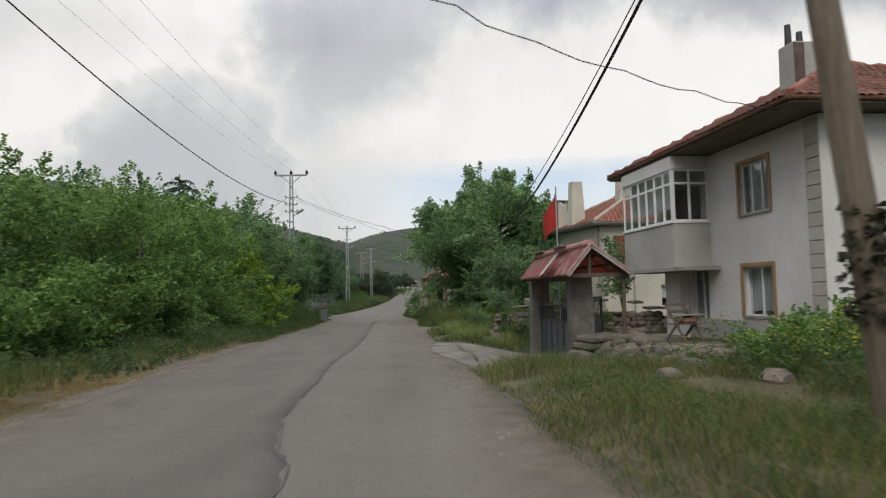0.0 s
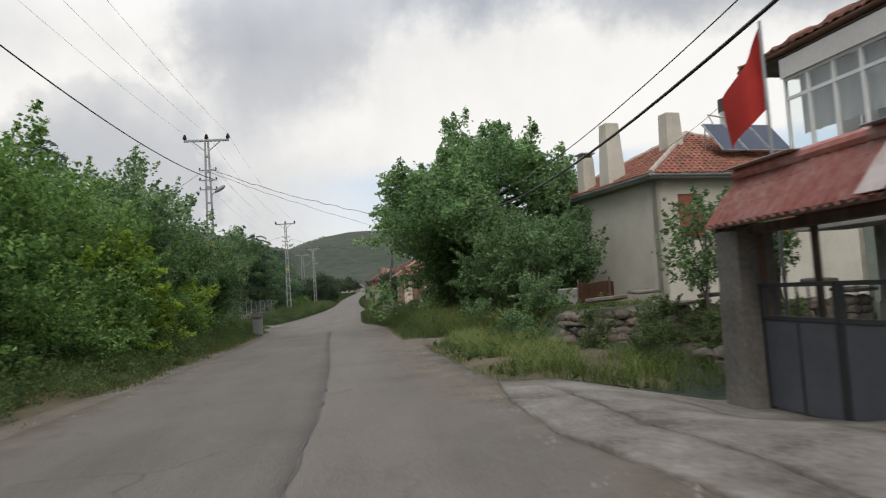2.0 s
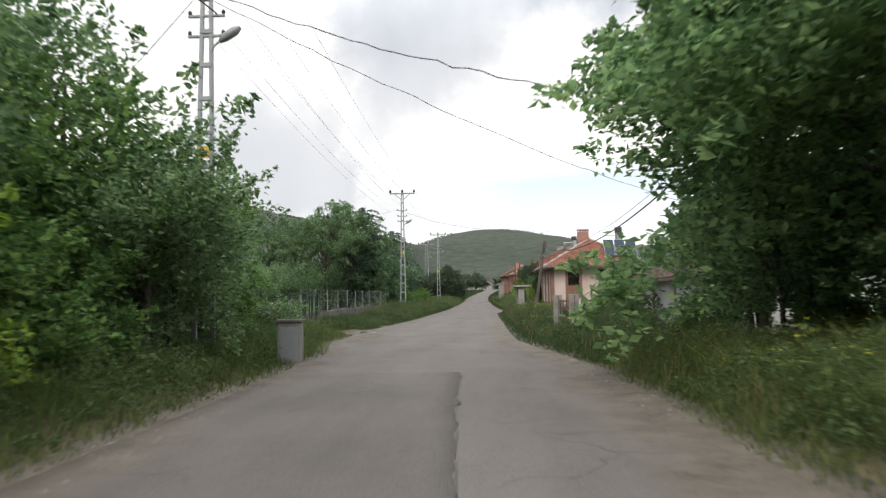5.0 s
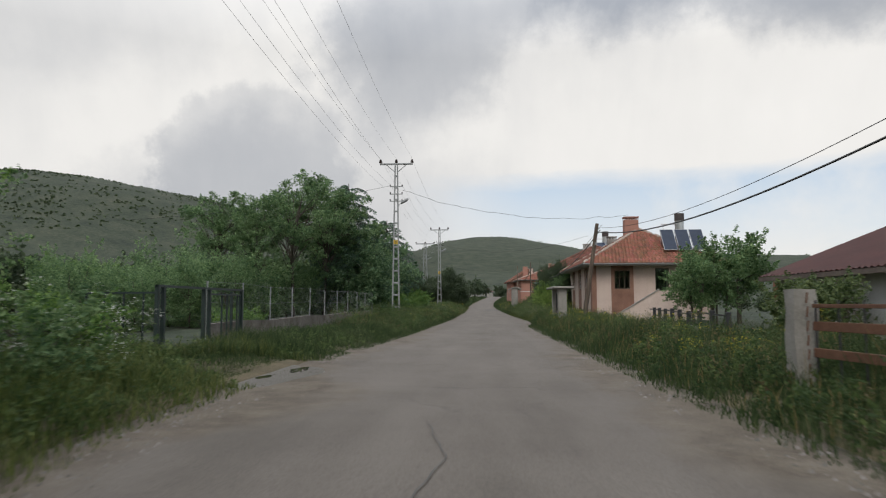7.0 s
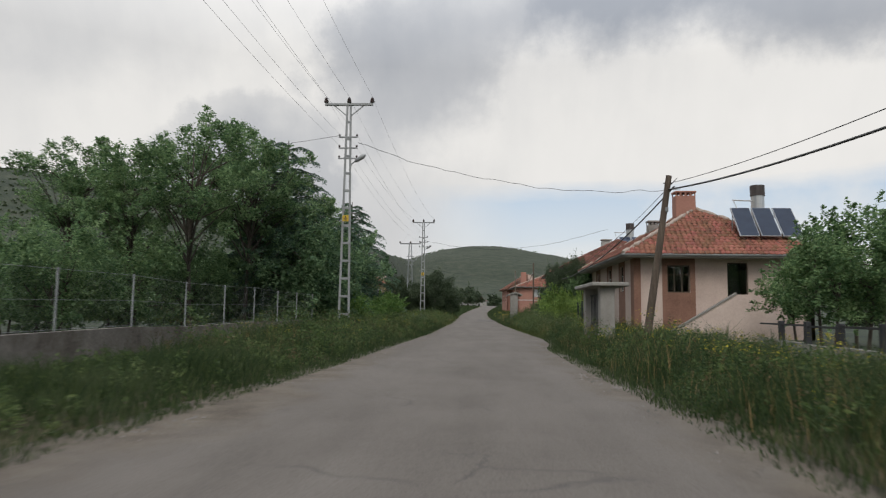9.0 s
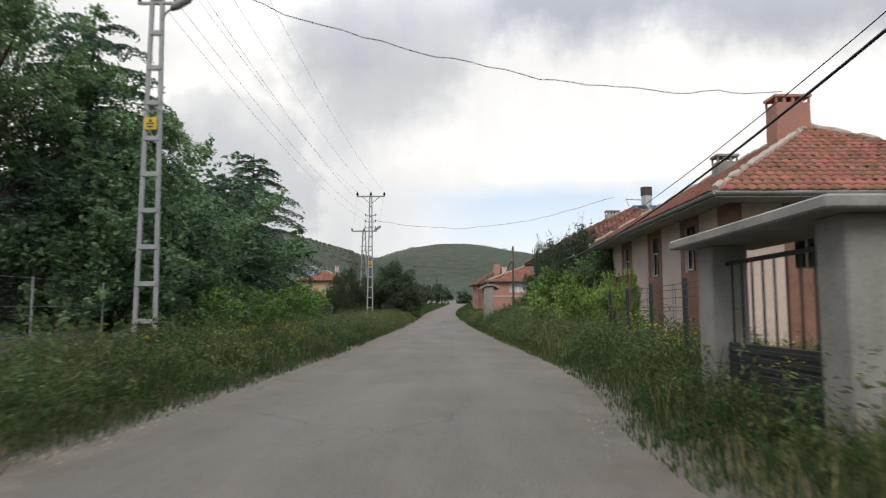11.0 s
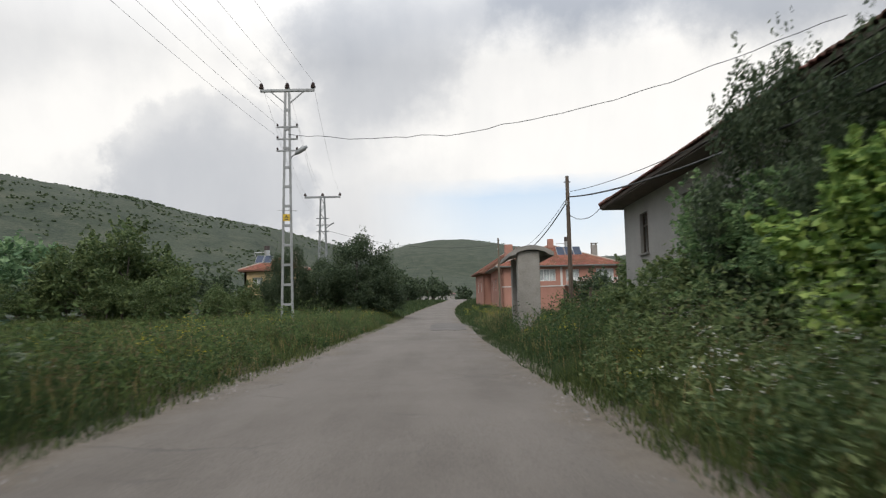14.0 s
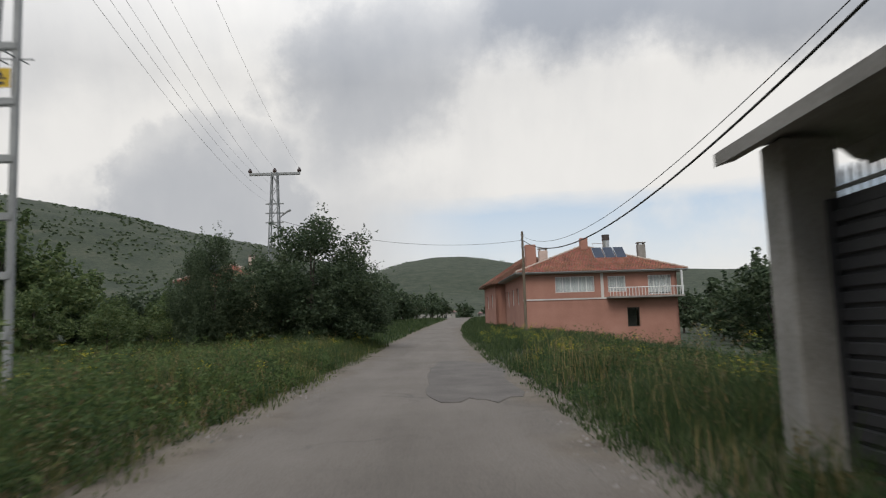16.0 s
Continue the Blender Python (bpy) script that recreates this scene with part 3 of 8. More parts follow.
def tree_kind(seed, h, r, crown_z, n, leaf, mat, label, lumps=26, lump=0.34, stems=1, trunk_r=0.16, limbs=9, name="tree", ratio=0.55, low=-0.75, flat=0.5, category="tree", cone=0.0, sprays=0.3):
    """A tree at the origin: tapered trunk with limbs, and a crown of single leaves."""
    rng = np.random.default_rng(seed)
    t = thing(name, pose(0, 0, -500), label, category)
    p, c = crown_points(n, r, rng, lumps, lump, low, sprays)
    for q in (p, c):
        q[:, :2] *= (1 - cone * q[:, 2:] / r[2])
        q[:, 2] += crown_z
    p[:, 2] = np.maximum(p[:, 2], 0.08 + 0.3 * rng.uniform(0, 1, len(p)))
    v, f = leaf_quads(p, leaf, rng, ratio=ratio, flat=flat)
    np_mesh("crown", v, f, mat, t)
    bm = bmesh.new()
    for s in range(stems):
        a = 2 * math.pi * s / max(1, stems) + seed
        b = Vector((0.25 * (stems > 1) * math.cos(a), 0.25 * (stems > 1) * math.sin(a), -0.15))
        lean = Vector((rng.uniform(-0.2, 0.2), rng.uniform(-0.2, 0.2), 0)) + b * 2.0 * (stems > 1)
        top = Vector((lean.x, lean.y, crown_z + r[2] * 0.45))
        mid = b.lerp(top, 0.45) + Vector((rng.uniform(-0.12, 0.12), rng.uniform(-0.12, 0.12), 0))
        k = 1 / math.sqrt(stems)
        tube(bm, [b, b + Vector((0, 0, 0.25)), mid, top], [trunk_r * 1.35 * k, trunk_r * k, trunk_r * 0.75 * k, trunk_r * 0.2 * k], 8)
        order = rng.permutation(len(c))[: limbs]
        for i in order:
            e = Vector(c[i].tolist())
            q = mid.lerp(top, float(rng.uniform(0.0, 0.8)))
            if e.z < q.z:
                q = b.lerp(mid, 0.85)
            m1 = q.lerp(e, 0.5) + Vector((0, 0, float(rng.uniform(0.0, 0.25))))
            tube(bm, [q, m1, e], [trunk_r * 0.42 * k, trunk_r * 0.28 * k, trunk_r * 0.08 * k], 5, caps=False)
    part("trunk", bm, BARK, t, smooth=True)
    return t


def plant(kind, x, y, s=1.0, turn=0.0, z=None, sz=None, sx=None, label=""):
    """A copy of a tree kind standing on the ground at (x, y)."""
    zz = ground_z(x, y) if z is None else z
    ob = copy_thing(kind, Matrix.Translation((x, y, zz)) @ Matrix.Rotation(turn, 4, "Z") @ Matrix.Diagonal((sx or s, sx or s, sz or s, 1)))
    if label:
        ob["label"] = label
    return ob


def drop_kind(ob):
    """Removes a pattern thing once its copies stand."""
    for o in list(ob.children_recursive) + [ob]:
        bpy.data.objects.remove(o)

# ---------------------------------------------------------------- ground and road
def road_z(y):
    """Height of the road's crown along the way: a shallow dip, then a rise."""
    u = (min(max(y, -60), 150) - 65) / 65
    z = sum(c * u**k for k, c in enumerate(ROAD_PROFILE))
    if y > 150:
        d = min(y, 270) - 150
        z += 0.011 * d + 0.00012 * d * d
    return z


ROAD_PROFILE = (-0.143, -0.208, 0.537, -0.065, -0.042)
LEFT_EDGE = ([-60, 0, 8, 14, 20, 35, 46, 52, 56, 66, 71, 78, 88, 96, 103, 116, 127, 140, 150, 170, 195, 230, 265, 300], [1.6, -1.0, -1.4, -1.9, -2.3, -2.6, -3.1, -3.4, -4.3, -4.5, -4.3, -4.0, -3.7, -3.5, -3.25, -3.2, -3.0, -3.0, -3.1, -3.3, -3.0, -1.6, 1.0, 5.0])
RIGHT_EDGE = ([-60, 0, 8, 14, 20, 30, 44, 50, 56, 64, 72, 82, 89, 93, 98, 104, 111, 120, 132, 140, 150, 170, 199, 230, 265, 300], [7.5, 4.75, 4.4, 4.15, 3.7, 3.35, 3.3, 3.0, 2.1, 2.0, 2.0, 1.95, 2.0, 2.5, 2.7, 2.5, 2.25, 2.05, 1.75, 1.75, 1.5, 1.4, 1.6, 3.0, 5.6, 9.6])


def left_edge(y):
    return float(np.interp(y, *LEFT_EDGE))


def right_edge(y):
    return float(np.interp(y, *RIGHT_EDGE))


SKY_AZ = [-180, -60, -37, -33, -24, -20, -13.4, -8, -6.1, -4.5, -3, 0, 2.5, 5, 8, 12, 20, 27, 45, 180]
SKY_TAN = [0.13, 0.155, 0.168, 0.165, 0.144, 0.127, 0.107, 0.082, 0.074, 0.083, 0.091, 0.096, 0.095, 0.088, 0.077, 0.066, 0.064, 0.058, 0.05, 0.05]
HILL_FAR = [-180, -14, -8, -5.5, 180]
HILL_R = [650, 700, 850, 1600, 1600]


def hills(x, y):
    """The hills round the village, by direction and distance from the middle of the way."""
    px_, py_ = x, y - 90
    r, az = math.hypot(px_, py_), math.degrees(math.atan2(px_, py_))
    far = float(np.interp(az, HILL_FAR, HILL_R))
    top = float(np.interp(az, SKY_AZ, SKY_TAN)) * far + 1.2
    start = 0.33 * far if az > -14 else 0.27 * far
    t = min(max((r - start) / (far - start), 0), 1.6)
    k = t * t * (3 - 2 * t) if t < 1 else 1 - 0.12 * (t - 1)
    rough_ = 0.05 * top * noise.noise(Vector((x * 0.006, y * 0.006, 0))) * min(1, max(0, t * 2)) + 0.02 * top * noise.noise(Vector((x * 0.02, y * 0.02, 3))) * min(1, t * 2)
    return top * k * k**0.25 + (rough_ if t < 0.9 else rough_ * 0.4)


def smooth01(a, b, v):
    t = min(max((v - a) / (b - a), 0.0), 1.0)
    return t * t * (3 - 2 * t)


def apron_z(x, y):
    """Top of the concrete slab that falls from the road to the first gateway."""
    return road_z(y) + 0.03 - 0.34 * smooth01(4.6, 7.0, x) * smooth01(16.8, 19.5, y)


def ground_z(x, y):
    """Height of the ground sheet; it runs just under the road."""
    base = road_z(y)
    l, r = left_edge(y), right_edge(y)
    off = max(l - x, x - r)
    if off < 0:
        z = base - 0.05 - 0.04 * min(1.0, -off)
    else:
        bumpy = 0.10 * noise.noise(Vector((x * 0.35, y * 0.35, 0))) + 0.05 * noise.noise(Vector((x * 1.1, y * 1.1, 5)))
        z = base - 0.05 + smooth01(0, 1.5, off) * (0.10 + bumpy)
        if x > r:
            # yards: a little lower by the first house, lower fields beyond the last gate
            z -= 0.15 * smooth01(2.5, 6.5, off) * smooth01(8, 11, y) * (1 - smooth01(30, 36, y)) * smooth01(9.0, 11.5, x)
            z += 0.75 * smooth01(26.3, 27.0, y) * (1 - smooth01(31, 34, y)) * smooth01(6.4, 7.3, x) * (1 - smooth01(9.0, 11.5, x))
            z -= 0.35 * smooth01(0.8, 3.0, off) * smooth01(18.2, 20.0, y) * (1 - smooth01(22, 25, y)) * (1 - smooth01(9.0, 10.5, x))
            z -= 0.2 * smooth01(0.0, 0.7, off) * math.exp(-((y - 33.3) / 2.2) ** 4) * (1 - smooth01(3.8, 4.8, off))
            if 3.4 < x < 7.9 and 12.8 < y < 22.2:
                z = min(z, apron_z(x, y) - 0.09)
            z -= 2.2 * smooth01(3, 26, off) * smooth01(128, 150, y) * (1 - smooth01(300, 500, y))
    return z + hills(x, y)


def spaced(lo, fine_lo, fine_hi, hi, step, grow):
    a = list(np.arange(fine_lo, fine_hi + 1e-6, step))
    s, v = step, fine_hi
    while v < hi:
        s *= grow
        v += s
        a.append(v)
    s, v = step, fine_lo
    while v > lo:
        s *= grow
        v -= s
        a.insert(0, v)
    return np.array(a)


gx = spaced(-2600, -14, 16, 2600, 0.5, 1.085)
gy = spaced(-900, -8, 176, 3200, 0.8, 1.07)
gv = np.array([(x, y, ground_z(float(x), float(y))) for y in gy for x in gx])
gi = np.arange(len(gx) * len(gy)).reshape(len(gy), len(gx))
gf = np.stack([gi[:-1, :-1], gi[:-1, 1:], gi[1:, 1:], gi[1:, :-1]], -1).reshape(-1, 4)
HILLSIDE = material("scrubby hillside and meadow", [(0.009, 0.017, 0.009), (0.025, 0.037, 0.018), (0.042, 0.053, 0.029), (0.069, 0.071, 0.044)], rough=0.95, scale=0.06, fine=0.45, bump=0.8, bump_scale=1.2, bump_dist=0.3, fine_mix=0.5)
tagged(np_mesh("ground", gv, gf, HILLSIDE, smooth=True), "green meadow ground rising to scrubby hills", "ground", kind="structure")

rng = np.random.default_rng(5)


def strip(name, ys, lo, hi, z_add, mat, across=9, crown=0.0, thick=0.06, rims=None):
    """A ribbon along the way between the x of lo(y) and hi(y), with a thickness at its rims."""
    v, rows, uv = [], [], []
    for y in ys:
        a, b = lo(y), hi(y)
        row = []
        for i in range(across + 1):
            s = i / across
            edge = 4 * s * (1 - s)
            row.append((a + (b - a) * s, y, road_z(y) + z_add + crown * (edge - 1)))
        rows.append([(a, y, row[0][2] - thick)] + row + [(b, y, row[-1][2] - thick)])
        if rims:
            ra, rb = rims
            uv += [(x - ra(y), rb(y) - x) for x, _, _ in rows[-1]]
    v = np.array(rows).reshape(-1, 3)
    k = across + 3
    i = np.arange(len(rows) * k).reshape(len(rows), k)
    f = np.stack([i[:-1, :-1], i[:-1, 1:], i[1:, 1:], i[1:, :-1]], -1).reshape(-1, 4)
    ob = np_mesh(name, v, f, mat, smooth=False)
    if rims:
        idx = np.empty(len(ob.data.loops), np.int32)
        ob.data.loops.foreach_get("vertex_index", idx)
        ob.data.uv_layers.new(name="rim").data.foreach_set("uv", np.array(uv, np.float32)[idx].ravel())
    return ob


def ragged(f, amount, seed, freq=0.9):
    return lambda y: f(y) + amount * noise.noise(Vector((seed, y * freq, 0))) + amount * 0.5 * noise.noise(Vector((seed, y * freq * 3.7, 2)))


dirt_left = lambda y: left_edge(y) - 0.35 - 0.5 * max(0.0, noise.noise(Vector((21, y * 0.22, 0)))) - 1.1 * (1 - smooth01(15, 27, y)) + 0.15 * noise.noise(Vector((22, y * 1.5, 0)))
dirt_right = lambda y: right_edge(y) + 0.3 + 0.4 * max(0.0, noise.noise(Vector((35, y * 0.3, 0)))) + 3.5 * math.exp(-((y - 33.3) / 1.9) ** 4) + 0.15 * noise.noise(Vector((36, y * 1.5, 0)))
# dirt runs farther onto the asphalt at the field entrance and along the yards opposite
rim_left = lambda y: ragged(left_edge, 0.35, 1, 0.5)(y) + 1.5 * math.exp(-((y - 59.5) / 2.4) ** 2) + 0.7 * math.exp(-((y - 41.0) / 7.0) ** 2) + 0.5 * math.exp(-((y - 76.0) / 8.0) ** 2)
rim_right = lambda y: ragged(right_edge, 0.3, 7, 0.5)(y) - 0.5 * smooth01(21, 24, y) * (1 - smooth01(66, 74, y))
ys_road = np.concatenate([np.arange(-50, 176, 0.35), np.arange(176, 300, 2.0)])
tagged(strip("road", ys_road, dirt_left, dirt_right, 0.0, ASPHALT, 16, 0.0, 0.12, (rim_left, rim_right)), "worn grey asphalt village road with ragged edges", "road", kind="structure")
# the darker older lane, ending at the crack
CRACK = ([-20, 5.4, 7.5, 9.2, 12.5, 15, 17.5, 21, 26.8, 32, 35, 43, 47], [3.4, 2.35, 1.85, 1.7, 1.6, 1.42, 1.4, 1.42, 1.25, 1.0, 0.85, 0.52, 0.4])
crack = lambda y: float(np.interp(y, *CRACK)) + 0.09 * noise.noise(Vector((3, y * 1.9, 0))) + 0.04 * noise.noise(Vector((3, y * 7, 0)))
tagged(strip("road_lane_old", np.arange(-20, 47, 0.2), lambda y: left_edge(y) + 0.1, crack, 0.006, ASPHALT_OLD, 10, 0.0, 0.02, (ragged(left_edge, 0.35, 1, 0.5), lambda y: 60.0)), "darker older asphalt lane with a broken edge", "road", kind="structure")


def blotch(name, cx, cy, rx, ry, mat, seed, lift=0.012, label="", squareness=2.0):
    """A flat irregular patch on the road."""
    bm = bmesh.new()
    n = 44
    rim = []
    for i in range(n):
        a = 2 * math.pi * i / n
        c, s = math.cos(a), math.sin(a)
        k = (abs(c) ** squareness + abs(s) ** squareness) ** (-1 / squareness) * (1 + 0.3 * noise.noise(Vector((c * 1.7, s * 1.7, seed))) + 0.14 * noise.noise(Vector((c * 6, s * 6, seed))))
        rim.append((cx + rx * c * k, cy + ry * s * k))
    top = [bm.verts.new((x, y, road_z(y) + lift)) for x, y in rim]
    low = [bm.verts.new((x, y, road_z(y) - 0.04)) for x, y in rim]
    bm.faces.new(top)
    for i in range(n):
        bm.faces.new((low[i], low[(i + 1) % n], top[(i + 1) % n], top[i]))
    return tagged(part(name, bm, mat), label, "road patch", kind="structure")


blotch("road_patch_1", 0.5, 146.6, 0.95, 5.4, ASPHALT_PATCH, 2, label="fresh dark asphalt repair patch", squareness=4)
MUD = material("wet mud", [(0.045, 0.036, 0.027), (0.07, 0.058, 0.045)], rough=0.35, scale=3, fine=25, bump=0.6, bump_scale=20, bump_dist=0.02)
PUDDLE = material("muddy puddle water", [(0.03, 0.026, 0.02), (0.05, 0.043, 0.034)], rough=0.04, scale=2, fine=20, bump=0.02, bump_scale=8)
blotch("mud_hollow", -4.7, 62.2, 0.75, 2.2, MUD, 11, 0.002, label="wet muddy hollow at the road edge")
blotch("puddle_1", -5.1, 61.4, 0.2, 0.42, PUDDLE, 15, 0.006, label="shallow muddy puddle", squareness=1.5)
blotch("puddle_3", -4.72, 61.9, 0.13, 0.3, PUDDLE, 23, 0.006, label="shallow muddy puddle", squareness=1.4)
blotch("puddle_2", -4.45, 63.3, 0.18, 0.55, PUDDLE, 19, 0.006, label="shallow muddy puddle", squareness=1.5)


def seam(name, pts, w, label):
    bm = bmesh.new()
    a = []
    for i in range(len(pts) - 1):
        p, q = Vector(pts[i]), Vector(pts[i + 1])
        n = max(2, int((q - p).length / 0.15))
        for k in range(n):
            a.append(p.lerp(q, k / n))
    rows = []
    for i, p in enumerate(a):
        d = (a[min(i + 1, len(a) - 1)] - a[max(i - 1, 0)]).normalized()
        s = Vector((-d.y, d.x))
        j = 0.05 * noise.noise(Vector((p.x * 2, p.y * 2, 4)))
        ww = w * (0.7 + 0.6 * abs(noise.noise(Vector((p.x * 3, p.y * 3, 9)))))
        rows.append([bm.verts.new((p.x + s.x * (j + e * ww / 2), p.y + s.y * (j + e * ww / 2), road_z(p.y) + 0.019)) for e in (-1, 1)])
    for u, v in zip(rows, rows[1:]):
        bm.faces.new((u[0], u[1], v[1], v[0]))
    return tagged(part(name, bm, TAR), label, "road seam", kind="structure")


seam("road_seam_1", [(crack(y), y) for y in np.arange(4, 46.8, 0.6)], 0.015, "dark crack along the lane joint")
seam("road_seam_2", [(-3.2, 65.9), (-0.8, 66.2), (1.2, 66.5)], 0.05, "dark tarred seam across the road")
seam("road_seam_3", [(1.0, 35.2), (1.9, 34.6), (3.1, 34.9)], 0.014, "dark crack across the lane")
seam("road_seam_4", [(0.5, 43.2), (-1.3, 43.9), (-3.0, 43.4)], 0.014, "dark crack across the lane")
seam("road_seam_5", [(-1.35, 57.2), (-1.05, 55.6), (-1.25, 54.0), (-1.8, 52.8)], 0.014, "dark crack round the sunken patch")


# bare verge soil between the road and the yards
VERGE_SOIL = material("verge soil and litter", [(0.045, 0.039, 0.017), (0.077, 0.062, 0.030), (0.108, 0.086, 0.046), (0.140, 0.111, 0.063)], rough=0.95, scale=0.9, fine=11, bump=0.9, bump_scale=25, bump_dist=0.03)


def soil(name, edge, sign, width, y0, y1):
    ys, n = np.arange(y0, y1, 0.4), int(width / 0.4) + 1
    v = []
    for y in ys:
        for i in range(n):
            x = edge(y) + sign * (0.05 + width * i / (n - 1))
            v.append((x, y, ground_z(x, float(y)) + (0.035 if 0 < i < n - 1 else -0.1)))
    i = np.arange(len(v)).reshape(len(ys), n)
    f = np.stack([i[:-1, :-1], i[:-1, 1:], i[1:, 1:], i[1:, :-1]], -1).reshape(-1, 4)
    tagged(np_mesh(name, np.array(v), f if sign > 0 else f[:, ::-1], VERGE_SOIL, smooth=True), "brown verge soil with dry litter", "ground", kind="structure")


soil("verge_left", left_edge, -1, 4.6, -6, 150)
soil("verge_right", right_edge, 1, 7.6, -6, 13)
soil("yard_earth", lambda y: 7.75, 1, 4.9, 12.8, 25)
soil("verge_right", right_edge, 1, 3.4, 22, 150)

# ---------------------------------------------------------------- building kit
def wall_bm(length, height, thick, openings):
    """A wall along x with its outer face at y = 0; openings are (x0, x1, z0, z1) and go through."""
    bm = bmesh.new()
    xs = sorted({0.0, length, *[v for o in openings for v in o[:2]]})
    zs = sorted({0.0, height, *[v for o in openings for v in o[2:]]})

    def hole(a, b, c, d):
        return any(o[0] <= a + 1e-6 and b <= o[1] + 1e-6 and o[2] <= c + 1e-6 and d <= o[3] + 1e-6 for o in openings)

    def quad(*p):
        bm.faces.new([bm.verts.new(v) for v in p])

    for a, b in zip(xs, xs[1:]):
        for c, d in zip(zs, zs[1:]):
            if hole(a, b, c, d):
                continue
            quad((a, 0, c), (b, 0, c), (b, 0, d), (a, 0, d))
            quad((a, thick, d), (b, thick, d), (b, thick, c), (a, thick, c))
    for a, b, c, d in openings:
        quad((a, 0, c), (a, 0, d), (a, thick, d), (a, thick, c))
        quad((b, 0, d), (b, 0, c), (b, thick, c), (b, thick, d))
        quad((a, 0, d), (b, 0, d), (b, thick, d), (a, thick, d))
        quad((b, 0, c), (a, 0, c), (a, thick, c), (b, thick, c))
    for p in (((0, 0, 0), (0, 0, height), (0, thick, height), (0, thick, 0)), ((length, 0, height), (length, 0, 0), (length, thick, 0), (length, thick, height)), ((0, 0, height), (length, 0, height), (length, thick, height), (0, thick, height)), ((length, 0, 0), (0, 0, 0), (0, thick, 0), (length, thick, 0))):
        quad(*p)
    bmesh.ops.remove_doubles(bm, verts=bm.verts, dist=1e-4)
    return bm


def place(ob, m):
    ob.matrix_basis = m
    return ob




def wall(parent, m, length, height, mat, openings=(), thick=0.28, label=""):
    return place(part("wall", wall_bm(length, height, thick, list(openings)), mat, parent, label), m)


def window(parent, m, o, frame_mat=None, panes=2, transom=0.0, curtain=0.6, surround=None, sill=None, depth=0.1, bar=0.05, name="window"):
    """A window in the opening o of a wall placed by m: frame, panes, curtain; perhaps a surround and a sill."""
    x0, x1, z0, z1 = o
    frame_mat = frame_mat or PVC
    lights = []
    zcut = [bar, (z1 - z0) * transom - bar * 0.5, (z1 - z0) * transom + bar * 0.5, z1 - z0 - bar] if transom else [bar, z1 - z0 - bar]
    for k in range(panes):
        a = (x1 - x0) * k / panes + (bar if k == 0 else bar * 0.5)
        b = (x1 - x0) * (k + 1) / panes - (bar if k == panes - 1 else bar * 0.5)
        lights += [(a, b, c, d) for c, d in zip(zcut[::2], zcut[1::2])]
    bm = wall_bm(x1 - x0, z1 - z0, 0.06, lights)
    bmesh.ops.translate(bm, verts=bm.verts, vec=(x0, depth, z0))
    w = place(part(name, bm, frame_mat, parent), m)
    for k in range(panes):
        a, b = x0 + (x1 - x0) * k / panes + bar * 0.4, x0 + (x1 - x0) * (k + 1) / panes - bar * 0.4
        bm = bmesh.new()
        box(bm, a, b, depth + 0.025, depth + 0.031, z0 + bar * 0.5, z1 - bar * 0.5)
        g = part("pane", bm, GLASS, w)
        g.visible_shadow = False
    if curtain:
        bm = bmesh.new()
        n = 24
        rows = []
        for i in range(n + 1):
            x = x0 + (x1 - x0) * i / n
            rows.append([bm.verts.new((x, depth + 0.16 + 0.02 * math.sin(i * 1.9), z)) for z in (z0 + (z1 - z0) * (1 - curtain), z1)])
        for u, v in zip(rows, rows[1:]):
            bm.faces.new((u[0], v[0], v[1], u[1]))
        part("curtain", bm, CURTAIN, w)
    # added dark sheet behind the panes: the room's shade is in its colour
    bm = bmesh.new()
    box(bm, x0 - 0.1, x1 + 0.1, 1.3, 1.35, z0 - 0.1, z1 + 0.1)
    part("room_back", bm, ROOM_SHADE, w)
    if surround:
        s = 0.11
        bm = bmesh.new()
        bm.free()
        bm = wall_bm(x1 - x0 + 2 * s, z1 - z0 + 1.25 * s, 0.09, [(s, s + x1 - x0, 0.25 * s, z1 - z0 + 0.25 * s)])
        bmesh.ops.translate(bm, verts=bm.verts, vec=(x0 - s, -0.03, z0 - 0.25 * s))
        part("surround", bm, surround, w)
    if sill:
        bm = bmesh.new()
        box(bm, x0 - 0.08, x1 + 0.08, -0.07, 0.1, z0 - 0.05, z0)
        part("sill", bm, sill, w)
    return w


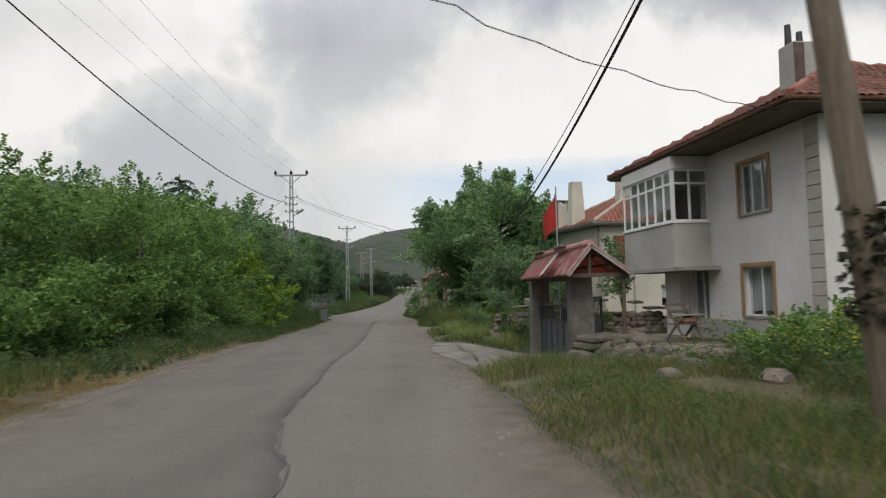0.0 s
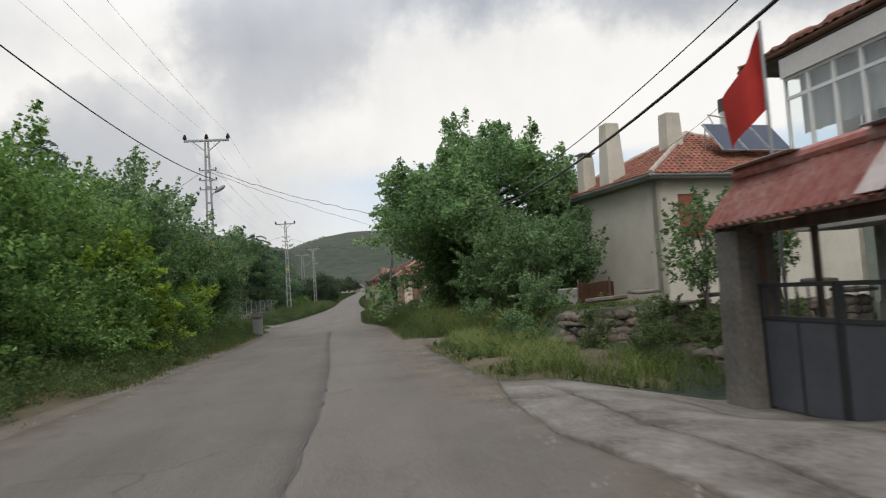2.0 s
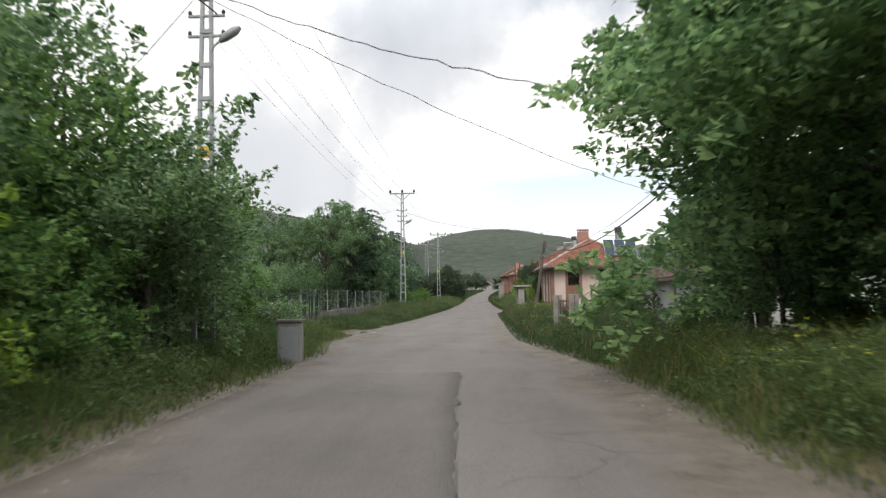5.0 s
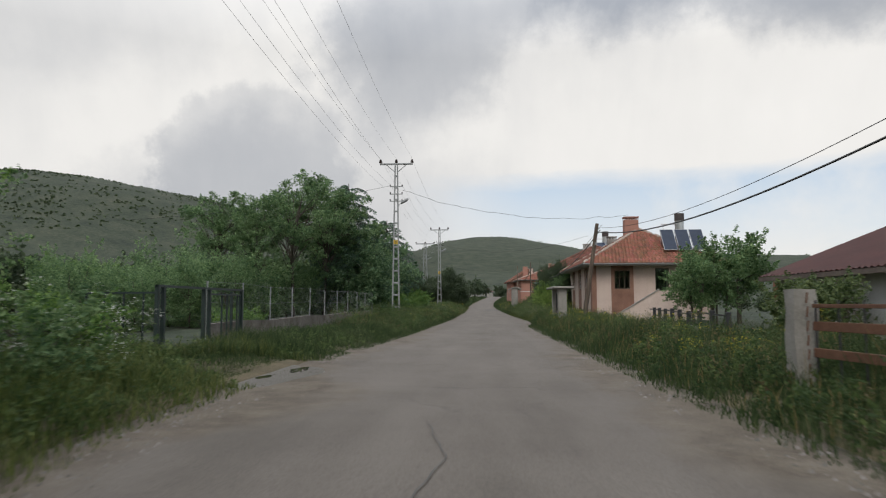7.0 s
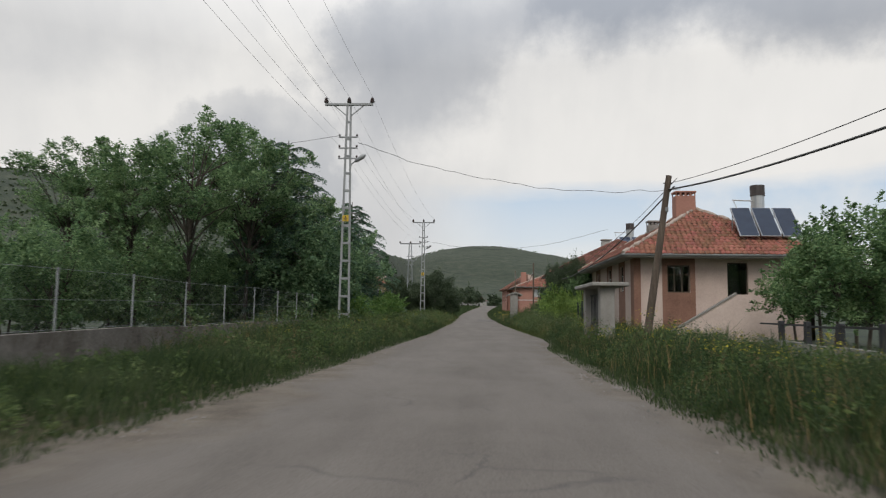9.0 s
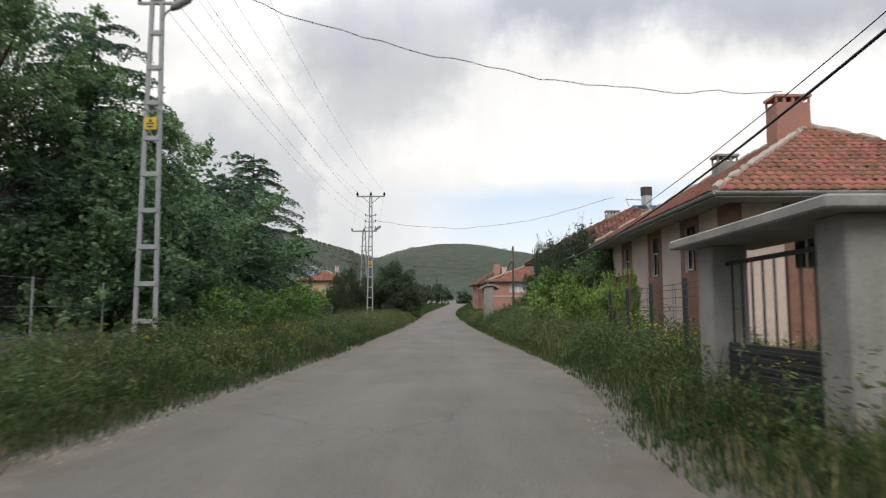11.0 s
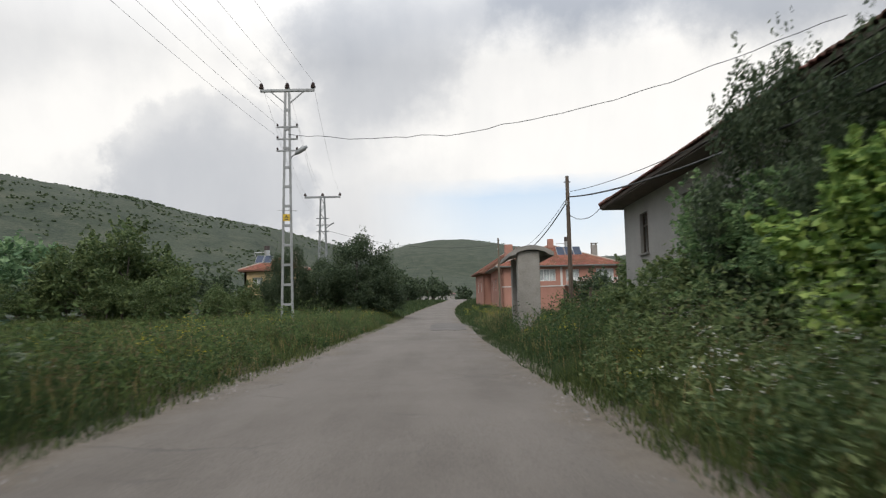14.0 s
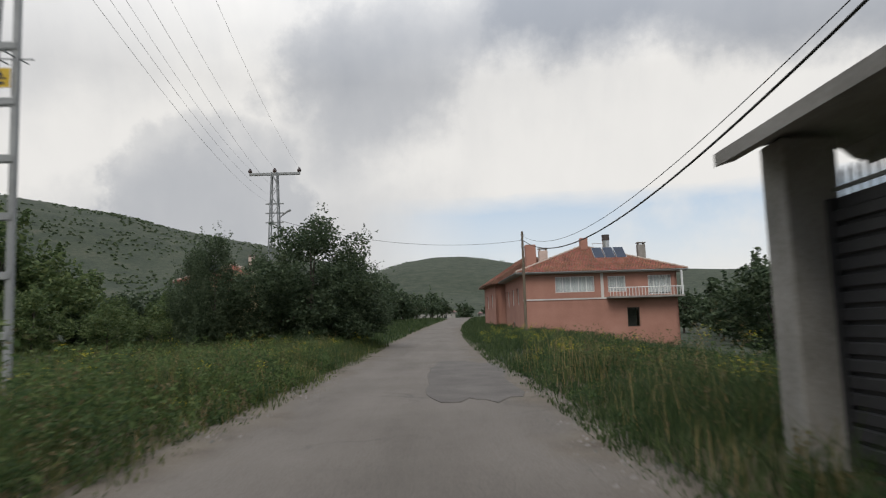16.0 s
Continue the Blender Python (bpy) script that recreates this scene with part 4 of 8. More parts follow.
def tile_rows(corners, pitch=0.34, width=0.25, rise=0.05, seed=0):
    """Arched tiles over a flat roof face; corners: eave a, eave b, ridge b, ridge a."""
    ea, eb, rb, ra = [Vector(c) for c in corners]
    u = (eb - ea).normalized()
    nrm = (eb - ea).cross(ra - ea if (ra - ea).length > 0.01 else rb - ea).normalized()
    if nrm.z < 0:
        nrm = -nrm
    s = nrm.cross(u)
    if s.dot((ra + rb) / 2 - ea) < 0:
        s = -s
    span = max((ra - ea).dot(s), (rb - ea).dot(s))
    rr = random.Random(seed)
    V, F = [], []
    rows = int(span / pitch) + 1
    a0, a1 = (ra - ea).dot(u), (rb - ea).dot(u)
    L = (eb - ea).length
    for r in range(rows):
        d0 = r * pitch - 0.06
        dm = max(0, d0 + pitch / 2)
        lo, hi = a0 * dm / span, L + (a1 - L) * dm / span
        cols = int((hi - lo) / width)
        if cols < 1:
            continue
        for c in range(cols):
            x = lo + (c + 0.5) * (hi - lo) / cols + rr.uniform(-0.012, 0.012)
            w = (hi - lo) / cols
            lift = rr.uniform(0, 0.012)
            skew = rr.uniform(-0.012, 0.012)
            b = len(V)
            for e, (d, z) in enumerate(((d0 + rr.uniform(-0.012, 0.012), 0.035 + lift), (min(d0 + pitch * 1.12, span), 0.008))):
                for k in range(5):
                    t = -0.5 + k / 4
                    V.append(ea + u * (x + t * w * 0.98 + skew * e) + s * d + nrm * (z + rise * math.cos(math.pi * t) ** 0.8 if abs(t) < 0.5 else z))
            for k in range(4):
                F.append((b + k, b + k + 1, b + k + 6, b + k + 5))
            q = len(V)
            for k in range(5):
                V.append(V[b + k] - nrm * 0.03)
            for k in range(4):
                F.append((q + k, q + k + 1, b + k + 1, b + k))
    return np.array([tuple(v) for v in V]), np.array(F)


def hip_roof(parent, x0, x1, y0, y1, ze, zr, mat, near_hip=True, far_hip=True, fascia=None, gutter=None, thick=0.1, ridge_mat=None, seed=1):
    """A tiled roof over the eave rectangle, its ridge along y."""
    xm, half = (x0 + x1) / 2, (x1 - x0) / 2
    ya, yb = y0 + (half if near_hip else 0), y1 - (half if far_hip else 0)
    if ya > yb:
        ya = yb = (y0 + y1) / 2
    A, B, C, D = (x0, y0, ze), (x1, y0, ze), (x1, y1, ze), (x0, y1, ze)
    R, S = (xm, ya, zr), (xm, yb, zr)
    faces = [(D, A, R, S), (B, C, S, R)]
    if near_hip:
        faces.append((A, B, R, R))
    if far_hip:
        faces.append((C, D, S, S))
    bm = bmesh.new()
    top = {p: bm.verts.new(p) for p in (A, B, C, D, R, S)}
    low = {p: bm.verts.new((p[0], p[1], p[2] - thick)) for p in (A, B, C, D, R, S)}
    for f in faces:
        ids = list(dict.fromkeys(f))
        bm.faces.new([top[p] for p in ids])
        bm.faces.new([low[p] for p in ids][::-1])
    for p, q in ((A, B), (B, C), (C, D), (D, A)):
        if (p, q) == (A, B) and not near_hip:
            bm.faces.new((top[A], top[B], top[R]))
            bm.faces.new((low[A], low[R], low[B]))
        if (p, q) == (C, D) and not far_hip:
            bm.faces.new((top[C], top[D], top[S]))
            bm.faces.new((low[C], low[S], low[D]))
        bm.faces.new((low[p], low[q], top[q], top[p]))
    deck = part("roof", bm, fascia or WOOD_FASCIA, parent)
    V, F, n = [], [], 0
    for i, f in enumerate(faces):
        v, q = tile_rows(f, seed=seed * 10 + i)
        V.append(v + (0, 0, 0.012))
        F.append(q + n)
        n += len(v)
    tagged(np_mesh("tiles", np.concatenate(V), np.concatenate(F), mat, deck), kind="stuff")
    caps = [(R, S)] + ([(A, R), (B, R)] if near_hip else []) + ([(C, S), (D, S)] if far_hip else [])
    for p, q in caps:
        if (Vector(p) - Vector(q)).length < 0.1:
            continue
        bm = bmesh.new()
        n = max(2, int((Vector(q) - Vector(p)).length / 0.4))
        pts = [Vector(p).lerp(Vector(q), k / n) + Vector((0, 0, 0.045 + 0.015 * (k % 2))) for k in range(n + 1)]
        tube(bm, pts, [0.10 + 0.02 * (k % 2) for k in range(n + 1)], 8)
        part("ridge_cap", bm, ridge_mat or MORTAR, deck)
    if gutter:
        for p, q in ((A, B), (D, A)):
            part("gutter", rod(Vector(p) + Vector((0, 0, -0.03)), Vector(q) + Vector((0, 0, -0.03)), 0.06, 8), gutter, deck)
    # soffit closes the eaves from below
    bm = bmesh.new()
    box(bm, x0 + 0.03, x1 - 0.03, y0 + 0.03, y1 - 0.03, ze - thick - 0.04, ze - thick - 0.012)
    part("soffit", bm, fascia or WOOD_FASCIA, deck)
    return deck


def chimney(parent, x, y, z0, z1, w, d, mat, taper=1.0, cap=True, slots=0, cap_mat=None):
    bm = bmesh.new()
    v = box(bm, x - w / 2, x + w / 2, y - d / 2, y + d / 2, z0, z1)
    for q in v:
        if q.co.z > (z0 + z1) / 2:
            q.co.x, q.co.y = x + (q.co.x - x) * taper, y + (q.co.y - y) * taper
    bmesh.ops.bevel(bm, geom=bm.edges[:], offset=0.025, segments=1, affect="EDGES")
    c = part("chimney", bm, mat, parent)
    if slots:
        w, d = w * taper, d * taper
        for k in range(slots + 1):
            px_ = x - w / 2 + w * k / slots
            for yy in (y - d / 2, y + d / 2 - 0.08):
                part("vent_brick", bevelled(max(px_ - 0.05, x - w / 2), min(px_ + 0.05, x + w / 2), yy, yy + 0.08, z1 - 0.02, z1 + 0.17, 0.005), mat, c)
        bm = bmesh.new()
        box(bm, x - w / 2 - 0.04, x + w / 2 + 0.04, y - d / 2 - 0.04, y + d / 2 + 0.04, z1 + 0.168, z1 + 0.25)
        part("chimney_cap", bm, cap_mat or mat, c)
    elif cap:
        for sx in (-1, 1):
            bm = bmesh.new()
            box(bm, x + sx * w * taper * 0.38 - 0.04, x + sx * w * taper * 0.38 + 0.04, y - d * taper * 0.4, y + d * taper * 0.4, z1 - 0.02, z1 + 0.16)
            part("cap_pier", bm, mat, c)
        bm = bmesh.new()
        box(bm, x - w * taper / 2 - 0.06, x + w * taper / 2 + 0.06, y - d * taper / 2 - 0.06, y + d * taper / 2 + 0.06, z1 + 0.155, z1 + 0.21)
        part("chimney_cap", bm, cap_mat or CONCRETE, c)
    return c


def solar_heater(name, m, panels, tilt, label, tank=True, w=0.95, h=1.9):
    """A roof solar water heater: collectors on a frame and an upright tank behind."""
    t = thing(name, m, label, "solar heater")
    tl = Matrix.Rotation(radians(tilt), 4, "X")
    for k in range(panels):
        x = (k - (panels - 1) / 2) * (w + 0.08)
        f = part("collector", bevelled(x - w / 2, x + w / 2, 0, h, 0, 0.08, 0.01, tl), SHEET_GREY, t)
        bm = bmesh.new()
        box(bm, x - w / 2 + 0.04, x + w / 2 - 0.04, 0.04, h - 0.04, 0.075, 0.088, tl)
        part("absorber", bm, SOLAR, f)
        for sx in (-0.4, 0.4):
            top = tl @ Vector((x + sx * w, h * 0.92, 0))
            part("strut", rod(top, (top.x, top.y + 0.15, -0.5), 0.025, 6), STEEL_GREY, t)
    if tank:
        top = tl @ Vector((0, h, 0))
        y = top.y + 0.5
        part("tank", rod((0.1, y, -0.3), (0.1, y, top.z + 0.75), 0.33, 18), TANK, t, "stainless steel tank", smooth=False)
        part("tank_lid", rod((0.1, y, top.z + 0.742), (0.1, y, top.z + 1.3), 0.36, 18), TANK_DARK, t, "dark brown upper tank")
        bm = bmesh.new()
        tube(bm, [(-1.2, top.y - 0.1, top.z), (-1.35, top.y, top.z + 0.45), (-0.2, y, top.z + 0.5)], 0.04, 8)
        part("pipe", bm, PVC, t)
    return t


# ---------------------------------------------------------------- first house: two storeys, glazed balcony
def house_white():
    g = 0.35
    h = thing("house", pose(13.2, 16.45, g, 0, 0, 5), "two-storey off-white plastered house with tiled roof and glazed balcony", "house")
    H, L, W = 5.72, 8.3, 9.0
    side = Matrix.Rotation(radians(-90), 4, "Z")
    # road side: wall runs along local y, its outer face at x = 0
    road_m = Matrix.Translation((0, L, 0)) @ side
    o = lambda y0, y1, z0, z1: (L - y1, L - y0, z0 - g, z1 - g)
    w1, w2, dr, dr2 = o(1.75, 3.2, 3.95, 5.42), o(1.75, 3.2, 1.0, 2.42), o(5.2, 6.3, 0.55, 2.45), o(5.5, 7.9, 3.0, 5.3)
    wall(h, road_m, L + 0.35, H, PLASTER_WHITE, [w1, w2, dr, dr2])
    window(h, road_m, w1, panes=3, surround=WOOD_FRAME, sill=CONCRETE, depth=0.12, curtain=0.95)
    window(h, road_m, w2, panes=2, surround=WOOD_FRAME, sill=CONCRETE, depth=0.12, curtain=0.9)
    window(h, road_m, dr, panes=2, surround=None, sill=CONCRETE, depth=0.12, curtain=0.9)
    near = Matrix.Translation((0, -0.35, 0))
    n1, n2 = (2.0, 3.3, 3.6, 5.1), (2.0, 3.3, 0.7, 2.1)
    wall(h, near, W, H, PLASTER_WHITE, [n1, n2])
    window(h, near, n1, panes=2, surround=WOOD_FRAME, sill=CONCRETE)
    window(h, near, n2, panes=2, surround=WOOD_FRAME, sill=CONCRETE)
    wall(h, pose(W, -0.35, 0, 0, 0, 90), L + 0.35, H, PLASTER_WHITE)
    wall(h, pose(W, L, 0, 0, 0, 180), W, H, PLASTER_WHITE)
    bm = bmesh.new()
    box(bm, -0.05, 0.0, -0.4, L, -0.3, 0.5)
    box(bm, 0.0, W, -0.4, -0.35, -0.3, 0.5)
    part("plinth", bm, PLASTER_GREY, h, "grey rendered plinth")
    # quoins up the near corner
    n = 15
    for k in range(n):
        z = 0.55 + k * (H - 0.6) / n
        bm = bevelled(-0.035, 0.0, -0.385, 0.16, z + 0.014, z + (H - 0.6) / n - 0.014, 0.008)
        part("quoin", bm, QUOIN, h)
    hip_roof(h, -1.3, W + 0.6, -1.2, 10.25, 5.9, 8.6, TILE_OLD, True, True, WOOD_FASCIA, RUST, ridge_mat=TILE_RED, seed=3)
    c = chimney(h, 1.85, 2.6, 6.0, 8.55, 1.12, 0.75, PLASTER_GREY, 0.96, cap=False)
    part("soot_face", bevelled(1.3, 1.62, 2.2, 2.222, 6.6, 8.5, 0.004), PLASTER_SOOT, c, "soot-browned plaster")
    for sx, hh in ((-0.44, 0.6), (-0.08, 0.4)):
        part("flue", rod((1.85 + sx, 2.6, 8.53), (1.85 + sx, 2.6, 8.55 + hh), 0.1, 10, 0.085), STEEL_DARK, c)
    # glazed balcony on a slab
    y0, y1, xo = 4.95, 8.95, -1.25
    zs, zp, zt = 2.5 - g, 3.92 - g, 5.66 - g
    b = part("balcony", bevelled(xo - 0.05, 0.0, y0 - 0.55, y1 + 0.05, zs - 0.12, zs + 0.02, 0.01), CONCRETE, h)
    bm = bmesh.new()
    box(bm, xo, xo + 0.12, y0, y1, zs + 0.02, zp)
    box(bm, xo + 0.12, 0, y0, y0 + 0.12, zs + 0.02, zp)
    box(bm, xo + 0.12, 0, y1 - 0.12, y1, zs + 0.02, zp)
    part("parapet", bm, PLASTER_GREY, b)
    bm = bmesh.new()
    box(bm, xo - 0.04, xo + 0.16, y0 - 0.04, y1 + 0.04, zp, zp + 0.05)
    box(bm, xo + 0.16, 0, y0 - 0.04, y0 + 0.16, zp, zp + 0.05)
    part("balcony_sill", bm, PVC, b)
    zq = zp + (zt - zp) * 0.74
    bm = bmesh.new()
    n = 6
    for k in range(n + 1):
        y = y0 + (y1 - y0) * k / n
        wd = 0.1 if k in (0, n) else 0.06
        box(bm, xo + 0.01, xo + 0.08, max(y0, y - wd / 2), min(y1, y + wd / 2) + (wd if k == 0 else 0), zp + 0.05, zt)
    for z in (zp + 0.08, zq, zt - 0.03):
        box(bm, xo + 0.02, xo + 0.07, y0 + 0.1, y1 - 0.05, z - 0.035, z + 0.035)
    for x, wd in ((xo + 0.05, 0.12), (xo * 0.52, 0.07), (-0.04, 0.07)):
        box(bm, x - wd / 2, x + wd / 2, y0 + 0.01, y0 + 0.08, zp + 0.05, zt)
    for z in (zp + 0.08, zq, zt - 0.03):
        box(bm, xo + 0.1, 0, y0 + 0.02, y0 + 0.07, z - 0.035, z + 0.035)
    part("glazing_frame", bm, PVC, b, "white plastic glazing frame")
    for k in range(n):
        a, c2 = y0 + (y1 - y0) * k / n + 0.03, y0 + (y1 - y0) * (k + 1) / n - 0.03
        for za, zb in ((zp + 0.1, zq - 0.02), (zq + 0.02, zt - 0.05)):
            bm = bmesh.new()
            box(bm, xo + 0.04, xo + 0.046, a, c2, za, zb)
            part("pane", bm, GLASS, b).visible_shadow = False
    for a, c2 in ((xo + 0.1, xo * 0.52 - 0.03), (xo * 0.52 + 0.03, -0.07)):
        for za, zb in ((zp + 0.1, zq - 0.02), (zq + 0.02, zt - 0.05)):
            bm = bmesh.new()
            box(bm, a, c2, y0 + 0.04, y0 + 0.046, za, zb)
            part("pane", bm, GLASS, b).visible_shadow = False
    bm = bmesh.new()
    box(bm, xo - 0.03, 0, y0 - 0.03, y1 + 0.03, zt, 5.88 - 0.155)
    part("balcony_head", bm, PLASTER_WHITE, b)
    bm = bmesh.new()
    rows = [[bm.verts.new((xo + 0.22 + 0.03 * math.sin(i * 1.3), y0 + 0.3 + (y1 - y0 - 0.5) * i / 40, z)) for z in (zp + 0.5, zt - 0.02)] for i in range(41)]
    for u, v in zip(rows, rows[1:]):
        bm.faces.new((u[0], v[0], v[1], u[1]))
    part("curtain", bm, CURTAIN, b)
    # post and low wall under the balcony
    part("balcony_pier", bevelled(-0.35, -0.01, 6.5, 7.6, -0.4, zs - 0.12, 0.02), PLASTER_WHITE, h)
    part("balcony_back", bevelled(-0.06, -0.005, L + 0.01, y1 - 0.13, zs + 0.02, zt, 0.005), PLASTER_WHITE, b)
    # antenna
    a = part("aerial", rod((4.6, 1.6, 7.4), (4.6, 1.6, 9.6), 0.02, 6), STEEL_GREY, h)
    for k in range(5):
        part("rod", rod((4.2 + 0.05 * k, 1.3, 9.5 - 0.02 * k), (5.0 - 0.05 * k, 1.9, 9.5 - 0.02 * k), 0.008, 4), STEEL_GREY, a)
    return h


house_white()


def house_cream():
    g = 0.3
    h = thing("house", pose(13.1, 35.9, g, 0, 0, 11), "cream plastered house with red tiled roof and closed terracotta shutters", "house")
    H, L, W = 4.95, 8.5, 10.0
    road_m = Matrix.Translation((0, L, 0)) @ Matrix.Rotation(radians(-90), 4, "Z")
    ro = (2.6, 3.7, 2.8, 4.2)
    wall(h, road_m, L, H, PLASTER_CREAM, [ro])
    window(h, road_m, ro, panes=2, sill=CONCRETE)
    s1 = (0.95, 2.1, 2.75, 4.4)
    s2 = (5.2, 6.4, 2.75, 4.4)
    s3 = (3.6, 4.6, 0.5, 1.7)
    wall(h, Matrix(), W, H, PLASTER_CREAM, [s1, s2, s3])
    window(h, Matrix(), s3, panes=2, sill=CONCRETE)
    for s in (s1, s2):
        sh = window(h, Matrix(), s, panes=1, curtain=0, sill=CONCRETE, depth=0.14)
        n = 30
        bm = bmesh.new()
        for k in range(n):
            z = s[2] + (s[3] - s[2]) * k / n
            box(bm, s[0] + 0.02, s[1] - 0.02, 0.045 + 0.008 * (k % 2), 0.075, z, z + (s[3] - s[2]) / n - 0.004)
        part("roller_shutter", bm, SHUTTER, sh, "closed terracotta roller shutter")
    wall(h, pose(W, 0, 0, 0, 0, 90), L, H, PLASTER_CREAM)
    wall(h, pose(W, L, 0, 0, 0, 180), W, H, PLASTER_CREAM)
    hip_roof(h, -0.5, W + 0.5, -0.5, L + 0.5, 5.1, 7.75, TILE_RED, True, True, PLASTER_GREY, STEEL_GREY, seed=5)
    chimney(h, -0.05, 2.7, 5.2, 7.75, 0.85, 0.75, PLASTER_CREAM, 0.72, cap=False)
    chimney(h, 3.1, 2.9, 6.2, 8.3, 0.85, 0.7, PLASTER_CREAM, 0.82, cap=False)
    chimney(h, -0.15, 4.6, 5.2, 6.7, 0.6, 0.6, PLASTER_CREAM, 0.9)
    part("vent_pipe", rod((0.35, -0.02, 4.2), (0.35, 0.3, 4.2), 0.07, 10), STEEL_DARK, h)
    part("downpipe", rod((1.95, -0.06, 0.1), (1.95, -0.06, 2.9), 0.05, 8), STEEL_GREY, h)
    m = h.matrix_basis
    solar_heater("solar_heater", m @ pose(5.6, 0.7, 6.2), 3, 50, "three-panel solar water heater on the tiled roof", w=1.12, h=1.75)
    return h


house_cream()


def house_pink():
    g = -0.2
    h = thing("house", pose(7.2, 99.1, g, 0, 0, 0), "pinkish beige house with red-brown window bands and red tiled hip roof", "house")
    H, L, W = 4.15, 12.3, 8.6
    road_m = Matrix.Translation((0, L, 0)) @ Matrix.Rotation(radians(-90), 4, "Z")
    op = []
    for yc, w in ((2.85, 0.95), (6.2, 0.95), (9.8, 0.9)):
        op.append((L - yc - w / 2, L - yc + w / 2, 2.5, 3.85))
    wall(h, road_m, L, H, PLASTER_PINK, op)
    for o in op:
        window(h, road_m, o, frame_mat=WOOD_DARK, panes=2, transom=0.64, curtain=0, depth=0.1)
        a, b = o[0] - 0.28, o[1] + 0.28
        bm = wall_bm(b - a, H - 0.02, 0.02, [(0.28, b - a - 0.28, o[2], o[3])])
        bmesh.ops.translate(bm, verts=bm.verts, vec=(a, -0.02, 0))
        place(part("window_band", bm, PLASTER_BROWN, h, "red-brown painted band"), road_m)
        bm = bmesh.new()
        xm = (o[0] + o[1]) / 2
        for p in ((o[0] + 0.05, o[0] + 0.09), (xm - 0.045, xm - 0.02)):
            box(bm, p[0], p[1], 0.085, 0.098, o[2] + 0.06, o[2] + 0.85)
        box(bm, o[0] + 0.09, xm - 0.045, 0.085, 0.098, o[2] + 0.06, o[2] + 0.1)
        box(bm, o[0] + 0.09, xm - 0.045, 0.085, 0.098, o[2] + 0.81, o[2] + 0.85)
        place(part("fly_screen", bm, PVC, h, "white fly screen frame"), road_m)
    nw = (1.6, 2.7, 2.4, 3.75)
    nd = (4.5, 5.5, 1.95, 3.9)
    wall(h, Matrix(), W, H, PLASTER_PINK, [nw, nd])
    window(h, Matrix(), nw, frame_mat=WOOD_DARK, panes=3, transom=0.65, curtain=0.0)
    window(h, Matrix(), nd, frame_mat=WOOD_DARK, panes=1, curtain=0)
    bm = wall_bm(nw[1] - nw[0] + 0.5, H - 0.02, 0.02, [(0.25, nw[1] - nw[0] + 0.25, nw[2], nw[3])])
    bmesh.ops.translate(bm, verts=bm.verts, vec=(nw[0] - 0.25, -0.02, 0))
    part("window_band", bm, PLASTER_BROWN, h, "red-brown painted band")
    bm = bmesh.new()
    box(bm, -0.03, 0.0, -0.03, 0.7, 0, H - 0.02)
    box(bm, 0.0, 0.3, -0.03, 0.0, 0, H - 0.02)
    part("corner_band", bm, PLASTER_BROWN, h, "red-brown painted corner band")
    wall(h, pose(W, 0, 0, 0, 0, 90), L, H, PLASTER_PINK)
    wall(h, pose(W, L, 0, 0, 0, 180), W, H, PLASTER_PINK)
    hip_roof(h, -0.75, W + 0.75, -1.0, L + 0.8, 4.22, 7.15, TILE_RED, True, True, PLASTER_GREY, STEEL_GREY, seed=7)
    chimney(h, 3.73, 4.1, 5.6, 7.9, 1.12, 0.75, PLASTER_SALMON, 0.96, slots=4)
    chimney(h, 2.7, 6.6, 5.2, 6.6, 0.75, 0.6, CONCRETE, 0.95, slots=3)
    # outside stair with a sloping parapet
    st = bmesh.new()
    for k in range(11):
        box(st, 1.75 + 0.26 * k, 1.75 + 0.26 * (k + 1) + (0.9 if k == 10 else 0), -1.1, -0.02, -0.1, 0.18 * (k + 1))
    s = part("stair", st, CONCRETE, h)
    bm = bmesh.new()
    lo = [(1.45, 0.5), (4.4, 2.3), (5.5, 2.3), (5.5, -0.2), (1.45, -0.2)]
    f = [bm.verts.new((x, -1.25, z)) for x, z in lo]
    k = [bm.verts.new((x, -1.1, z)) for x, z in lo]
    bm.faces.new(f)
    bm.faces.new(k[::-1])
    for i in range(5):
        bm.faces.new((f[i], k[i], k[(i + 1) % 5], f[(i + 1) % 5]))
    part("stair_parapet", bm, PLASTER_PINK, s)
    part("parapet_cap", beam((1.4, -1.175, 0.52), (4.45, -1.175, 2.36), 0.24, 0.07), CONCRETE, s)
    m = h.matrix_basis
    solar_heater("solar_heater", m @ pose(6.8, 0.25, 5.2), 3, 52, "three-panel solar water heater on the tiled roof", w=0.97, h=2.05)
    return h


house_pink()


